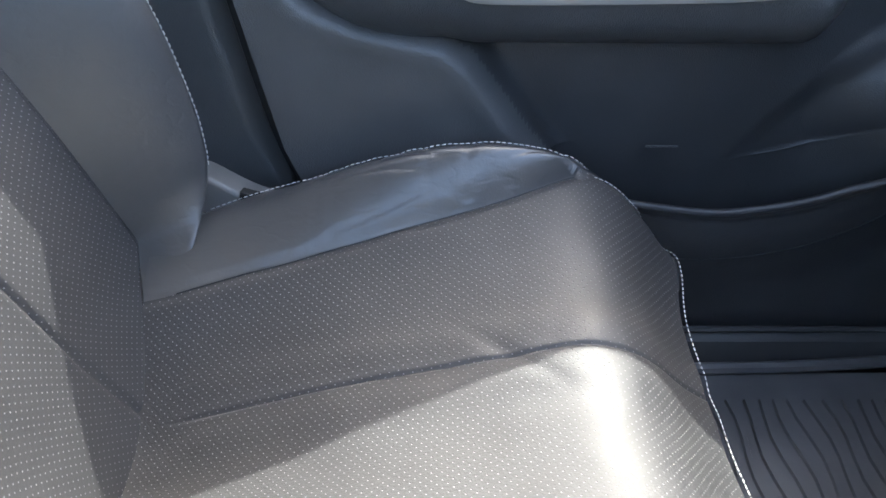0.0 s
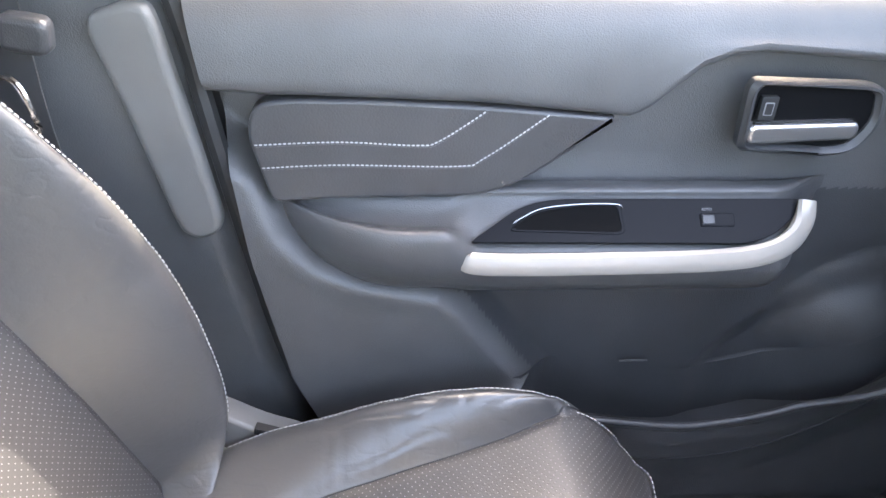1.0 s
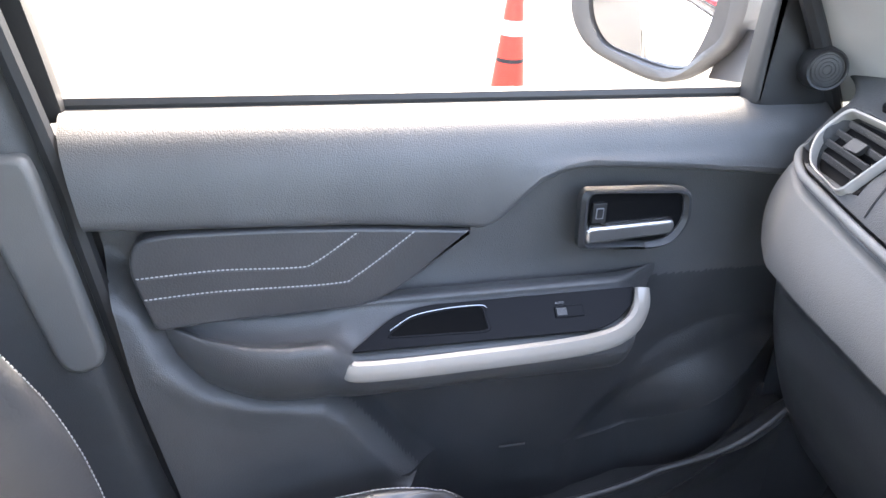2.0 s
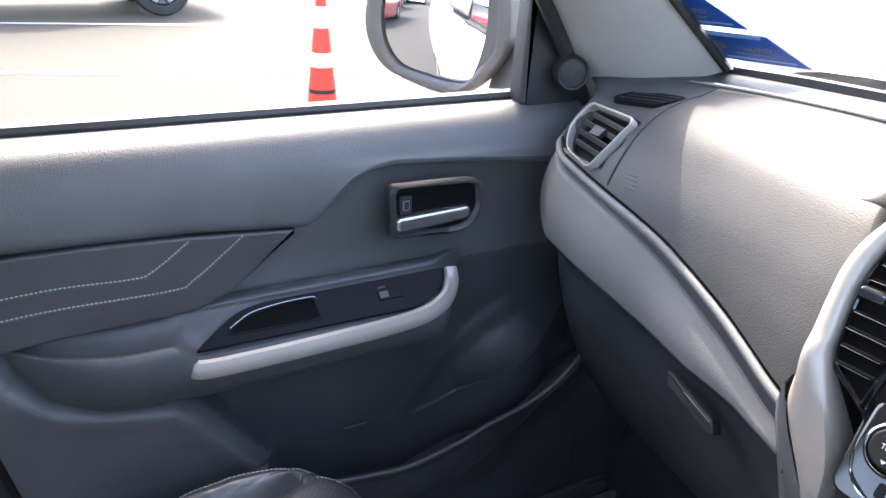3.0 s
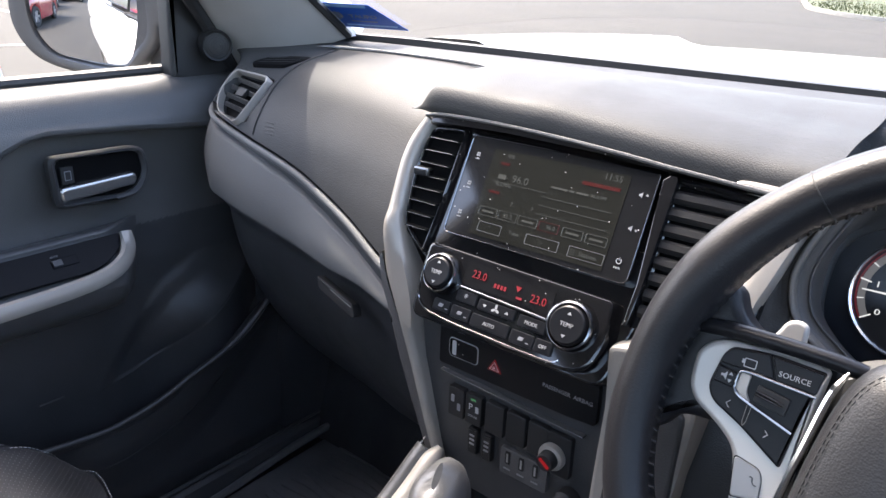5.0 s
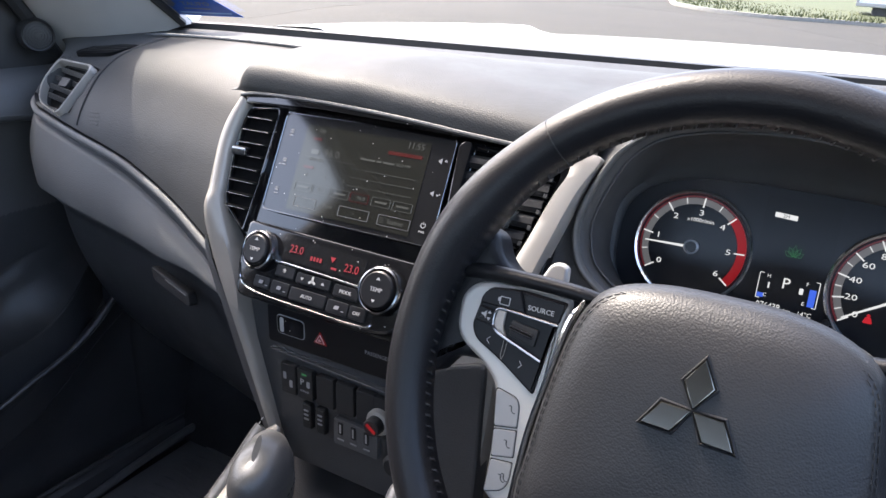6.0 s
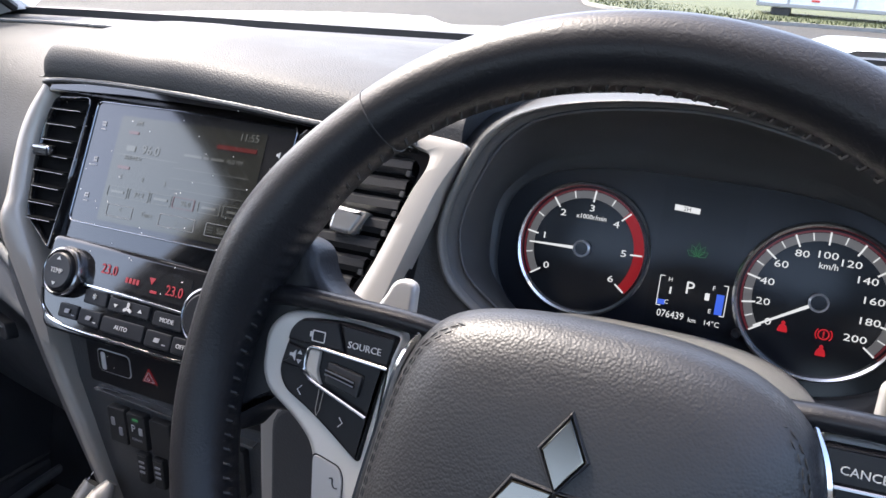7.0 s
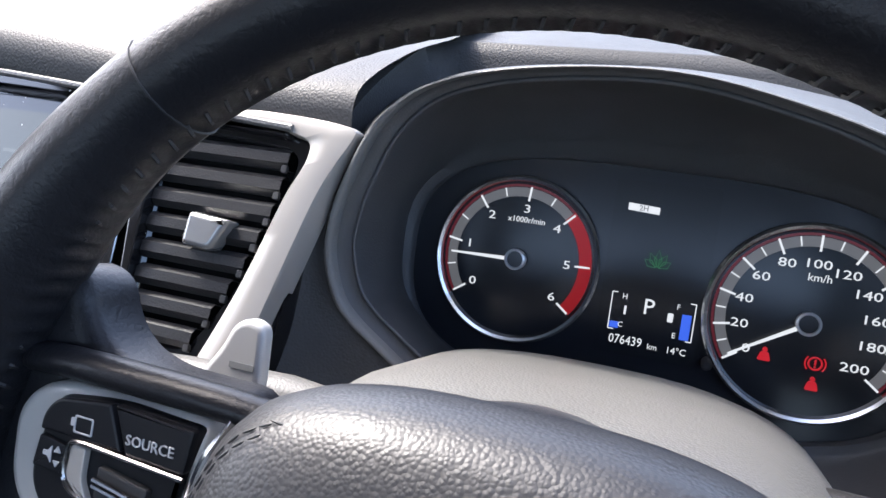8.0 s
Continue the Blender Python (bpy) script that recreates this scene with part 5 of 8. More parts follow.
def centre_fascia():
    d = thing("centre_fascia", (0, 0.70, 0.90), "black centre fascia with satin silver frame and air vents", "dashboard fascia")
    # glossy carrier behind screen and climate unit
    carrier = round_poly([(-0.150, -0.012), (-0.112, -0.034), (-0.110, -0.090), (0.100, -0.090), (0.112, -0.034), (0.195, -0.03), (0.205, 0.093), (0.195, 0.104), (-0.145, 0.108), (-0.158, 0.095)], [0.006, 0.004, 0.012, 0.012, 0.004, 0.006, 0.01, 0.008, 0.01, 0.008])
    part("carrier", slab(carrier, FA, 0.06, 0.002, 2, -0.010), M_GLOSS, d, "dusty piano black carrier panel")
    # gloss strip above the screen
    top = [(-0.152, 0.098), (-0.06, 0.100), (0.06, 0.097), (0.12, 0.093), (0.19, 0.088), (0.19, 0.0925), (0.12, 0.0975), (0.06, 0.1025), (0.0, 0.107), (-0.06, 0.1095), (-0.11, 0.1095), (-0.150, 0.106)]
    plate("top_strip", round_poly(top, 0.003), FA, 0.03, 0.002, M_GLOSS, d, "piano black strip", front=0.004)
    plate("top_slot", rrect(0.115, 0.0022, 0.001, 0.03, 0.1035), FA, 0.002, 0.0005, M_RIDGE, d, front=-0.0015)
    bar = smooth_line([FA @ Vector((u, v, 0.0045)) for u, v in ((-0.158, 0.1055), (-0.14, 0.1085), (-0.10, 0.1095), (-0.06, 0.109), (0.0, 0.1065), (0.06, 0.1025), (0.10, 0.099), (0.15, 0.0955), (0.192, 0.0925))], 60)
    part("top_trim", sweep(bar, [(-0.0018, -0.003), (0.0018, -0.003), (0.0018, 0.001), (0.0008, 0.002), (-0.0008, 0.002), (-0.0018, 0.001)], up=tuple(FA.to_3x3() @ Z)), M_TRIM, d, "thin grey trim strip under the cowl")
    # silver side of the frame: from the top, down past the vents, and on as legs
    outerL = [(-0.160, 0.106), (-0.172, 0.078), (-0.174, 0.05), (-0.171, 0.015), (-0.168, -0.020), (-0.166, -0.045)]
    innerL = [(-0.151, 0.101), (-0.160, 0.070), (-0.161, 0.045), (-0.157, 0.015), (-0.152, -0.010), (-0.114, -0.036)]
    rows = []
    for a, b in zip(smooth_line([(p[0], p[1], 0) for p in outerL], 26), smooth_line([(p[0], p[1], 0) for p in innerL], 26)):
        mid = (a + b) / 2
        rows.append([face(a.x - 0.004, a.y, -0.025), face(a.x, a.y, -0.004), face(a.x * 0.8 + mid.x * 0.2, a.y * 0.8 + mid.y * 0.2, 0.003), face(mid.x, mid.y, 0.005), face(b.x, b.y, 0.003), face(b.x + 0.002, b.y, -0.002), face(b.x + 0.003, b.y, -0.014)])
    low = [Vector((-0.183, 0.690, 1.150)), Vector((-0.187, 0.690, 1.12)), Vector((-0.170, 0.690, 1.06)), Vector((-0.150, 0.690, 1.00)), Vector((-0.128, 0.688, 0.955)), Vector((-0.108, 0.684, 0.915))]
    lin = [Vector((-0.118, 0.668, 1.158)), Vector((-0.124, 0.668, 1.10)), Vector((-0.115, 0.668, 1.06)), Vector((-0.104, 0.669, 1.02)), Vector((-0.092, 0.670, 0.975)), Vector((-0.078, 0.672, 0.93))]
    leg = []
    for i, (a, b) in enumerate(zip(smooth_line(low, 24), smooth_line(lin, 24))):
        k = a.lerp(b, 0.04 + 0.66 * step(0, 9, i))
        leg.append((a, k, b))
    # silver side and leg run on as one band, resampled along its length
    band = [rows[k] for k in range(0, 21, 4)]
    for a, k, b in leg[3::4]:
        band.append([k + Vector((-0.001, 0.012, 0)), k + Vector((0, -0.002, 0)), k.lerp(b, 0.2) + Vector((0, -0.006, 0)), k.lerp(b, 0.5) + Vector((0, -0.008, 0)), b + Vector((0, -0.004, 0)), b + Vector((0.002, 0.001, 0)), b + Vector((0.003, 0.03, 0))])
    cols = [smooth_line([r[c] for r in band], 60) for c in range(7)]
    part("silver_frame", loft([[c[i] for c in cols] for i in range(60)]), M_SILVER, d, "satin silver frame and leg beside the vent", 70)
    # leg: dark soft outer face and silver inner face
    part("leg_cover", loft([[a + Vector((-0.05, 0.085, 0)), a + Vector((-0.006, 0.05, 0)), a + Vector((-0.004, 0.012, 0)), a, a.lerp(k, 0.5) + Vector((0, -0.007, 0)), k + Vector((0, -0.004, 0))] for a, k, b in leg]), M_TRIM, d, "black grained outer leg of the fascia", 60)
    # right side
    outerR = [(0.158, 0.0985), (0.168, 0.1005), (0.1996, 0.0995), (0.2180, 0.0975), (0.2262, 0.0948), (0.2236, 0.0870), (0.2190, 0.0785), (0.2115, 0.0607), (0.2012, 0.0232), (0.1945, -0.0027), (0.1890, -0.0260), (0.184, -0.055)]
    innerR = [(0.158, 0.0950), (0.168, 0.0935), (0.1830, 0.0915), (0.1960, 0.0890), (0.2012, 0.0865), (0.2022, 0.0825), (0.2006, 0.0747), (0.1936, 0.0583), (0.1828, 0.0229), (0.1750, 0.0005), (0.1640, -0.026), (0.158, -0.040)]
    rows = []
    for a, b in zip(smooth_line([(p[0], p[1], 0) for p in outerR], 80), smooth_line([(p[0], p[1], 0) for p in innerR], 80)):
        rows.append([face(*a.xy, -0.016), face(*a.xy, 0.001), face(*a.lerp(b, 0.05).xy, 0.0030), face(*a.lerp(b, 0.5).xy, 0.0042), face(*a.lerp(b, 0.94).xy, 0.0036), face(*a.lerp(b, 0.99).xy, 0.0026), face(*b.xy, -0.010)])
    part("silver_frame", loft(rows), M_SILVER, d, "satin silver frame round the vent", 45)
    # silver shoulder under the right vent and its leg
    sh = [(0.100, -0.046), (0.158, -0.034), (0.182, -0.045), (0.178, -0.10), (0.172, -0.16), (0.16, -0.26), (0.100, -0.26), (0.102, -0.16), (0.104, -0.10)]
    plate("silver_shoulder", round_poly(sh, [0.008, 0.006, 0.01, 0.01, 0.01, 0.004, 0.004, 0.01, 0.01]), axes((0, 0.662, 1.198), X, (0, 0.05, 1)), 0.04, 0.004, M_SILVER, d, "satin silver shoulder of the fascia", front=0.004)
    plate("knee_inset", round_poly([(0.118, -0.096), (0.172, -0.076), (0.168, -0.26), (0.110, -0.26)], [0.016, 0.012, 0.004, 0.004]), axes((0, 0.660, 1.198), X, (0, 0.05, 1)), 0.02, 0.003, M_LOW, d, "black plastic inset", front=0.006)
    # left vent
    openL = round_poly([(-0.150, 0.098), (-0.108, 0.101), (-0.1095, 0.040), (-0.114, -0.030), (-0.149, -0.006), (-0.157, 0.045), (-0.156, 0.075)], [0.006, 0.006, 0.01, 0.004, 0.01, 0.02, 0.02])
    inL = [(-0.1325 + (a + 0.1325) * 0.88, 0.036 + (b - 0.036) * 0.93) for a, b in openL]
    v = part("air_vent", frame_plate(openL, inL, FA, 0.014, 0.002, -0.003), M_GLOSS, d, "piano black vent frame, left of the screen")
    plate("duct", inL, FA, 0.002, 0, M_SHADEBLACK, v, "vent duct with its shade painted near-black", front=-0.0095)
    for i in range(8):
        h = 0.086 - 0.0132 * i
        a = lerp_table([(-0.03, -0.118), (-0.006, -0.145), (0.02, -0.150), (0.05, -0.152), (0.09, -0.148)], h)
        b = lerp_table([(-0.03, -0.116), (0.10, -0.112)], h)
        sl = slab(rrect(b - a, 0.0075, 0.001), FA @ pose((a + b) / 2, h, -0.005, 100, 0, 0), 0.0016, 0.0006)
        # slats carry the duct's painted shade as well
        part("slat", sl, M_SHADEBLACK, v)
        plate("slat_edge", rrect(b - a - 0.002, 0.0005, 0.0002, (a + b) / 2, h - 0.001), FA, 0.001, 0.0002, M_GREYCHROME, v, "bright slat edge", front=0.0005)
    part("vent_tab", slab(rrect(0.020, 0.009, 0.003), FA @ pose(-0.143, 0.048, 0.004, 20, 0, 0), 0.008, 0.002), M_GREYCHROME, v, "chrome vent tab")
    # right vent
    openR = [(0.108, 0.0985), (0.157, 0.0955), (0.199, 0.0895), (0.2035, 0.082), (0.2015, 0.0735), (0.1945, 0.0575), (0.184, 0.022), (0.176, -0.001), (0.169, -0.018), (0.160, -0.030), (0.110, -0.034), (0.110, 0.03)]
    inR = [(0.1135, 0.088), (0.157, 0.0850), (0.1875, 0.0825), (0.1935, 0.078), (0.1925, 0.0695), (0.188, 0.055), (0.1775, 0.022), (0.169, 0.003), (0.160, -0.012), (0.1515, -0.0235), (0.1165, -0.0262), (0.1145, 0.03)]
    rad = [0.003, 0.02, 0.005, 0.004, 0.01, 0.03, 0.03, 0.02, 0.02, 0.006, 0.003, 0.03]
    openR, inR = round_poly(openR, rad), round_poly(inR, rad)
    v = part("air_vent", frame_plate(openR, inR, FA, 0.014, 0.002, -0.003), M_GLOSS, d, "piano black vent frame, right of the screen")
    plate("duct", inR, FA, 0.002, 0, M_SHADEBLACK, v, "vent duct with its shade painted near-black", front=-0.0095)
    for i in range(8):
        h = 0.078 - 0.0138 * i
        a = 0.1135
        b = lerp_table([(-0.03, 0.149), (-0.012, 0.160), (0.003, 0.1685), (0.022, 0.1772), (0.055, 0.1878), (0.09, 0.1915)], h)
        rows = [[FA @ Vector((x, h + dy, w)) for x in (a, (a + b) / 2, b)] for dy, w in ((0.0045, -0.009), (0.0055, -0.004), (0.003, -0.0005), (-0.002, 0.0), (-0.0055, -0.003), (-0.005, -0.008))]
        part("slat", loft(rows), M_SLAT, v)
        plate("slat_pin", rrect(0.0035, 0.004, 0.001, b - 0.002, h - 0.005), FA, 0.002, 0.0005, M_BLACK, v, front=-0.0005)
    tab = round_poly([(-0.0120, -0.0090), (0.0060, -0.0100), (0.0145, 0.0070), (0.0, 0.0080), (-0.0105, 0.0088)], [0.004, 0.004, 0.002, 0.004, 0.003])
    part("vent_tab", slab(tab, FA @ pose(0.154, 0.036, 0.007, 0, 0, 0), 0.010, 0.0030, 3), M_TAB, v, "grey metallic vent tab")
    plate("gloss_divider", [(0.1015, 0.088), (0.110, 0.096), (0.1135, 0.09), (0.1125, 0.0), (0.1105, -0.034), (0.1065, -0.034), (0.1075, 0.0)], FA, 0.008, 0.001, M_GLOSS, d, front=0.004)

    # lower black panel with switches
    plate("lower_panel", round_poly([(-0.120, 0.066), (0.104, 0.066), (0.100, -0.05), (0.095, -0.13), (-0.085, -0.13), (-0.105, -0.05)], 0.004), LO, 0.03, 0.001, M_LOW, d, "black lower fascia panel", front=-0.006)
    plate("warning_strip", round_poly([(-0.089, 0.050), (0.090, 0.050), (0.090, 0.010), (0.060, 0.008), (-0.089, 0.008)], 0.004), LO, 0.008, 0.001, M_SWITCH, d, "black warning lamp strip", front=0.0)
    plate("bright_strip", [(-0.086, 0.0008), (0.080, -0.0052), (0.080, -0.0066), (-0.086, -0.0006)], LO, 0.008, 0.0004, M_TAB, d, "thin silver strip", front=0.0012)
    # card-shaped lamp
    plate("key_lamp", rrect(0.036, 0.021, 0.005, -0.058, 0.031), LO, 0.001, 0.0003, M_PRINT, d, "white outlined indicator", front=0.0006)
    plate("key_lamp_field", rrect(0.0345, 0.0195, 0.0045, -0.058, 0.031), LO, 0.001, 0.0003, M_GLOSS, d, front=0.0010)
    plate("key_lamp_bar", rrect(0.005, 0.016, 0.002, -0.069, 0.031), LO, 0.001, 0.0003, M_PRINT, d, front=0.0014)
    tri = [(-0.028, 0.023), (-0.012, 0.023), (-0.020, 0.036)]
    plate("hazard_mark", tri, LO, 0.001, 0, M_LCDRED, d, "red hazard triangle", front=0.0008)
    plate("hazard_white", [(-0.020 + (a + 0.020) * 0.72, 0.0273 + (b - 0.0273) * 0.72) for a, b in tri], LO, 0.001, 0, M_PRINT, d, front=0.0012)
    plate("hazard_field", [(-0.020 + (a + 0.020) * 0.52, 0.0273 + (b - 0.0273) * 0.52) for a, b in tri], LO, 0.001, 0, M_LCDRED, d, front=0.0016)
    plate("hazard_core", [(-0.020 + (a + 0.020) * 0.22, 0.0273 + (b - 0.0273) * 0.22) for a, b in tri], LO, 0.001, 0, M_PRINT, d, front=0.0020)
    letters("PASSENGER  AIRBAG", 0.0056, LO @ pose(0.060, 0.031, 0.001), M_DIMPRINT, d)
    for i, x in enumerate((-0.064, -0.042, -0.016, 0.009, 0.034)):
        b = plate("switch_blank", rrect(0.020 if i < 2 else 0.022, 0.034, 0.002, x, -0.030), LO, 0.008, 0.0012, M_BLACK, d, "square black switch", front=0.001)
        if i == 0:
            for dx, dy in ((-0.004, 0.004), (0.004, -0.004)):
                plate("symbol_bar", rrect(0.004, 0.008, 0.001, x + dx, -0.030 + dy), LO, 0.001, 0, M_DIMPRINT, b, front=0.0016)
        if i == 1:
            letters("P", 0.010, LO @ pose(x - 0.003, -0.027, 0.0014), M_PRINT, b)
            plate("symbol_bar", rrect(0.004, 0.007, 0.001, x + 0.005, -0.028), LO, 0.001, 0, M_PRINT, b, front=0.0016)
            letters("SONAR", 0.0035, LO @ pose(x, -0.037, 0.0014), M_DIMPRINT, b)
            plate("lamp", rrect(0.006, 0.002, 0.0005, x, -0.018), LO, 0.001, 0, M_GREENGLOW, b, "green lamp", front=0.0016)
    # row of small switches, sockets
    for x in (-0.042, -0.024):
        b = plate("heater_switch", rrect(0.012, 0.030, 0.002, x, -0.067), LO, 0.008, 0.002, M_BLACK, d, "small rocker switch", front=0.0)
        for k in range(3):
            plate("symbol_bar", rrect(0.006, 0.002, 0.0005, x, -0.060 - 0.005 * k), LO, 0.001, 0, M_DIMPRINT, b, front=0.0006)
    sock = plate("socket_panel", rrect(0.054, 0.030, 0.003, 0.020, -0.071), LO, 0.01, 0.001, M_TRIM, d, "grey socket panel", front=-0.001)
    for x in (0.002, 0.018, 0.034):
        plate("socket", rrect(0.0055, 0.014, 0.001, x, -0.066), LO, 0.001, 0, M_BLACK, sock, front=-0.0002)
        plate("socket_tongue", rrect(0.002, 0.010, 0.0005, x, -0.066), LO, 0.001, 0, M_PALE, sock, front=0.0002)
        plate("symbol_bar", rrect(0.008, 0.0016, 0.0004, x, -0.079), LO, 0.001, 0, M_DIMPRINT, sock, front=-0.0002)
    # rotary selector with a red arc
    rm = LO @ pose(0.052, -0.038, 0.0)
    plate("selector_plate", rrect(0.030, 0.044, 0.003, 0.055, -0.036), LO, 0.008, 0.001, M_BLACK, d, "black selector plate", front=0.0005)
    rot = part("rotary_selector", revolve([(0.0135, -0.002), (0.0135, 0.004), (0.0125, 0.0065), (0.0095, 0.0075)], rm, 32), M_SILVER, d, "silver ringed rotary selector")
    part("selector_knob", revolve([(0.0095, 0.006), (0.009, 0.015), (0.008, 0.0165)], rm, 28), M_BLACK, rot, "black selector knob")
    plate("selector_mark", rrect(0.0035, 0.012, 0.001), rm @ pose(0, 0, 0, 0, 0, 55), 0.001, 0, M_REDZONE, rot, "red pointer", front=0.0172)
    plate("red_arc", [(-0.0125, -0.002), (-0.010, -0.002), (-0.009, -0.009), (-0.0115, -0.010)], rm, 0.001, 0, M_REDZONE, rot, "red arc", front=0.0072)
    # ashtray-side knob
    part("socket_cap", revolve([(0.012, -0.004), (0.012, 0.008), (0.009, 0.011)], LO @ pose(0.072, -0.078, 0), 24), M_BLACK, d, "round black socket cap")
    return d


centre_fascia()


def infotainment():
    d = thing("infotainment_screen", face(0, 0.045, 0), "glossy black touch screen showing a radio page", "car screen")
    out = rrect(0.1935, 0.0985, 0.006, 0.0015, 0.0465)
    inn = rrect(0.1915, 0.0965, 0.0055, 0.0015, 0.0465)
    part("screen_bezel", frame_plate(out, inn, FA, 0.012, 0.0006, 0.0018), M_GREYCHROME, d, "fine chrome edge")
    plate("screen_glass", inn, FA, 0.010, 0, M_SCREEN, d, "dusty black screen glass", front=0.0006)
    m = dusty_gloss("display", (0.010, 0.0100, 0.0085), 0.08, 0.12)
    b = m.node_tree.nodes["Principled BSDF"]
    b.inputs["Specular IOR Level"].default_value = 0.85
    b.inputs["Specular Tint"].default_value = (1.0, 0.97, 0.84, 1)
    b.inputs["Emission Color"].default_value = (0.10, 0.105, 0.105, 1)
    b.inputs["Emission Strength"].default_value = 0.012
    plate("display", rrect(0.140, 0.084, 0.001, 0.004, 0.0445), FA, 0.001, 0, m, d, "dim lit display", front=0.0011)
    f = FA
    t = lambda s, z, u, v, mat=M_LCD, al="LEFT": letters(s, z, f @ pose(u, v, 0.0013), mat, d, align=al)
    t("FM", 0.0055, -0.050, 0.0815)
    t("96.0", 0.0105, -0.038, 0.0615)
    plate("station_bar", rrect(0.009, 0.0045, 0.001, -0.049, 0.0615), f, 0.0004, 0, M_LCD, d, front=0.0016)
    t("96.0 MHz", 0.0045, -0.054, 0.054)
    t("11:55", 0.0080, 0.050, 0.0815)
    for u, w in ((0.0125, 0.017), (0.0250, 0.005), (0.0355, 0.012)):
        plate("title_bar", rrect(w, 0.0019, 0.0006, u, 0.0625 - 0.0005 * u), f, 0.0004, 0, M_LCD, d, front=0.0016)
    t("96.0 FM", 0.0046, 0.0435, 0.0625)
    plate("red_label", rrect(0.010, 0.0024, 0.001, -0.050, 0.074), f, 0.0004, 0, M_LCDRED, d, front=0.0016)
    plate("red_label", rrect(0.036, 0.0032, 0.001, 0.050, 0.0725), f, 0.0004, 0, M_LCDRED, d, front=0.0016)
    plate("red_label", rrect(0.012, 0.0024, 0.001, -0.052, 0.046), f, 0.0004, 0, M_LCDRED, d, front=0.0016)
    for v in (0.050, 0.042, 0.034):
        plate("rule", rrect(0.070, 0.0005, 0, 0.032, v + 0.002), f, 0.0004, 0, M_LCD, d, front=0.0015)
    plate("rule", rrect(0.060, 0.0005, 0, -0.030, 0.056), f, 0.0004, 0, M_LCD, d, front=0.0015)
    for i, u in enumerate((-0.052, -0.030, -0.008, 0.014, 0.038, 0.061)):
        o = rrect(0.0205, 0.0085, 0.001, u, 0.0265)
        part("preset_frame", frame_plate(o, [(u + (a - u) * 0.95, 0.0265 + (b - 0.0265) * 0.88) for a, b in o], f, 0.0004, 0.0001, 0.0016), M_LCDRED if i == 3 else M_LCD, d)
        if i == 1:
            t("92.2", 0.006, u, 0.0265, al="CENTER")
        elif i == 3:
            t("96.0", 0.0055, u + 0.002, 0.0265, al="CENTER")
        else:
            plate("preset_bar", rrect(0.013, 0.0018, 0.0005, u, 0.0265), f, 0.0004, 0, M_LCD, d, front=0.0016)
    for s, u in (("1", -0.052), ("2", -0.030), ("3", -0.008)):
        t(s, 0.0055, u, 0.0385, al="CENTER")
    t("Tune", 0.0055, -0.018, 0.013, al="CENTER")
    t("<", 0.0055, -0.045, 0.013, al="CENTER")
    t(">", 0.0055, 0.012, 0.011, al="CENTER")
    t("Station", 0.0060, 0.058, 0.0115, al="CENTER")
    for k in range(3):
        plate("menu_bar", rrect(0.006, 0.0006, 0, 0.043, 0.0095 + 0.002 * k), f, 0.0004, 0, M_LCD, d, front=0.0016)
    for u, w in ((-0.045, 0.026), (0.012, 0.034), (0.056, 0.034)):
        o = rrect(w, 0.0095, 0.001, u, 0.0118)
        part("key_frame", frame_plate(o, [(u + (a - u) * 0.97, 0.0118 + (b - 0.0118) * 0.92) for a, b in o], f, 0.0004, 0.0001, 0.0015), M_DIALRING, d)
    # printed key symbols at the sides
    for u, v in ((-0.083, 0.078), (-0.083, 0.049), (-0.083, 0.020)):
        for dx, dy in ((-0.0018, 0.0018), (0.0018, 0.0018), (-0.0018, -0.0018), (0.0018, -0.0018)):
            plate("key_symbol", rrect(0.0016, 0.0016, 0.0003, u + dx * 0.6, v + dy * 0.6), f, 0.0003, 0, M_DIMPRINT, d, front=0.0012)
        plate("key_caption_bar", rrect(0.005, 0.0008, 0.0002, u, v - 0.0045), f, 0.0003, 0, M_DIMPRINT, d, front=0.0012)
    for v, up in ((0.0725, 1), (0.0435, -1)):
        plate("volume_symbol", [(0.085, v - 0.001), (0.0862, v - 0.001), (0.088, v - 0.0026), (0.088, v + 0.0026), (0.0862, v + 0.001), (0.085, v + 0.001)], f, 0.0003, 0, M_DIMPRINT, d, front=0.0012)
        plate("volume_arrow", [(0.0905, v), (0.0935, v), (0.092, v + 0.002 * up)], f, 0.0003, 0, M_DIMPRINT, d, front=0.0012)
    ring = [f @ Vector((0.086 + 0.0022 * math.cos(a), 0.0150 + 0.0022 * math.sin(a), 0.001)) for a in np.linspace(radians(120), radians(420), 16)]
    part("power_symbol", tube(ring, 0.0004, 4), M_PRINT, d)
    plate("power_stroke", rrect(0.0006, 0.003, 0, 0.086, 0.0168), f, 0.0003, 0, M_DIMPRINT, d, front=0.0012)
    t("PWR", 0.0028, 0.086, 0.009, M_PRINT, "CENTER")


infotainment()


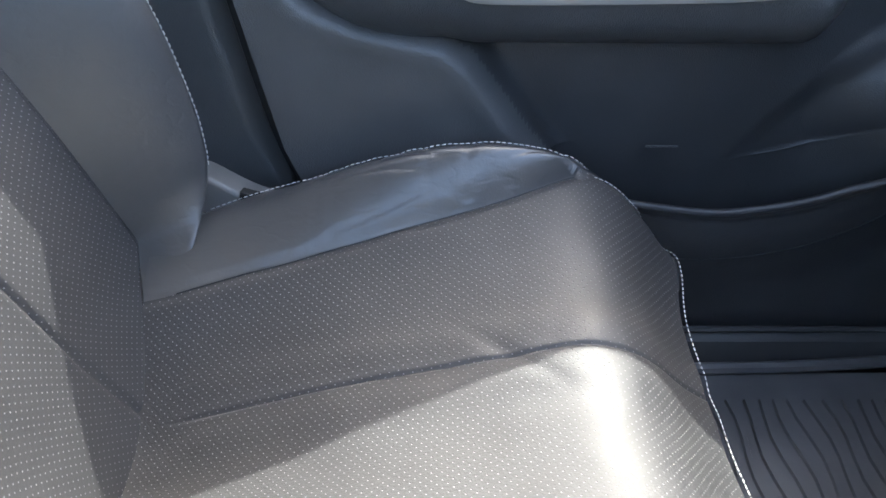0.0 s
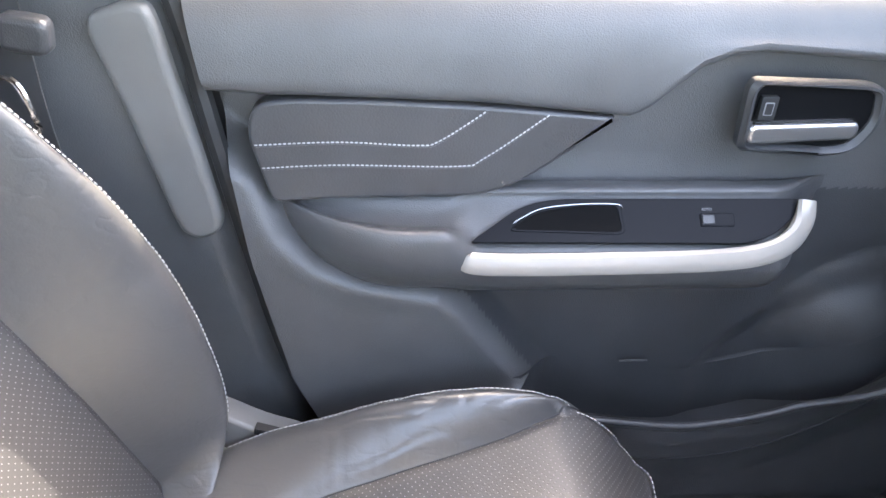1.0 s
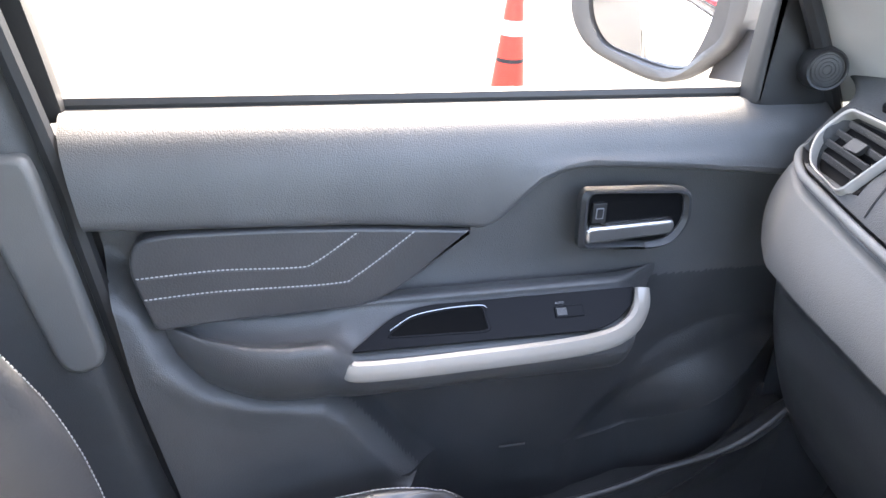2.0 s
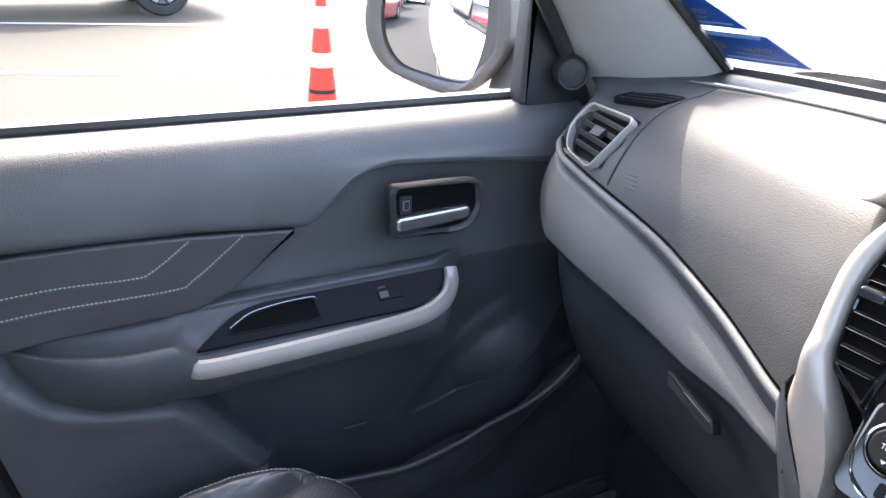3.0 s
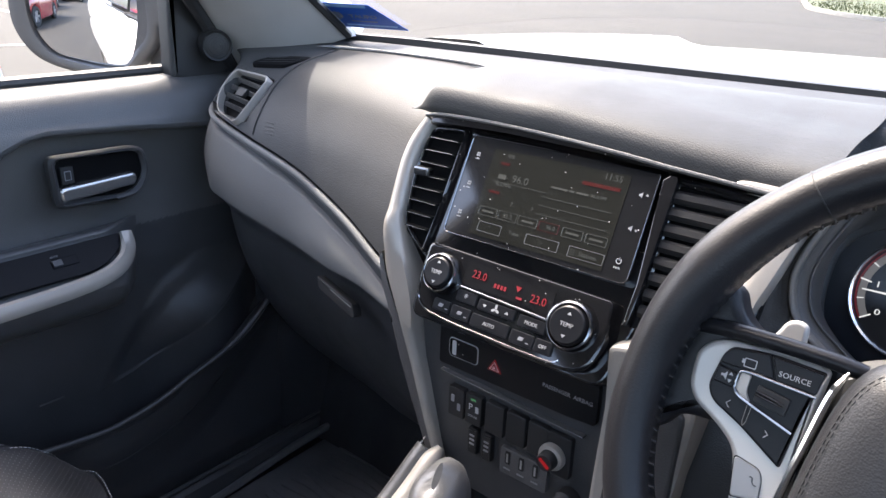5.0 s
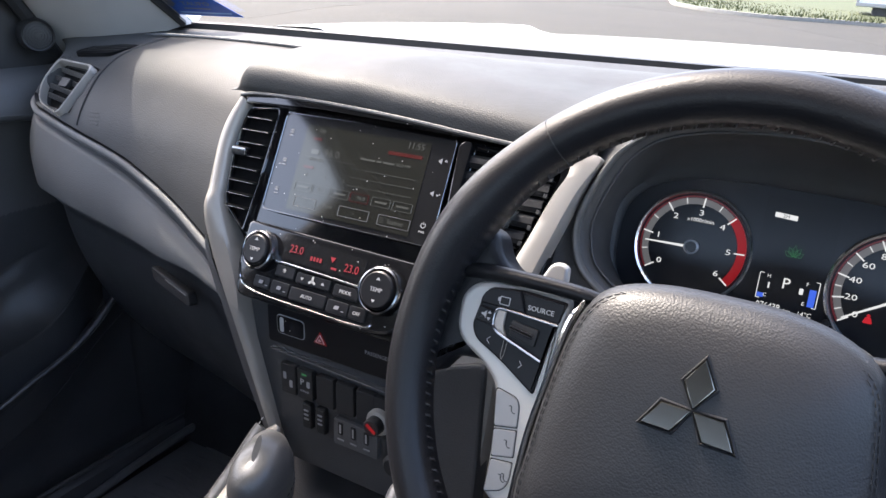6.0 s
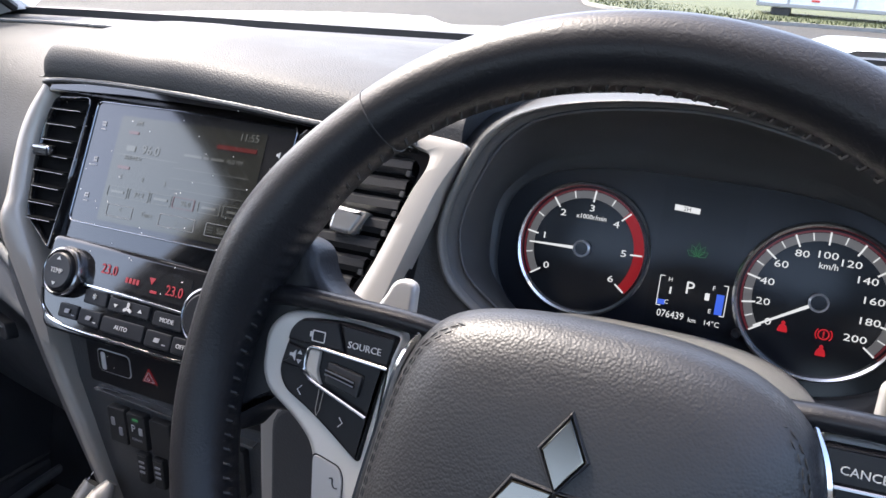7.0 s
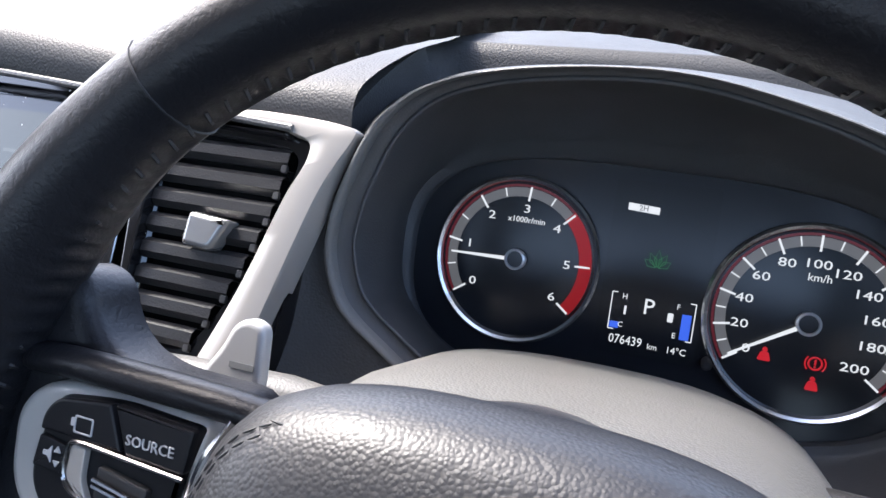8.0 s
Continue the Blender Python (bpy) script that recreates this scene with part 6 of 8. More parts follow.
def climate():
    d = thing("climate_panel", face(0, -0.05, 0), "piano black climate control unit with chrome ringed knobs", "climate control")
    o = round_poly([(-0.103, -0.015), (0.095, -0.018), (0.098, -0.055), (0.090, -0.080), (0.070, -0.087), (-0.075, -0.085), (-0.098, -0.072), (-0.104, -0.055)], [0.008, 0.006, 0.02, 0.015, 0.02, 0.02, 0.02, 0.02])
    plate("panel", o, FA, 0.02, 0.003, M_GLOSS, d, "piano black panel", front=0.004)
    for u, v, r in ((-0.0765, -0.042, 0.0195), (0.066, -0.0485, 0.0215)):
        km = FA @ pose(u, v, 0.004)
        k = part("knob_ring", revolve([(r, -0.002), (r, 0.006), (r - 0.001, 0.0085), (r - 0.0025, 0.0092), (r - 0.0035, 0.0085), (r - 0.0046, 0.006)], km, 48, False), M_GREYCHROME, d, "chrome knob ring")
        part("knob_face", revolve([(r - 0.003, 0.001), (r - 0.0045, 0.007), (r - 0.0052, 0.0105), (r - 0.0065, 0.0115), (0.0, 0.0112)], km, 40), M_SWITCH, k, "black knob face")
        letters("TEMP", 0.0052, km @ pose(0, 0, 0.0118), M_PRINT, k)
        plate("up_mark", [(-0.002, 0.0085), (0.002, 0.0085), (0.0, 0.011)], km, 0.0004, 0, M_PRINT, k, front=0.0121)
        plate("down_mark", [(-0.002, -0.0085), (0.002, -0.0085), (0.0, -0.011)], km, 0.0004, 0, M_PRINT, k, front=0.0121)
    plate("readout", round_poly([(-0.052, -0.022), (0.043, -0.026), (0.043, -0.046), (-0.052, -0.044)], 0.002), FA, 0.001, 0, M_SCREEN, d, "black readout", front=0.0045)
    letters("23.0", 0.0105, FA @ pose(-0.036, -0.033, 0.005), M_RED, d, squeeze=0.9)
    letters("23.0", 0.0105, FA @ pose(0.029, -0.0375, 0.005), M_RED, d, squeeze=0.9)
    for i in range(4):
        plate("red_segment", rrect(0.0022, 0.004, 0.0005, -0.017 + 0.0036 * i, -0.037), FA, 0.0004, 0, M_RED, d, front=0.0052)
    plate("red_segment", [(0.004, -0.031), (0.010, -0.031), (0.007, -0.036)], FA, 0.0004, 0, M_RED, d, front=0.0052)
    plate("red_segment", rrect(0.006, 0.002, 0.0005, 0.010, -0.041), FA, 0.0004, 0, M_RED, d, front=0.0052)
    plate("chrome_strip", [(-0.056, -0.0465), (0.044, -0.0495), (0.044, -0.0515), (-0.056, -0.0485)], FA, 0.004, 0.0006, M_CHROME, d, "chrome strip", front=0.0065)
    # keys
    for u, v, w, h, s in ((-0.042, -0.0555, 0.023, 0.011, "*"), (-0.008, -0.057, 0.040, 0.010, ""), (0.030, -0.0585, 0.028, 0.011, "MODE"), (-0.066, -0.0705, 0.020, 0.011, ""), (-0.0435, -0.0715, 0.022, 0.012, ""), (-0.010, -0.0725, 0.042, 0.012, "AUTO"), (0.025, -0.0735, 0.024, 0.012, ""), (0.047, -0.0735, 0.018, 0.012, "OFF")):
        k = plate("key", rrect(w, h, 0.002, u, v), FA, 0.006, 0.0008, M_SWITCH, d, "black key", front=0.0056)
        if s:
            letters(s, 0.0095 if s == "*" else 0.0046, FA @ pose(u, v if s != "*" else v - 0.001, 0.0066), M_PRINT, k)
        elif w > 0.03:
            plate("down_mark", [(u - 0.014, v + 0.001), (u - 0.010, v + 0.001), (u - 0.012, v - 0.0015)], FA, 0.0004, 0, M_PRINT, k, front=0.0068)
            plate("up_mark", [(u + 0.010, v - 0.001), (u + 0.014, v - 0.001), (u + 0.012, v + 0.0015)], FA, 0.0004, 0, M_PRINT, k, front=0.0068)
            for a in range(3):
                plate("fan_blade", rrect(0.0022, 0.004, 0.001), FA @ pose(u, v, 0, 0, 0, 120 * a) @ pose(0, 0.0024, 0), 0.0004, 0, M_PRINT, k, front=0.0068)
        else:
            plate("key_symbol", round_poly([(u - 0.0028, v - 0.0014), (u + 0.002, v - 0.0014), (u + 0.0028, v + 0.0018), (u - 0.002, v + 0.0018)], 0.0006), FA, 0.0004, 0, M_DIMPRINT, k, front=0.0068)
            plate("key_lamp", rrect(0.003, 0.0008, 0, u + 0.007, v - 0.002), FA, 0.0004, 0, M_DIMPRINT, k, front=0.0068)
    line = smooth_line([FA @ Vector((u, v, 0.0045)) for u, v in ((-0.100, -0.058), (-0.092, -0.074), (-0.07, -0.0815), (0.0, -0.0835), (0.052, -0.0835), (0.064, -0.079))], 40)
    part("chrome_line", tube(line, 0.0009, 6), M_CHROME, d, "fine chrome line")


climate()


# ---- centre console and gear selector ----
def console():
    c = thing("centre_console", (0, 0.4, 0.52), "black centre console with silver edges", "console")
    part("console_body", loft([[(-0.125, y, 0.53), (-0.118, y, z - 0.02), (-0.105, y, z), (0.105, y, z), (0.118, y, z - 0.02), (0.125, y, 0.53)] for y, z in ((0.84, 0.90), (0.70, 0.885), (0.60, 0.85), (0.50, 0.82), (0.3, 0.80), (-0.2, 0.79))]), M_LOW, c, "black plastic console body", 30)
    for sg in (-1, 1):
        path = smooth_line([(sg * 0.080, 0.668, 0.958), (sg * 0.083, 0.655, 0.946), (sg * 0.090, 0.62, 0.914), (sg * 0.096, 0.57, 0.884), (sg * 0.098, 0.45, 0.855), (sg * 0.098, 0.25, 0.845)], 30)
        part("silver_edge", sweep(path, circle(0.0125, 16, 0.0100), scale=lambda f: 0.45 + 0.55 * step(0, 0.22, f)), M_SILVER, c, "satin silver console edge", 70)
        pad = [p + Vector((sg * 0.019, 0, -0.010)) for p in path]
        part("stitched_pad", sweep(pad, circle(0.013, 10)), M_LEATHER, c, "stitched leather console edge")
        part("stitching", dashes([p + Vector((sg * 0.004, 0, 0.0115)) for p in pad], 0.004, 0.0014, 0.0008, Z), M_THREAD, c)
    plate("gate_plate", rrect(0.15, 0.22, 0.02), axes((0.0, 0.52, 0.862), X, (0, 1, 0.12)), 0.01, 0.002, M_SLAT, c, "grey mesh gate plate")
    for i in range(20):
        plate("mesh_bar", rrect(0.14, 0.003, 0.001, 0, -0.095 + 0.010 * i), axes((0.0, 0.52, 0.8635), X, (0, 1, 0.12)), 0.002, 0.0008, M_TRIM, c, front=0.001)
    g = thing("gear_selector", (0.012, 0.565, 0.865), "black leather gear selector with stitched knob", "gear lever")
    rows = []
    base = Vector((0.012, 0.562, 0.865))
    for h, rx, ry in ((0.0, 0.014, 0.014), (0.05, 0.014, 0.015), (0.085, 0.017, 0.019), (0.105, 0.024, 0.030), (0.128, 0.029, 0.040), (0.148, 0.029, 0.042), (0.163, 0.025, 0.037), (0.172, 0.016, 0.026), (0.175, 0.004, 0.008)):
        o = base + Vector((0, -0.012 * h / 0.17, h))
        rows.append([o + Vector((0.86 * rx * math.cos(a), 0.76 * ry * math.sin(a), 0.010 * math.sin(a) * step(0.08, 0.15, h))) for a in np.linspace(0, 2 * math.pi, 25)[:-1]])
    part("knob", loft(rows, True, True), M_LEATHER, g, "smooth black leather knob", 60)
    line = [base + Vector((0.0247 * math.cos(a), -0.010 + 0.0308 * math.sin(a), 0.130 + 0.01 * math.sin(a))) for a in np.linspace(0.2, 2.9, 30)]
    part("stitching", dashes(line, 0.004, 0.0015, 0.0008, Z, 0.0005), M_BLKTHREAD, g)


console()


# ---- instrument cluster ----
CL = axes((0.366, 0.806, 1.195), X, (0, 0.30, 0.954))


def cluster():
    d = thing("instrument_cluster", (0.362, 0.80, 1.14), "dark instrument cluster with two round dials in a hooded binnacle", "instrument cluster")
    # outline of the opening, seen from the driver (x, z)
    lip = [(0.266, 1.160), (0.240, 1.178), (0.2255, 1.189), (0.2165, 1.201), (0.2118, 1.222), (0.2148, 1.242), (0.2222, 1.262), (0.2340, 1.2850), (0.2490, 1.3010), (0.2665, 1.3105), (0.294, 1.3175), (0.330, 1.3215), (0.368, 1.3218), (0.405, 1.3155), (0.450, 1.302), (0.490, 1.280), (0.513, 1.250), (0.524, 1.205), (0.520, 1.160), (0.49, 1.128), (0.43, 1.114), (0.366, 1.118), (0.31, 1.136)]
    ring = smooth_line([(a, 0, b) for a, b in lip], 96, True)
    c = Vector((0.364, 0, 1.235))

    def at(y, f, lift=0.0, drop=0.0):
        out = []
        for p in ring:
            q = c + (p - c) * f
            lean = 0.10 * (p.z - 1.235)
            if f > 1.0:
                q.z = c.z + (p.z - c.z) * (1 + (f - 1) * (1 - 1.65 * step(1.25, 1.30, p.z)))
            low = step(1.23, 1.17, p.z)
            out.append(Vector((q.x - (0.7 * drop * low if p.x < 0.33 else 0), y + lean, q.z + lift - drop * low)))
        return out
    rows = [at(0.84, 1.28, 0.002), at(0.79, 1.20, 0.0), at(0.755, 1.13), at(0.735, 1.07), at(0.725, 1.035), at(0.7195, 1.014)]
    part("binnacle_hood", loft(rows, True), M_PAD, d, "black grained binnacle hood", 60)
    def lens(y, grow=1.0):
        """The edge of the dark lens, drawn close round both dials."""
        pts = []
        for p in ring:
            a = math.atan2((p.z - 1.205) / 0.075, (p.x - 0.364) / 0.14)
            u = 0.142 * grow * math.copysign(abs(math.cos(a)) ** 0.62, math.cos(a))
            v = (0.066 if math.sin(a) > 0 else 0.070) * grow * math.copysign(abs(math.sin(a)) ** 0.70, math.sin(a))
            pts.append(CL @ Vector((u - 0.002, v - 0.002 - 0.02 * u, y)))
        return pts
    rows = [at(0.7215, 0.978), at(0.7240, 0.962), at(0.7248, 0.940), at(0.7255, 0.924), at(0.7300, 0.917, 0, 0.002), at(0.740, 0.910, 0, 0.005), at(0.752, 0.902, 0, 0.010)]
    far = lens(0.006, 1.045)
    for f in (0.25, 0.5, 0.75, 0.93):
        rows.append([a.lerp(b, f) + Vector((0, 0.010 * math.sin(math.pi * f), 0)) for a, b in zip(at(0.754, 0.898, 0, 0.012), far)])
    rows += [lens(0.0055, 1.01), lens(0.003, 1.0), lens(-0.002, 1.0)]
    part("binnacle_wall", loft(rows, True), M_WALLIN, d, "smooth dark inner wall of the binnacle", 50)
    part("inner_bead", tube(at(0.7252, 0.926), 0.0013, 6, closed=True), M_WALLIN, d, "fine bead inside the lip", 70)
    # the lip's highlight is put into its colour, paler than hood and wall
    part("binnacle_lip", loft([at(0.7195, 1.014), at(0.7160, 1.007), at(0.7158, 0.992), at(0.7180, 0.982), at(0.7225, 0.978)], True), M_RIDGE, d, "rounded binnacle lip, paler to paint its highlight", 70)
    face_o = [tuple((CL.inverted() @ q)[:2]) for q in lens(0.0, 1.005)]
    m, n, l, b = node_mat("dial glass black", (0.016, 0.018, 0.023), 0.2)
    plate("dial_face", face_o, CL, 0.004, 0, m, d, "glossy black dial face", front=0.0)
    dm, *_ = node_mat("dial black", (0.014, 0.016, 0.020), 0.2)

    def ringarc(r0, r1, a0, a1, cm, mat, name, parent, front, label="", n=40):
        pts = [(r1 * math.cos(a), r1 * math.sin(a)) for a in np.linspace(a0, a1, n)] + [(r0 * math.cos(a), r0 * math.sin(a)) for a in np.linspace(a1, a0, n)]
        return plate(name, pts, cm, 0.0006, 0, mat, parent, label, front=front)

    def dial(cu, cv, R, name, marks, small, red_from, needle):
        cm = CL @ pose(cu, cv, 0.0)
        g = part(name, revolve([(R + 0.0022, -0.002), (R + 0.0018, 0.004), (R + 0.0004, 0.0055), (R - 0.0012, 0.0045), (R - 0.0022, 0.001)], cm, 72, False), M_DIALCHROME, d, "chrome ringed round dial")
        part("dial_disc", revolve([(R - 0.0015, 0.0008), (0, 0.0008)], cm, 64), dm, g, "black dial disc")
        a0, a1 = radians(marks[0][1]), radians(marks[-1][1])
        ringarc(R - 0.0105, R - 0.0050, a1, a0, cm, M_DIALRING, "scale_band", g, 0.0014, "grey scale band")
        ringarc(R - 0.0046, R - 0.0032, a1, a0, cm, M_DIALRED, "scale_edge", g, 0.0014, "dim red scale edge")
        if red_from is not None:
            ringarc(R - 0.0105, R - 0.0034, a1, radians(red_from), cm, M_REDZONE, "red_zone", g, 0.0020, "bright red zone")
        for s, ang in marks:
            a = radians(ang)
            plate("tick", rrect(0.0085, 0.0011, 0), cm @ pose(0, 0, 0, 0, 0, ang) @ pose(R - 0.0085, 0, 0), 0.0004, 0, M_WHITEGLOW, g, front=0.0026)
            if s:
                rr = R - (0.0175 if len(s) < 3 else 0.0195)
                letters(s, 0.0068 if R < 0.05 else 0.0066, cm @ pose(rr * math.cos(a), rr * math.sin(a), 0.0016, 0, 0, 0), M_WHITEGLOW, g, squeeze=1.4)
        for ang in small:
            plate("tick_small", rrect(0.005, 0.0007, 0), cm @ pose(0, 0, 0, 0, 0, ang) @ pose(R - 0.0075, 0, 0), 0.0004, 0, M_WHITEGLOW, g, front=0.0026)
        nm = cm @ pose(0, 0, 0, 0, 0, needle)
        plate("needle", [(0.006, -0.0011), (R - 0.008, -0.0005), (R - 0.008, 0.0005), (0.006, 0.0011)], nm, 0.0006, 0, M_WHITEGLOW, g, "white needle", front=0.005)
        hub = part("needle_hub", revolve([(0.0062, 0.001), (0.0062, 0.0055), (0.005, 0.0062), (0.0046, 0.0050)], cm, 28, False), M_RING, g, "ringed needle hub")
        part("hub_cap", revolve([(0.0048, 0.0048), (0, 0.0048)], cm, 24), dm, hub)
        return cm, g
    rev = [("0", 214), ("1", 170), ("2", 127), ("3", 85), ("4", 44), ("5", 2), ("6", -38)]
    cm, g = dial(-0.0795, 0.003, 0.0475, "rev_counter", rev, [192, 149, 106, 64], 46, 181)
    letters("x1000r/min", 0.0048, cm @ pose(0.003, 0.0235, 0.0016), M_WHITEGLOW, g)
    spd = [("0", 214), ("20", 190), ("40", 166), ("60", 141), ("80", 116), ("100", 90), ("120", 63), ("140", 37), ("160", 12), ("180", -13), ("200", -38)]
    cm, g = dial(0.0785, -0.006, 0.0505, "speedometer", spd, [202, 178, 153, 128, 103, 77, 50, 25, 0, -25], None, 212)
    letters("km/h", 0.0058, cm @ pose(0.002, 0.024, 0.0016), M_WHITEGLOW, g)
    for u, v in ((-0.018, -0.020), (0.0065, -0.031)):
        body = plate("telltale", round_poly([(u - 0.0034, v - 0.0032), (u + 0.0034, v - 0.0032), (u + 0.0020, v + 0.0016), (u - 0.0020, v + 0.0016)], 0.0012), cm, 0.0006, 0, M_REDLAMP, g, "red seat belt lamp", front=0.002)
        plate("lamp_head", [(u + 0.0013 * math.cos(a), v + 0.0028 + 0.0013 * math.sin(a)) for a in np.linspace(0, 6.28, 13)[:-1]], cm, 0.0006, 0, M_REDLAMP, body, front=0.002)
    u, v = 0.0065, -0.020
    brake = part("telltale", revolve([(0.0036, 0.0012), (0.0036, 0.0022), (0.0028, 0.0022), (0.0028, 0.0012)], cm @ pose(u, v, 0), 24, False), M_REDLAMP, g, "red brake lamp")
    plate("lamp_stroke", rrect(0.0009, 0.0030, 0.0003, u, v + 0.0006), cm, 0.0006, 0, M_REDLAMP, brake, front=0.002)
    plate("lamp_dot", rrect(0.0009, 0.0009, 0.0003, u, v - 0.0018), cm, 0.0006, 0, M_REDLAMP, brake, front=0.002)
    for sg in (-1, 1):
        arc = [cm @ Vector((u + 0.0049 * math.cos(a), v + 0.0049 * math.sin(a), 0.002)) for a in np.linspace(-0.75, 0.75, 9) + (math.pi if sg < 0 else 0)]
        part("lamp_arc", tube(arc, 0.0004, 4, up=Y), M_REDLAMP, brake)
    # middle display
    plate("middle_display", rrect(0.056, 0.098, 0.002, 0.0, 0.008), CL, 0.001, 0, dm, d, "black middle display", front=0.0012)
    plate("drive_mode", [(-0.020, 0.0445), (-0.003, 0.0435), (-0.003, 0.0395), (-0.020, 0.0405)], CL, 0.0005, 0, M_WHITEGLOW, d, "white lit drive mode flag", front=0.0022)
    letters("2H", 0.0042, CL @ pose(-0.0115, 0.042, 0.0024), dm, d)
    for r in (-58, -29, 0, 29, 58):
        k = CL @ pose(0, 0.010, 0, 0, 0, r)
        line = [k @ Vector((a, b + 0.001, 0.002)) for a, b in ((0, 0), (0.0020, 0.0040), (0, 0.0095 - 0.00004 * abs(r)), (-0.0020, 0.0040), (0, 0))]
        part("leaf_symbol", tube(line, 0.00025, 4, up=Y), M_GREENGLOW, d, "faint green leaf lamp")
    letters("P", 0.0125, CL @ pose(-0.001, -0.012, 0.002), M_WHITEGLOW, d)
    letters("H", 0.0042, CL @ pose(-0.0145, -0.008, 0.002), M_WHITEGLOW, d)
    letters("C", 0.0042, CL @ pose(-0.0150, -0.024, 0.002), M_WHITEGLOW, d)
    letters("F", 0.0042, CL @ pose(0.0145, -0.009, 0.002), M_WHITEGLOW, d)
    letters("E", 0.0042, CL @ pose(0.0140, -0.025, 0.002), M_WHITEGLOW, d)
    letters("076439", 0.0072, CL @ pose(-0.0110, -0.0325, 0.002), M_WHITEGLOW, d, squeeze=0.86)
    letters("km", 0.0044, CL @ pose(0.0038, -0.0335, 0.002), M_WHITEGLOW, d)
    letters("14\u00b0C", 0.0052, CL @ pose(0.0165, -0.0335, 0.002), M_WHITEGLOW, d)
    for sg, u in ((1, -0.0215), (-1, 0.0235)):
        for a in ([(u, -0.006), (u, -0.027)], [(u, -0.006), (u + sg * 0.003, -0.006)], [(u, -0.027), (u + sg * 0.003, -0.027)]):
            part("scale_line", tube([CL @ Vector((p[0], p[1], 0.002)) for p in a], 0.0003, 4, up=(0, -1, 0.2)), M_WHITEGLOW, d)
    plate("temp_bar", rrect(0.005, 0.0035, 0, -0.0185, -0.0245), CL, 0.0005, 0, M_BLUE, d, "blue temperature bar", front=0.002)
    plate("fuel_bar", rrect(0.005, 0.014, 0, 0.0195, -0.0195), CL, 0.0005, 0, M_BLUE, d, "blue fuel bar", front=0.002)
    plate("pump_symbol", round_poly([(0.0095, -0.018), (0.0125, -0.018), (0.0125, -0.013), (0.0095, -0.013)], 0.0008), CL, 0.0005, 0, M_WHITEGLOW, d, front=0.002)
    plate("coolant_symbol", rrect(0.0012, 0.005, 0.0005, -0.0135, -0.0155), CL, 0.0005, 0, M_WHITEGLOW, d, front=0.002)
    part("reset_stem", revolve([(0.0030, -0.01), (0.0030, 0.010), (0.0020, 0.012)], CL @ pose(0.033, -0.036, 0), 16), M_BLACK, d, "small black reset stem")
    # lower lip under the dials
    part("lower_lip", loft([[(x, 0.700, 1.070), (x, 0.708, 1.092), (x, 0.730, 1.102), (x, 0.80, 1.104)] for x in np.linspace(0.215, 0.53, 24)]), M_LOW, d, "black lower lip", 60)
    part("knee_panel", loft([[(0.170, 0.705, 1.13), (0.35, 0.715, 1.10), (0.70, 0.73, 1.11)], [(0.165, 0.675, 1.05), (0.35, 0.68, 1.05), (0.70, 0.70, 1.05)], [(0.16, 0.70, 0.85), (0.35, 0.71, 0.85), (0.70, 0.72, 0.85)]]), M_LOW, d, "black knee panel", 60)


cluster()


def cheek():
    """Grained side of the binnacle between the silver frame and its lip."""
    sil = smooth_line([FA @ Vector((u, v, -0.004)) for u, v in ((0.2165, 0.086), (0.2075, 0.060), (0.195, 0.024), (0.187, -0.002), (0.179, -0.028), (0.172, -0.060))], 30)
    lip = smooth_line([(0.2300, 0.7225, 1.282), (0.2195, 0.7205, 1.262), (0.2122, 0.7185, 1.242), (0.2095, 0.7168, 1.222), (0.2145, 0.7150, 1.200), (0.2240, 0.7135, 1.188), (0.264, 0.710, 1.160)], 30)
    d = bpy.data.objects["instrument_cluster"]
    rows = []
    for a, b in zip(sil, lip):
        rows.append([a.lerp(b, t) + Vector((0, 0.010 * math.sin(math.pi * t), 0)) for t in np.linspace(0, 1, 8)])
    part("binnacle_cheek", loft(rows), M_PAD, d, "black grained cheek beside the dials", 70)


cheek()


# ---- steering wheel ----
TL = radians(21.1)
W0 = Vector((0.352, 0.532, 1.199))
WH = axes(W0, X, (0, math.sin(TL), math.cos(TL)))
# the spokes lie a little forward of the hub
WS = WH @ Matrix.Translation((0, -0.003, -0.0155)) @ Matrix.Diagonal((1.06, 1.03, 1, 1))


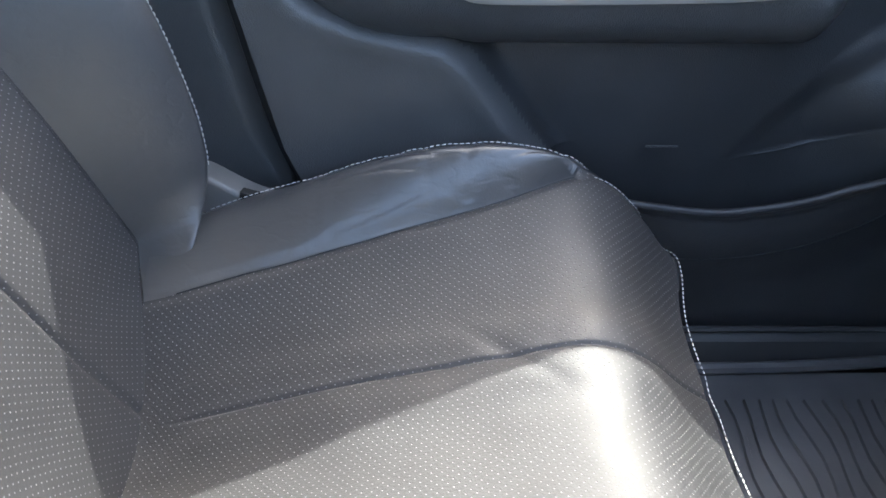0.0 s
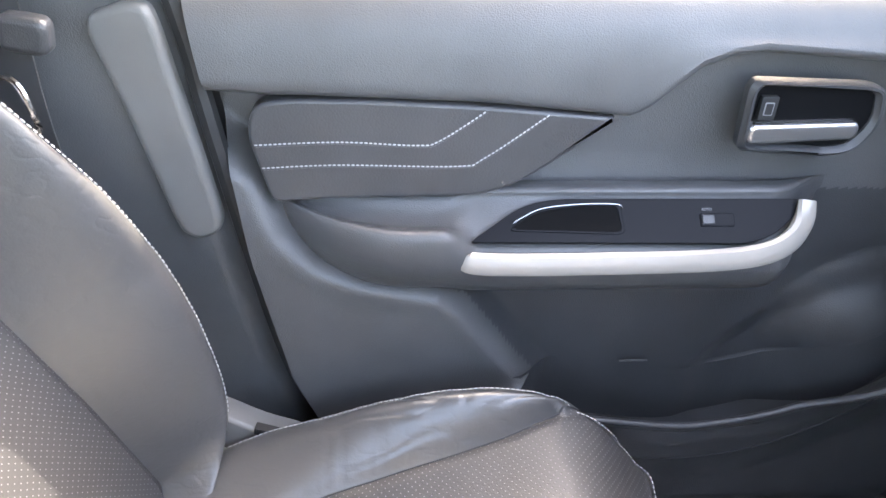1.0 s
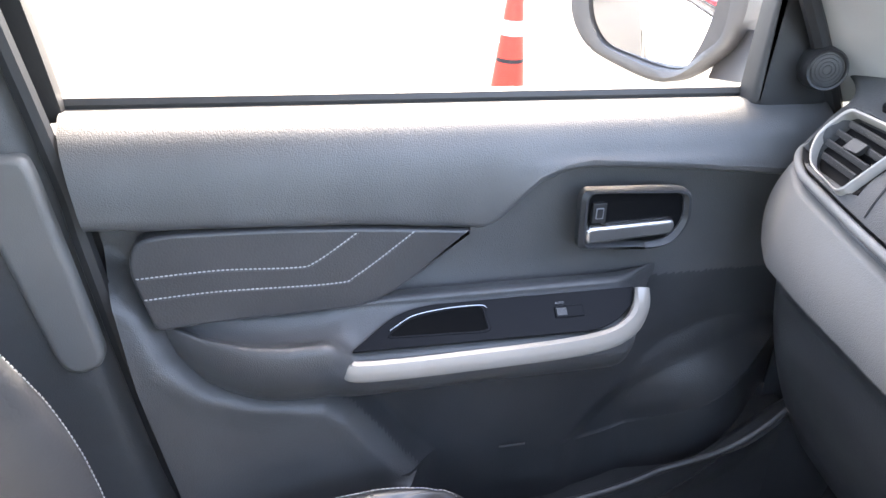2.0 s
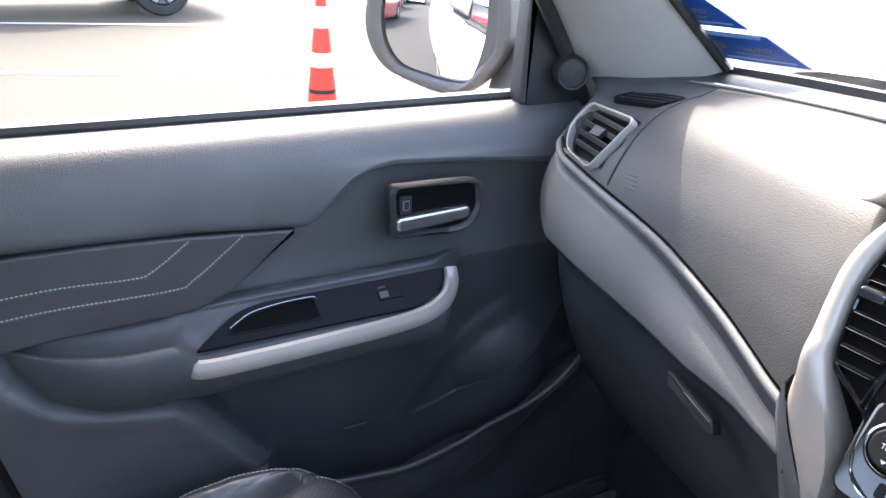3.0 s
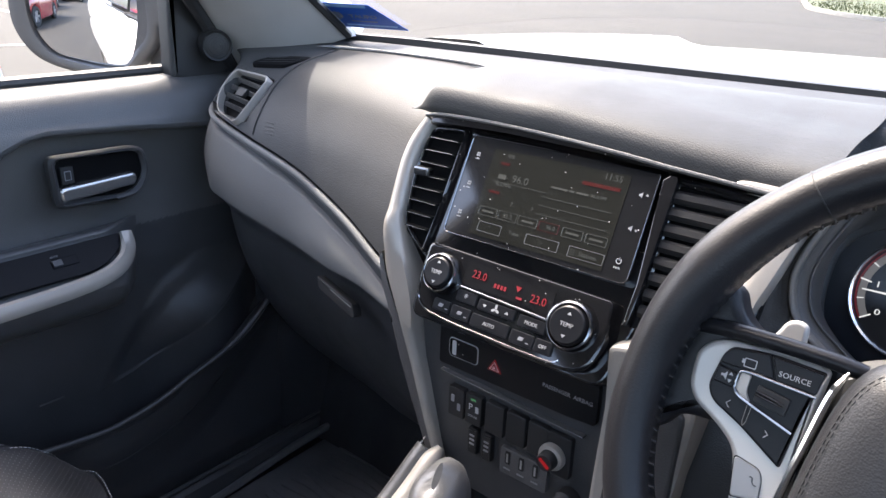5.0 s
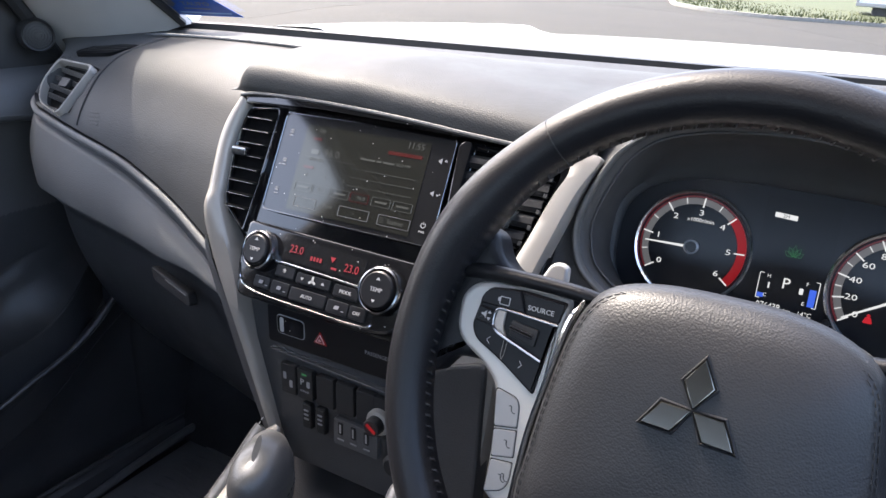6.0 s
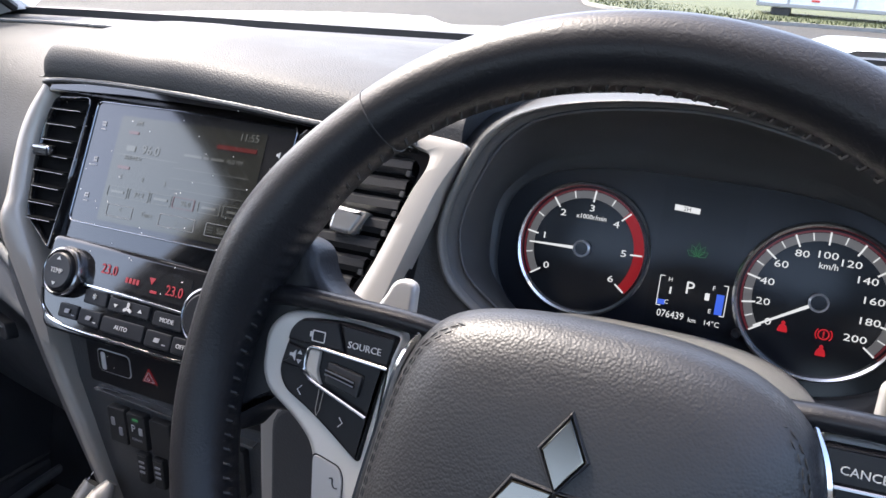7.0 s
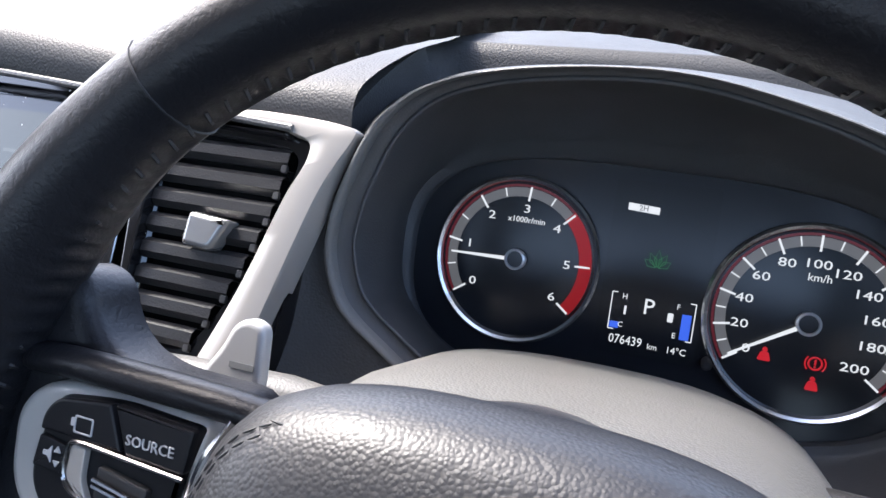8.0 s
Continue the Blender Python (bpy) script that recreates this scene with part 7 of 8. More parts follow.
def steering_wheel():
    d = thing("steering_wheel", W0 + Vector((0, 0.06, -0.02)), "black leather steering wheel with silver spokes and stitched hub", "steering wheel")
    R = 0.1715
    N = 600
    rows = []
    for i in range(N):
        a = 2 * math.pi * i / N
        deg = math.degrees(a) % 360
        grip = max(step(22, 0, abs(deg - x)) for x in (28, 152))  # thicker thumb grips
        rr = 0.0150 + 0.0022 * grip
        wid = 0.0165 + 0.003 * grip
        c = Vector((R * math.cos(a), R * math.sin(a), 0))
        rad = Vector((math.cos(a), math.sin(a), 0))
        row = []
        for j in range(18):
            b = 2 * math.pi * j / 18
            dent = 1 - (0.10 + 0.05 * math.cos(150 * a)) * math.exp(-((b - math.pi) / 0.24) ** 2)
            row.append(WH @ (c + rad * (rr * math.cos(b) * dent) + Vector((0, 0, wid * math.sin(b)))))
        rows.append(row)
    part("rim", loft(rows + [rows[0]], True), M_WRAP, d, "worn black leather wheel rim", 70)
    # lacing on the inner side of the rim
    for i in range(150):
        a = 2 * math.pi * (i + 0.5) / 150
        rad = Vector((math.cos(a), math.sin(a), 0))
        tan = Vector((-math.sin(a), math.cos(a), 0))
        c = rad * (R - 0.0146)
        p = [c + tan * -0.0014 + Vector((0, 0, 0.0042)) + rad * 0.0008, c + tan * -0.0004 + Vector((0, 0, 0.0020)) - rad * 0.0008, c + tan * 0.0008 + Vector((0, 0, -0.0004)) - rad * 0.0002]
        part("lace", tube([WH @ q for q in p], 0.0007, 5), M_LACE, d)
    # cross seams of the leather
    for ang in (128, 52):
        a = radians(ang)
        rad = Vector((math.cos(a), math.sin(a), 0))
        loop = [WH @ (rad * (R + 0.0150 * math.cos(b)) + Vector((0, 0, 0.0165 * math.sin(b)))) for b in np.linspace(0, 2 * math.pi, 25)[:-1]]
        part("cross_seam", tube(loop, 0.0004, 5, up=tuple(WH.to_3x3() @ Vector((-math.sin(a), math.cos(a), 0))), closed=True), M_BLKTHREAD, d)
    # hub pad
    pad = [(-0.064, 0.048), (-0.052, 0.062), (-0.03, 0.0685), (0.0, 0.070), (0.03, 0.0685), (0.052, 0.062), (0.068, 0.048), (0.074, 0.02), (0.079, -0.03), (0.078, -0.075), (0.04, -0.105), (-0.04, -0.105), (-0.077, -0.075), (-0.0775, -0.03), (-0.0715, 0.02)]
    line = smooth_line([(a * 1.075 + 0.003, b, 0) for a, b in pad], 72, True)
    c = Vector((0.003, -0.005, 0))
    rows = []
    for f, w in ((1.0, 0.000), (1.005, 0.010), (0.985, 0.018), (0.95, 0.0235), (0.88, 0.0285), (0.75, 0.0330), (0.55, 0.0365), (0.3, 0.0385), (0.08, 0.039)):
        rows.append([WH @ (c + (p - c) * f + Vector((0, 0, w))) for p in line])
    hub = part("hub_pad", loft(rows, True, True), M_HUBPAD, d, "grained black airbag cover", 70)
    for f, w in ((0.945, 0.0243), (0.925, 0.0262)):
        seam = [WH @ (c + (p - c) * f + Vector((0, 0, w))) for p in line[6:] + line[:7]]
        part("stitching", dashes([s for s in seam if (WH.inverted() @ s).x < -0.045 or (WH.inverted() @ s).x > 0.066], 0.0036, 0.0010, 0.00034, tuple(WH.to_3x3() @ Z), 0.0), M_BLKTHREAD, hub, "black twin stitching")
    # chrome edge beside the pad
    for sg in (-1, 1):
        path = smooth_line([WH @ Vector((0.003 + sg * u, v, w)) for u, v, w in ((0.0735, 0.050, 0.002), (0.0785, 0.036, 0.005), (0.0825, 0.012, 0.005), (0.0885, -0.03, 0.005), (0.090, -0.07, 0.005))], 36)
        part("chrome_edge", sweep(path, circle(0.0022, 8, 0.0032), up=tuple(WH.to_3x3() @ Z), scale=lambda f: 0.5 + 0.5 * step(0, 0.2, f)), M_CHROME, d, "polished chrome edge")
    # badge: three diamonds in a recess
    bm = WH @ pose(0.002, 0.015, 0.0385, -6, 0, 0) @ Matrix.Scale(0.93, 4)
    for ang in (90, 210, 330):
        k = bm @ pose(0, 0, 0, 0, 0, ang - 2)
        dia = [(0.0006, 0.0), (0.0135, 0.0078), (0.0265, 0.0), (0.0135, -0.0078)]
        big = [(-0.0015, 0.0), (0.0135, 0.0098), (0.0295, 0.0), (0.0135, -0.0098)]
        part("badge_surround", frame_plate(big, dia, k, 0.003, 0.0012, 0.0016), M_HUBPAD, hub)
        plate("badge_diamond", dia, k, 0.003, 0.0008, M_BADGE, hub, "chrome diamond of the badge", front=0.0024)
    # spokes
    for sg in (-1, 1):
        mir = lambda o: [(sg * a, b) for a, b in o]
        # black leather root of the spoke
        root = [(0.070, 0.054), (0.104, 0.0545), (0.116, 0.0585), (0.1235, 0.0665), (0.1275, 0.078), (0.141, 0.082), (0.156, 0.060), (0.160, 0.045), (0.162, -0.012), (0.152, -0.016), (0.141, 0.000), (0.118, 0.002), (0.070, -0.02)]
        part("spoke_root", slab(round_poly(mir(root), 0.008), WS, 0.022, 0.006, 3, 0.009), M_WRAP, d, "black leather spoke", 70)
        # silver surround
        sil = [(0.074, 0.0500), (0.121, 0.0500), (0.1320, 0.0465), (0.1385, 0.038), (0.1380, 0.020), (0.1335, 0.0115), (0.1175, 0.0025), (0.1075, -0.006), (0.1035, -0.025), (0.1015, -0.048), (0.1015, -0.069), (0.090, -0.075), (0.079, -0.078), (0.0775, -0.03), (0.0765, 0.02)]
        part("silver_spoke", slab(round_poly(mir(sil), [0.004, 0.008, 0.01, 0.012, 0.012, 0.012, 0.014, 0.008, 0.02, 0.02, 0.004, 0.006, 0.006, 0.02, 0.02], 5), WS, 0.016, 0.003, 3, 0.016), M_SPOKE, d, "satin silver spoke frame", 60)
        lip = smooth_line([WS @ Vector((sg * u, v, w)) for u, v, w in ((0.1600, 0.0420, -0.004), (0.1480, 0.0500, 0.004), (0.1330, 0.0535, 0.0105), (0.1150, 0.0548, 0.0135), (0.0950, 0.0550, 0.0145), (0.0740, 0.0545, 0.0140), (0.0600, 0.0530, 0.0120))], 40)
        part("spoke_lip", sweep(lip, circle(0.0046, 12, 0.0062), up=tuple(WH.to_3x3() @ Z)), M_WRAP, d, "black leather lip above the switches", 70)
        key = round_poly(mir([(0.0750, 0.0480), (0.1024, 0.0492), (0.1205, 0.0466), (0.1240, 0.0416), (0.1258, 0.0328), (0.1276, 0.0222), (0.1233, 0.0149), (0.1075, 0.0077), (0.0838, -0.0068), (0.0795, 0.0301)]), [0.002, 0.02, 0.006, 0.02, 0.02, 0.006, 0.008, 0.02, 0.002, 0.02])
        sw = part("switch_block", slab(key, WS, 0.006, 0.0015, 2, 0.0185), M_SWITCH, d, "black switch block on the spoke")
        top = 0.0195
        k1 = plate("key", round_poly(mir([(0.0755, 0.0474), (0.1006, 0.0486), (0.0955, 0.0362), (0.0772, 0.0356)]), 0.001), WS, 0.003, 0.0008, M_SWITCH, sw, "black key", front=top + 0.0008)
        k2 = plate("key", round_poly(mir([(0.1018, 0.0486), (0.1200, 0.0462), (0.1236, 0.0412), (0.1242, 0.0366), (0.0968, 0.0366)]), [0.001, 0.005, 0.004, 0.001, 0.001]), WS, 0.003, 0.0008, M_SWITCH, sw, "black key", front=top + 0.0008)
        k3 = plate("key", round_poly(mir([(0.1242, 0.0354), (0.1146, 0.0340), (0.1150, 0.0254), (0.1258, 0.0260)]), 0.001), WS, 0.003, 0.0008, M_SWITCH, sw, "black key", front=top + 0.0005)
        loop = smooth_line([WS @ Vector((sg * u, v, top + 0.0010)) for u, v in ((0.0768, 0.0346), (0.095, 0.0355), (0.1100, 0.0361), (0.1132, 0.0340), (0.1138, 0.0265), (0.1115, 0.0232), (0.1060, 0.0208), (0.095, 0.0172), (0.0825, 0.0131))], 40)
        part("chrome_loop", tube(loop, 0.0008, 8), M_GREYCHROME, sw, "chrome loop round the toggle")
        plate("chrome_corner", round_poly(mir([(0.1125, 0.0355), (0.1075, 0.0350), (0.1078, 0.0262), (0.1050, 0.0212), (0.1090, 0.0222), (0.1134, 0.0262)]), [0.002, 0.001, 0.002, 0.0005, 0.002, 0.002]), WS, 0.002, 0.0005, M_SILVER, sw, "satin corner of the loop", front=top + 0.0012)
        plate("toggle", round_poly(mir([(0.1030, 0.0316), (0.0868, 0.0292), (0.0878, 0.0198), (0.1036, 0.0228)]), 0.001), WS, 0.003, 0.0006, M_BLACK, sw, "black toggle", front=top + 0.0010)
        for o in (-0.0006, 0.0006):
            part("toggle_bar", tube([WS @ Vector((sg * u, v + o * 1.4, top + 0.0022)) for u, v in ((0.1030, 0.0275), (0.096, 0.0264), (0.0892, 0.0252))], 0.0007, 6), M_GREYCHROME, sw, "chrome toggle bar")
        for o in (-0.0011, 0.0011):
            part("key_split", tube([WS @ Vector((sg * (0.1045 + o), 0.0195, top + 0.0002)), WS @ Vector((sg * (0.1050 + o * 0.8), 0.0105, top + 0.0002)), WS @ Vector((sg * 0.1052, 0.0080, top + 0.0002))], 0.0002, 4), M_DIALRING, sw)
        zm = top + 0.0010
        if sg < 0:
            letters("SOURCE", 0.0040, WS @ pose(-0.0880, 0.0405, zm), M_PRINT, k1)
            for u, v, q in ((-0.1148, 0.0168, -1), (-0.0934, 0.0082, 1)):
                part("arrow_mark", tube([WS @ Vector((u - q * 0.0009, v + 0.0020, zm - 0.0006)), WS @ Vector((u + q * 0.0009, v, zm - 0.0006)), WS @ Vector((u - q * 0.0009, v - 0.0020, zm - 0.0006))], 0.00025, 4), M_PRINT, sw)
            bat = rrect(0.0062, 0.0048, 0.0006, -0.1095, 0.0408)
            part("symbol_frame", frame_plate(bat, [(-0.1095 + (a + 0.1095) * 0.86, 0.0408 + (b - 0.0408) * 0.82) for a, b in bat], WS, 0.0005, 0.0001, zm + 0.0002), M_PRINT, k2)
            plate("symbol_tab", rrect(0.0012, 0.0022, 0.0002, -0.1131, 0.0412), WS, 0.0004, 0, M_PRINT, k2, front=zm + 0.0001)
            plate("volume_symbol", [(-0.1218, 0.0301), (-0.1204, 0.0301), (-0.1190, 0.0284), (-0.1190, 0.0330), (-0.1204, 0.0314), (-0.1218, 0.0314)], WS, 0.0004, 0, M_PRINT, k3, front=zm)
            plate("up_mark", [(-0.1182, 0.0316), (-0.1160, 0.0316), (-0.1171, 0.0333)], WS, 0.0004, 0, M_PRINT, k3, front=zm)
            plate("down_mark", [(-0.1182, 0.0292), (-0.1160, 0.0292), (-0.1171, 0.0275)], WS, 0.0004, 0, M_PRINT, k3, front=zm)
        else:
            letters("CANCEL", 0.0040, WS @ pose(0.0880, 0.0405, zm), M_PRINT, k1)
        # satin call keys let into the lower arm
        trio = (([(0.1052, -0.0085), (0.0922, -0.0112), (0.0899, -0.0155), (0.0888, -0.0272), (0.1020, -0.0299)], [0.003, 0.006, 0.004, 0.001, 0.001]),
                ([(0.1018, -0.0318), (0.0886, -0.0291), (0.0873, -0.0440), (0.1000, -0.0471)], 0.001),
                ([(0.0999, -0.0490), (0.0872, -0.0473), (0.0868, -0.0580), (0.0897, -0.0640), (0.1000, -0.0680)], [0.001, 0.001, 0.004, 0.004, 0.002]))
        for q, (o, r) in enumerate(trio):
            grow = [(sum(x for x, y in o) / len(o), sum(y for x, y in o) / len(o))]
            gap = [(grow[0][0] + (x - grow[0][0]) * 1.06, grow[0][1] + (y - grow[0][1]) * 1.06) for x, y in o]
            plate("key_gap", round_poly(mir(gap), r), WS, 0.002, 0, M_BLACK, d, "dark gap round the key", front=0.0163)
            key = part("call_key", slab(round_poly(mir(o), [max(0.0016, x) for x in (r if isinstance(r, list) else [r] * len(o))]), WS, 0.010, 0.0006, 2, 0.0172), M_PALE, d, "satin silver call key")
            cx, cy = grow[0][0] - 0.002, grow[0][1]
            for e in ((-0.0008, 0.0008) if q == 2 else (0.0,)):
                pts = smooth_line([WS @ Vector((sg * (cx + u) + e, cy + v + e * 0.6, 0.0173)) for u, v in ((0.0018, 0.0020), (0.0004, 0.0022), (0.0, 0.0), (-0.0012, -0.0014), (-0.0024, -0.0012))], 12)
                part("key_symbol", tube(pts, 0.00035, 4), M_LOW, key)
    # lower spoke
    part("lower_spoke", slab(round_poly([(-0.05, -0.085), (0.05, -0.085), (0.042, -0.165), (-0.042, -0.165)], 0.012), WH, 0.02, 0.006, 3, 0.004), M_SILVER, d, "silver lower spoke", 60)
    # hub drum behind the pad
    part("hub_drum", revolve([(0.062, -0.045), (0.068, -0.01), (0.066, 0.004)], WH, 40), M_LOW, d, "black hub drum")


steering_wheel()


def column():
    d = thing("steering_column", (0.352, 0.66, 1.12), "grey plastic steering column shroud with stalks", "steering column")
    m = axes(W0 + Vector((0, 0.10, -0.034)), X, (0, math.sin(TL), math.cos(TL)))
    rows = []
    for w, f in ((0.055, 0.96), (0.050, 1.0), (0.0, 1.06), (-0.06, 1.05), (-0.09, 0.98)):
        rows.append([m @ Vector((0.096 * f * math.copysign(abs(math.cos(a)) ** 0.65, math.cos(a)), (0.052 if math.sin(a) > 0 else 0.062) * f * math.copysign(abs(math.sin(a)) ** 0.75, math.sin(a)), w)) for a in np.linspace(0, 2 * math.pi, 49)[:-1]])
    part("shroud", loft(rows, True, True), M_SHROUD, d, "grey plastic shroud", 60)
    # gear paddle and stalks
    pm = WH @ pose(0, 0, -0.058)
    for sg in (-1, 1):
        o = [(sg * u, v) for u, v in ((0.150, 0.012), (0.120, 0.055), (0.1165, 0.0635), (0.110, 0.0665), (0.1035, 0.0640), (0.1025, 0.040), (0.108, 0.010))]
        p = part("gear_paddle", slab(round_poly(o, [0.01, 0.006, 0.006, 0.006, 0.006, 0.01, 0.01]), pm, 0.006, 0.0025, 3), M_PALE, d, "pale satin gear paddle")
        if sg < 0:
            plate("minus_frame", rrect(0.010, 0.0022, 0.0005, -0.1105, 0.049), pm, 0.0004, 0, M_DIALRING, p, front=0.0004)
    part("wiper_stalk", sweep([(0.275, 0.645, 1.180), (0.235, 0.640, 1.188), (0.19, 0.632, 1.191), (0.150, 0.624, 1.192)], [(a, b) for a, b in circle(0.0105, 20, 0.009)]), M_SHROUD, d, "grey wiper stalk", 60)
    part("light_stalk", sweep([(0.43, 0.640, 1.195), (0.47, 0.632, 1.200), (0.50, 0.625, 1.202)], [(a, b) for a, b in circle(0.009, 14)]), M_SLAT, d, "black light stalk")
    part("stalk_barrel", sweep([(0.485, 0.628, 1.201), (0.53, 0.620, 1.203), (0.545, 0.618, 1.203)], [(a, b) for a, b in circle(0.0155, 18)]), M_SILVER, d, "silver stalk barrel")


column()


# ---- outside: the lot leans a little against the car ----
OUT = Matrix.Rotation(radians(2.5), 4, "Y")


def out(x, y, z=0.0):
    return OUT @ Vector((x, y, z))


def outside():
    solo("ground", ([out(-900, -900), out(900, -900), out(900, 900), out(-900, 900)], [(0, 1, 2, 3)]), M_ASPHALT, "pale sunlit asphalt car park", "ground", kind="structure")

    def stripe(a, b, w):
        a, b = Vector((*a, 0)), Vector((*b, 0))
        n = (b - a).normalized().cross(Z) * w / 2
        m = axes(out(0, 0, 0.006), OUT.to_3x3() @ X, OUT.to_3x3() @ Y)
        solo("parking_line", slab([(a - n)[:2], (b - n)[:2], (b + n)[:2], (a + n)[:2]], m, 0.004), M_LINE, "white painted parking line on asphalt", "road marking", "parking lines", "structure")
    for a, b in (((-11.1, -3.0), (-9.4, 5.4)), ((-8.4, -3.2), (-5.9, 5.2)), ((-14.2, 5.40), (-4.0, 5.15))):
        stripe(a, b, 0.10)

    cone = thing("traffic_cone", out(-4.45, 1.80, 0), "orange and white banded traffic cone on asphalt", "traffic cone")
    cm = Matrix.Translation(out(-4.45, 1.80, 0)) @ OUT.to_3x3().to_4x4()
    H, R0, R1 = 1.03, 0.125, 0.026
    rad = lambda h: R0 + (R1 - R0) * h / H
    part("cone_base", slab(rrect(0.40, 0.40, 0.04), cm @ pose(0, 0, 0.04), 0.04, 0.008), M_RUBBER, cone, "black rubber base")
    bands = [(0.04, 0.385, 0), (0.385, 0.41, 2), (0.41, 0.55, 0), (0.55, 0.64, 1), (0.64, 0.79, 0), (0.79, 0.92, 1), (0.92, 1.03, 0)]
    for a, b, k in bands:
        part("reflective_band" if k else "cone_section", revolve([(rad(a) + (0.001 if k else 0), a), (rad(b) + (0.001 if k else 0), b)] + ([(0, b)] if b > 1.02 else []), cm, 40, False), (M_CONE, M_CONEWHITE, M_SLAT)[k], cone, ("orange plastic", "white band", "grey tape")[k])

    def wheel(parent, x, y, r, side):
        m = axes(out(x, y, r), OUT.to_3x3() @ (Y * side), OUT.to_3x3() @ Z)
        w = part("wheel", revolve([(r * 0.62, -0.20), (r * 0.93, -0.20), (r, -0.17), (r, -0.04), (r * 0.95, -0.005), (r * 0.70, 0.0), (r * 0.64, -0.02)], m, 40, False), M_TYRE, parent, "black tyre")
        part("rim", revolve([(r * 0.66, -0.02), (r * 0.62, -0.005), (r * 0.58, -0.03), (r * 0.3, -0.09), (0, -0.09)], m, 32), M_DARKGLASS, w, "dark wheel dish")
        for i in range(6):
            k = m @ pose(0, 0, -0.012, 0, 0, 60 * i)
            part("spoke", slab(round_poly([(r * 0.08, -r * 0.07), (r * 0.60, -r * 0.12), (r * 0.60, r * 0.12), (r * 0.08, r * 0.07)], 0.01), k, 0.03, 0.008), M_ALLOY, w)

    def vehicle(name, label, x, y, yaw, L, Wd, H, mat, r=0.36, ride=0.28, wag=True):
        """A parked car: lofted body with arches, glass band, lamps and four wheels; nose towards its own +y."""
        global OUT
        keep = OUT
        OUT = keep @ Matrix.Translation((x, y, 0)) @ Matrix.Rotation(radians(yaw), 4, "Z")
        v = thing(name, out(0, 0, 0), label, "car", "parked cars")
        hw = Wd / 2
        rows = []
        belt = ride + (H - ride) * 0.52
        for q in np.linspace(0, 1, 40):
            yy = -L / 2 + L * q
            taper = 1 - 0.12 * step(0.86, 1.0, q) - 0.08 * step(0.1, 0.0, q)
            top = belt + 0.02 - 0.16 * step(0.72, 1.0, q) - 0.10 * step(0.05, 0.0, q)
            arch = 0.0
            for wy in (-L * 0.30, L * 0.31):
                dd = abs(yy - wy)
                if dd < r * 1.15:
                    arch = max(arch, math.sqrt((r * 1.15) ** 2 - dd * dd) + r - ride)
            bot = ride + max(0, arch)
            rows.append([out(sg * hw * taper * f, yy, z) for sg, f, z in ((-1, 0.80, ride + 0.02), (-1, 0.98, bot), (-1, 1.0, max(bot + 0.02, ride + 0.3)), (-1, 0.985, top - 0.06), (-1, 0.93, top), (1, 0.93, top), (1, 0.985, top - 0.06), (1, 1.0, max(bot + 0.02, ride + 0.3)), (1, 0.98, bot), (1, 0.80, ride + 0.02))])
        part("body", loft(rows, True, True), mat, v, "painted car body", 40)
        rows = []
        for q, up in ((0.02 if wag else 0.12, 0.05), (0.08 if wag else 0.24, 0.92), (0.2 if wag else 0.32, 1.0), (0.52, 1.0), (0.60, 0.93), (0.72, 0.05)):
            yy = -L / 2 + L * q
            z = belt - 0.02 + (H - belt) * up
            wd = hw * (0.93 - 0.17 * up)
            rows.append([out(-hw * 0.92, yy, belt - 0.02), out(-wd, yy, z - 0.03), out(-wd * 0.9, yy, z), out(wd * 0.9, yy, z), out(wd, yy, z - 0.03), out(hw * 0.92, yy, belt - 0.02)])
        cab = part("cabin", loft(rows, True, True), M_DARKGLASS, v, "dark car windows", 40)
        part("roof", loft([[p + Vector((0, 0, 0.012)) for p in r_[1:5]] for r_ in rows[1:5]]), mat, v, "painted car roof", 40)
        for wy in (-L * 0.30, L * 0.31):
            for sg in (-1, 1):
                wheel(v, sg * (hw + 0.005), wy, r, sg)
        for sg in (-1, 1):
            plate("tail_lamp", rrect(0.16, 0.30, 0.04), axes(out(sg * (hw - 0.14), -L / 2 - 0.01, belt - 0.15), OUT.to_3x3() @ X, OUT.to_3x3() @ Z), 0.03, 0.01, M_REDCAR, v, "red tail lamp")
        plate("number_plate", rrect(0.36, 0.12, 0.01), axes(out(0, -L / 2 - 0.02, ride + 0.35), OUT.to_3x3() @ X, OUT.to_3x3() @ Z), 0.01, 0.002, M_CONEWHITE, v, "pale number plate")
        OUT = keep
    vehicle("pickup_truck", "dark off-road vehicle parked on asphalt", -11.75, 0.25, 6, 4.9, 1.9, 1.85, M_DARKCAR, 0.40, 0.42)
    # cars behind, seen in the door mirror
    vehicle("parked_car", "red hatchback parked in the lot", -3.2, -8.6, 10, 4.0, 1.75, 1.48, M_REDCAR, 0.31, 0.2)
    vehicle("parked_car", "dark hatchback parked in the lot", -3.4, -14.0, 8, 4.2, 1.78, 1.52, M_DARKCAR, 0.32, 0.2)
    vehicle("parked_van", "bright blue van parked in the lot", -3.3, -20.0, 6, 4.6, 1.85, 1.9, M_BLUECAR, 0.33, 0.25)
    vehicle("parked_car", "white car parked in the lot", -1.2, -22.5, 4, 4.4, 1.8, 1.5, M_WHITECAR, 0.32, 0.2)

    # far verge: kerb, grass, white trailer
    kerb = smooth_line([(-16.0, 62.0, 0), (-8.6, 35.2, 0), (-6.4, 29.2, 0), (-3.5, 27.1, 0), (-1.1, 27.75, 0), (1.9, 28.4, 0), (8.0, 29.6, 0), (30.0, 34.0, 0)], 70)
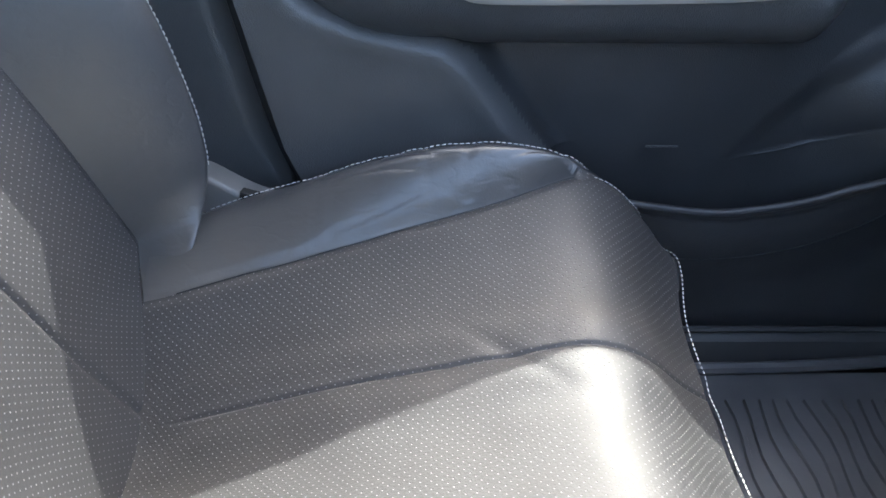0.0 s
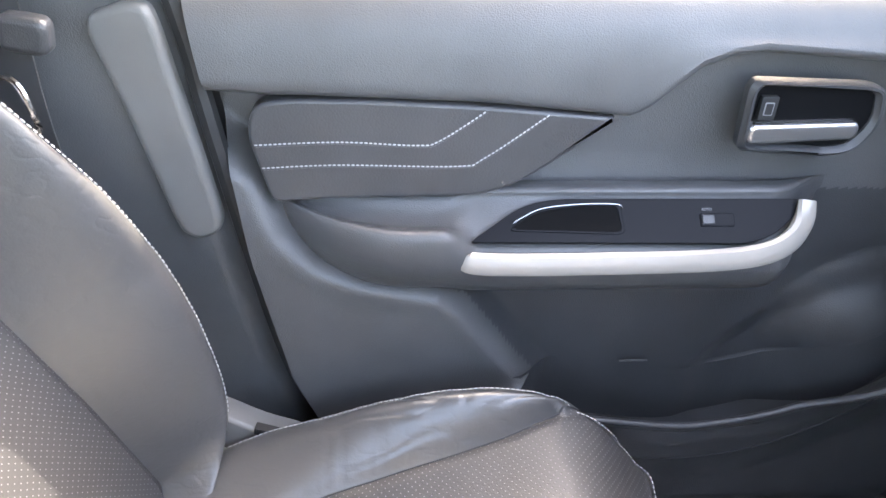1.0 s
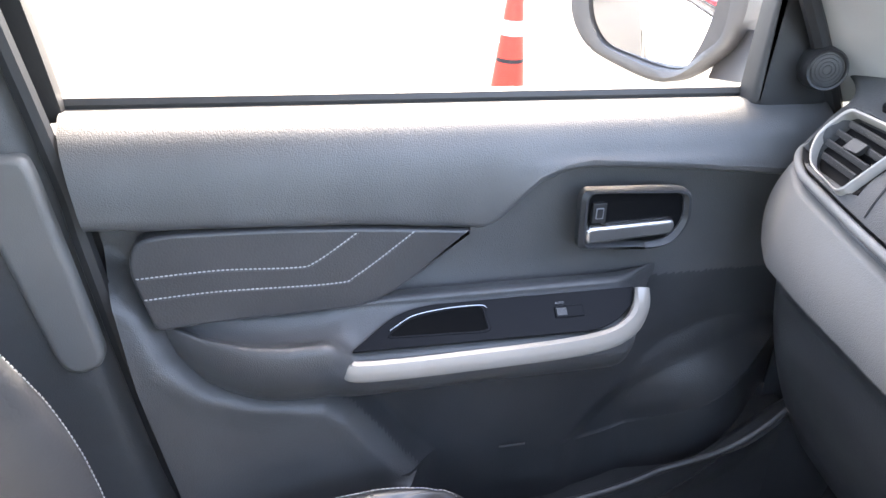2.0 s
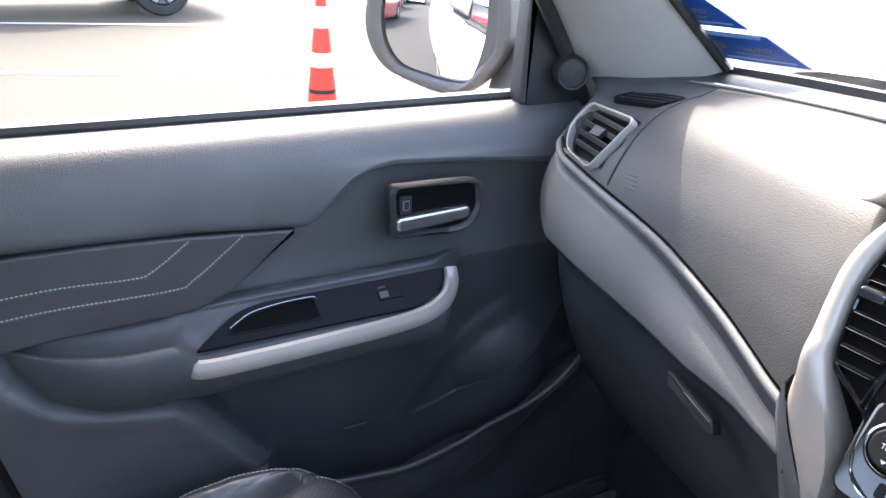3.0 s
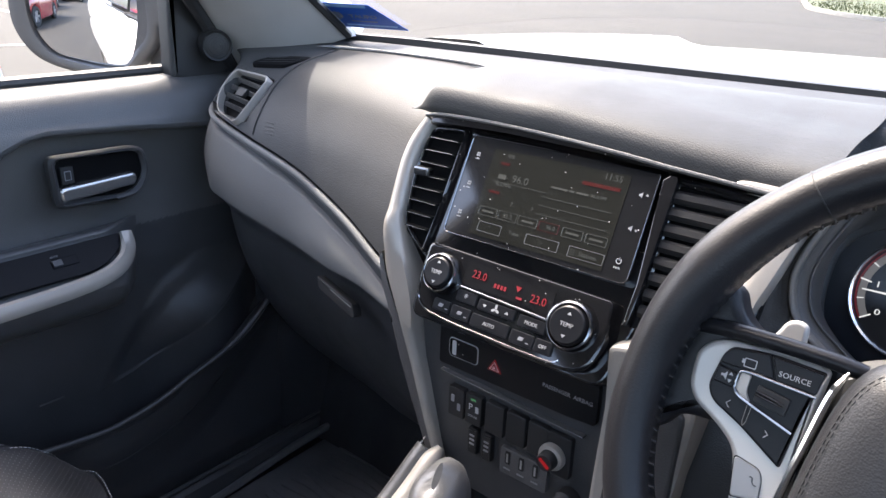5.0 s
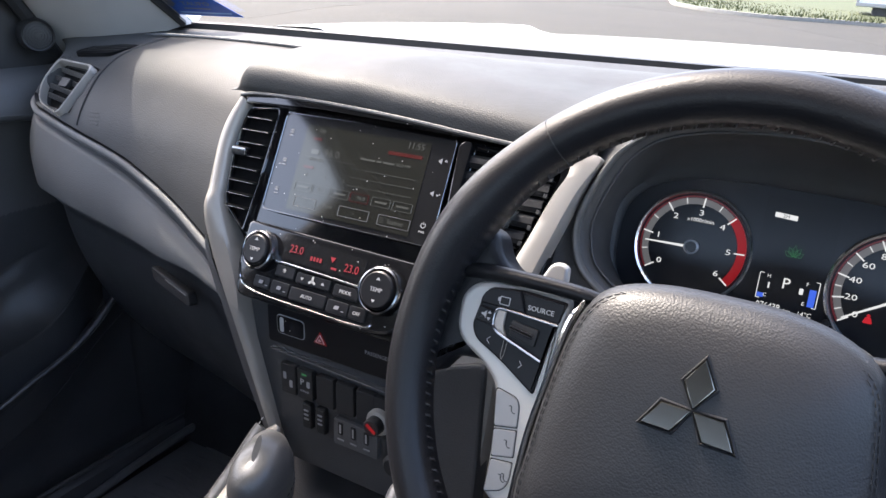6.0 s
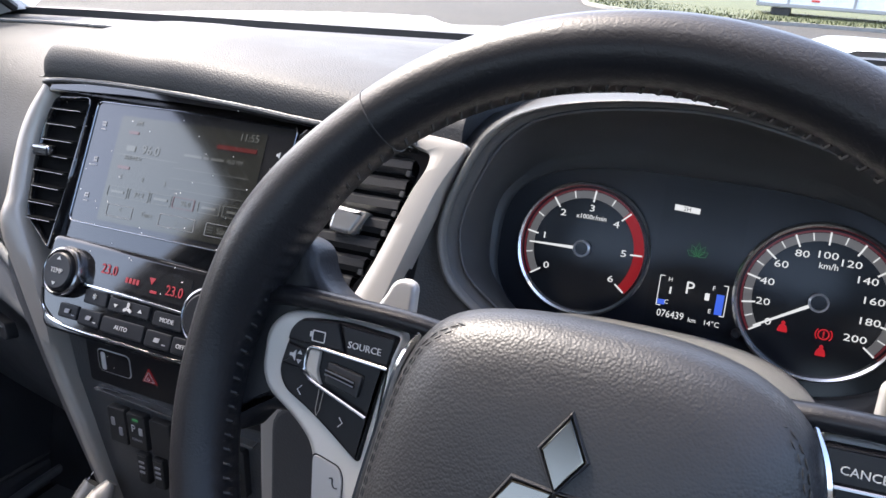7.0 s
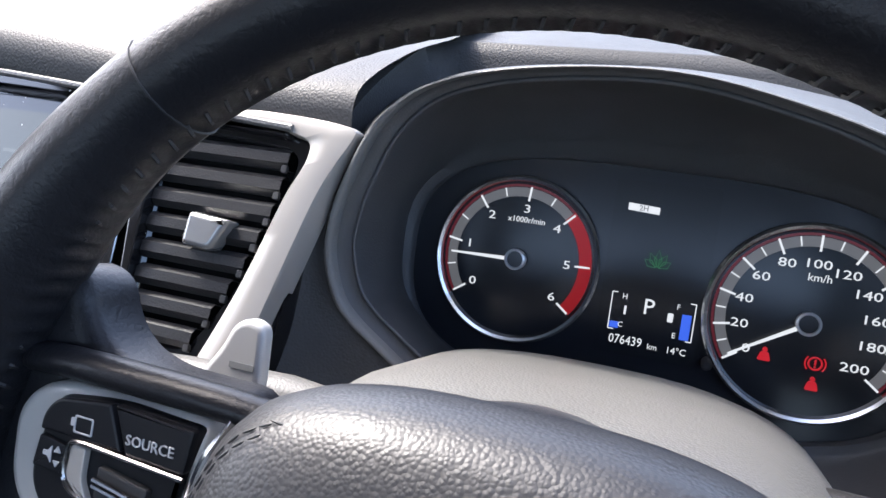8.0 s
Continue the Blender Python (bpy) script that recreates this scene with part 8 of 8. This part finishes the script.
    prof = [(-0.09, 0.0), (-0.09, 0.10), (-0.07, 0.12), (0.09, 0.12), (0.09, 0.0)]
    k = sweep(kerb, prof)
    solo("kerb", ([OUT @ Vector(p) for p in k[0]], k[1]), M_CONCRETE, "pale concrete kerb along the verge", "kerb", kind="structure")
    rows = [[OUT @ (p + Vector((0.05, 0.06, 0.10))), OUT @ (p + Vector((1.5, 3.0, 0.16))), OUT @ (p + Vector((8.0, 26.0, 0.4)))] for p in kerb]
    solo("verge", loft(rows), M_GRASS, "green mown grass verge", "verge", kind="structure")
    rng = random.Random(4)
    vs, fs = [], []
    for i in range(5200):
        q = kerb[rng.randrange(6, 62)]
        p = Vector(q) + Vector((rng.uniform(-0.2, 2.2), rng.uniform(0.15, 7.0), 0.11))
        h, a = rng.uniform(0.04, 0.13), rng.uniform(0, 6.28)
        t = Vector((math.cos(a), math.sin(a), 0)) * 0.03
        o = len(vs)
        vs += [OUT @ (p - t), OUT @ (p + t), OUT @ (p + Vector((rng.uniform(-0.05, 0.05), rng.uniform(-0.05, 0.05), h)))]
        fs.append((o, o + 1, o + 2))
    solo("grass", (vs, fs), M_GRASS, "short green grass blades", "grass", kind="stuff")

    t = thing("white_trailer", out(2.1, 32.6, 0.3), "white box trailer parked on the verge", "trailer")
    tm = Matrix.Translation(out(2.1, 31.5, 0.45)) @ OUT.to_3x3().to_4x4()
    part("trailer_body", slab(rrect(6.2, 2.3, 0.05, 0, 1.15), tm @ pose(0, 0, 0, 90, 0, 0), 2.3, 0.03), M_WALLWHITE, t, "white cladding")
    for x in (-3.06, -2.0, 0.2, 2.2):
        plate("trailer_post", rrect(0.09, 2.2, 0.02, x, 1.12), tm @ pose(0, 0, 0, 90, 0, 0), 0.04, 0.01, M_PALE, t, front=0.04)
    plate("trailer_sill", rrect(6.2, 0.12, 0.02, 0, 0.08), tm @ pose(0, 0, 0, 90, 0, 0), 0.04, 0.01, M_PALE, t, front=0.05)
    plate("marker_lamp", rrect(0.28, 0.07, 0.01, -1.1, 0.30), tm @ pose(0, 0, 0, 90, 0, 0), 0.03, 0.01, M_CONE, t, "red marker lamp", front=0.05)
    for x in (-2.2, 1.8):
        part("trailer_wheel", revolve([(0.2, -0.2), (0.34, -0.2), (0.36, -0.05), (0.33, 0.0), (0.2, 0.0), (0, -0.02)], tm @ pose(x, 0.05, -0.10, 90, 0, 0), 28), M_TYRE, t)
    p = thing("marker_post", out(-4.0, 38.0, 0.3), "short dark post on the verge", "post")
    part("post", revolve([(0.09, 0.0), (0.09, 0.55), (0.06, 0.62), (0, 0.63)], Matrix.Translation(out(-4.0, 38.0, 0.3)), 16, False), M_LOW, p)


outside()


# ---- the car's own flank, seen in the mirror ----
def flank():
    d = thing("car_flank", (-0.84, -1.2, 0.5), "white painted rear side of the car with dark windows", "car body")

    def side(s, t):
        y = -0.005 - 2.9 * s
        z = 0.45 + 0.80 * t
        return Vector((-0.80 - 0.055 * math.sin(math.pi * t) + 0.035 * step(0.85, 1.0, t), y, z))
    part("side_panel", grid(side, 24, 16), M_WHITECAR, d, "white body side", 60)
    part("side_window", grid(lambda s, t: Vector((-0.765 + 0.12 * t, -0.02 - 0.80 * s + 0.15 * s * t, 1.28 + 0.44 * t)), 6, 6), M_DARKGLASS, d, "dark rear side window")
    part("belt_moulding", tube([(-0.785, y, 1.262) for y in np.linspace(0.80, -0.95, 12)], 0.006, 6), M_BLACK, d, "black window moulding")
    part("door_gap", tube([(-0.862, -0.01, z) for z in np.linspace(0.5, 1.2, 6)], 0.003, 5), M_BLACK, d)
    part("door_handle", sweep([(-0.855, -0.72, 1.08), (-0.885, -0.74, 1.085), (-0.89, -0.80, 1.085), (-0.885, -0.88, 1.085), (-0.855, -0.90, 1.08)], circle(0.013, 10)), M_WHITECAR, d, "white door handle")
    part("front_wing", grid(lambda s, t: Vector((-0.80 - 0.05 * math.sin(math.pi * t), 0.98 + 1.25 * s, 0.5 + 0.72 * t)), 8, 8), M_WHITECAR, d, "white front wing")
    # plain far side, bed and nose that close the body
    part("side_panel", grid(lambda s, t: Vector((0.80 + 0.055 * math.sin(math.pi * t) - 0.035 * step(0.85, 1.0, t), 0.98 - 3.88 * s, 0.45 + 0.80 * t)), 24, 16), M_WHITECAR, d, "white body side", 60)
    part("front_wing", grid(lambda s, t: Vector((0.80 + 0.05 * math.sin(math.pi * t), 0.98 + 1.25 * s, 0.5 + 0.72 * t)), 8, 8), M_WHITECAR, d, "white front wing")
    part("tailgate", slab(rrect(1.60, 0.78, 0.04), axes((0, -2.90, 0.85), X, Z), 0.05, 0.01), M_WHITECAR, d, "white tailgate")
    part("bed_floor", slab(rrect(1.56, 1.86, 0.02), axes((0, -1.96, 0.78), X, Y), 0.04, 0.005), M_LOW, d, "black load bed floor")
    part("nose", slab(rrect(1.66, 0.62, 0.08), axes((0, 2.21, 0.80), -X, Z), 0.08, 0.03), M_WHITECAR, d, "white front end")
    for x in (-0.70, 0.70):
        for y in (-1.95, 1.55):
            side = -1 if x < 0 else 1
            zg = -x * math.tan(radians(2.5))
            m = axes((x + 0.13 * side, y, zg + 0.385), Y * side, Z)
            w = part("wheel", revolve([(0.24, -0.22), (0.36, -0.22), (0.385, -0.19), (0.385, -0.05), (0.365, -0.01), (0.27, 0.0), (0.25, -0.02)], m, 36, False), M_TYRE, d, "black tyre")
            part("rim", revolve([(0.255, -0.02), (0.235, -0.03), (0.12, -0.06), (0.0, -0.05)], m, 28), M_ALLOY, w, "alloy wheel")


flank()
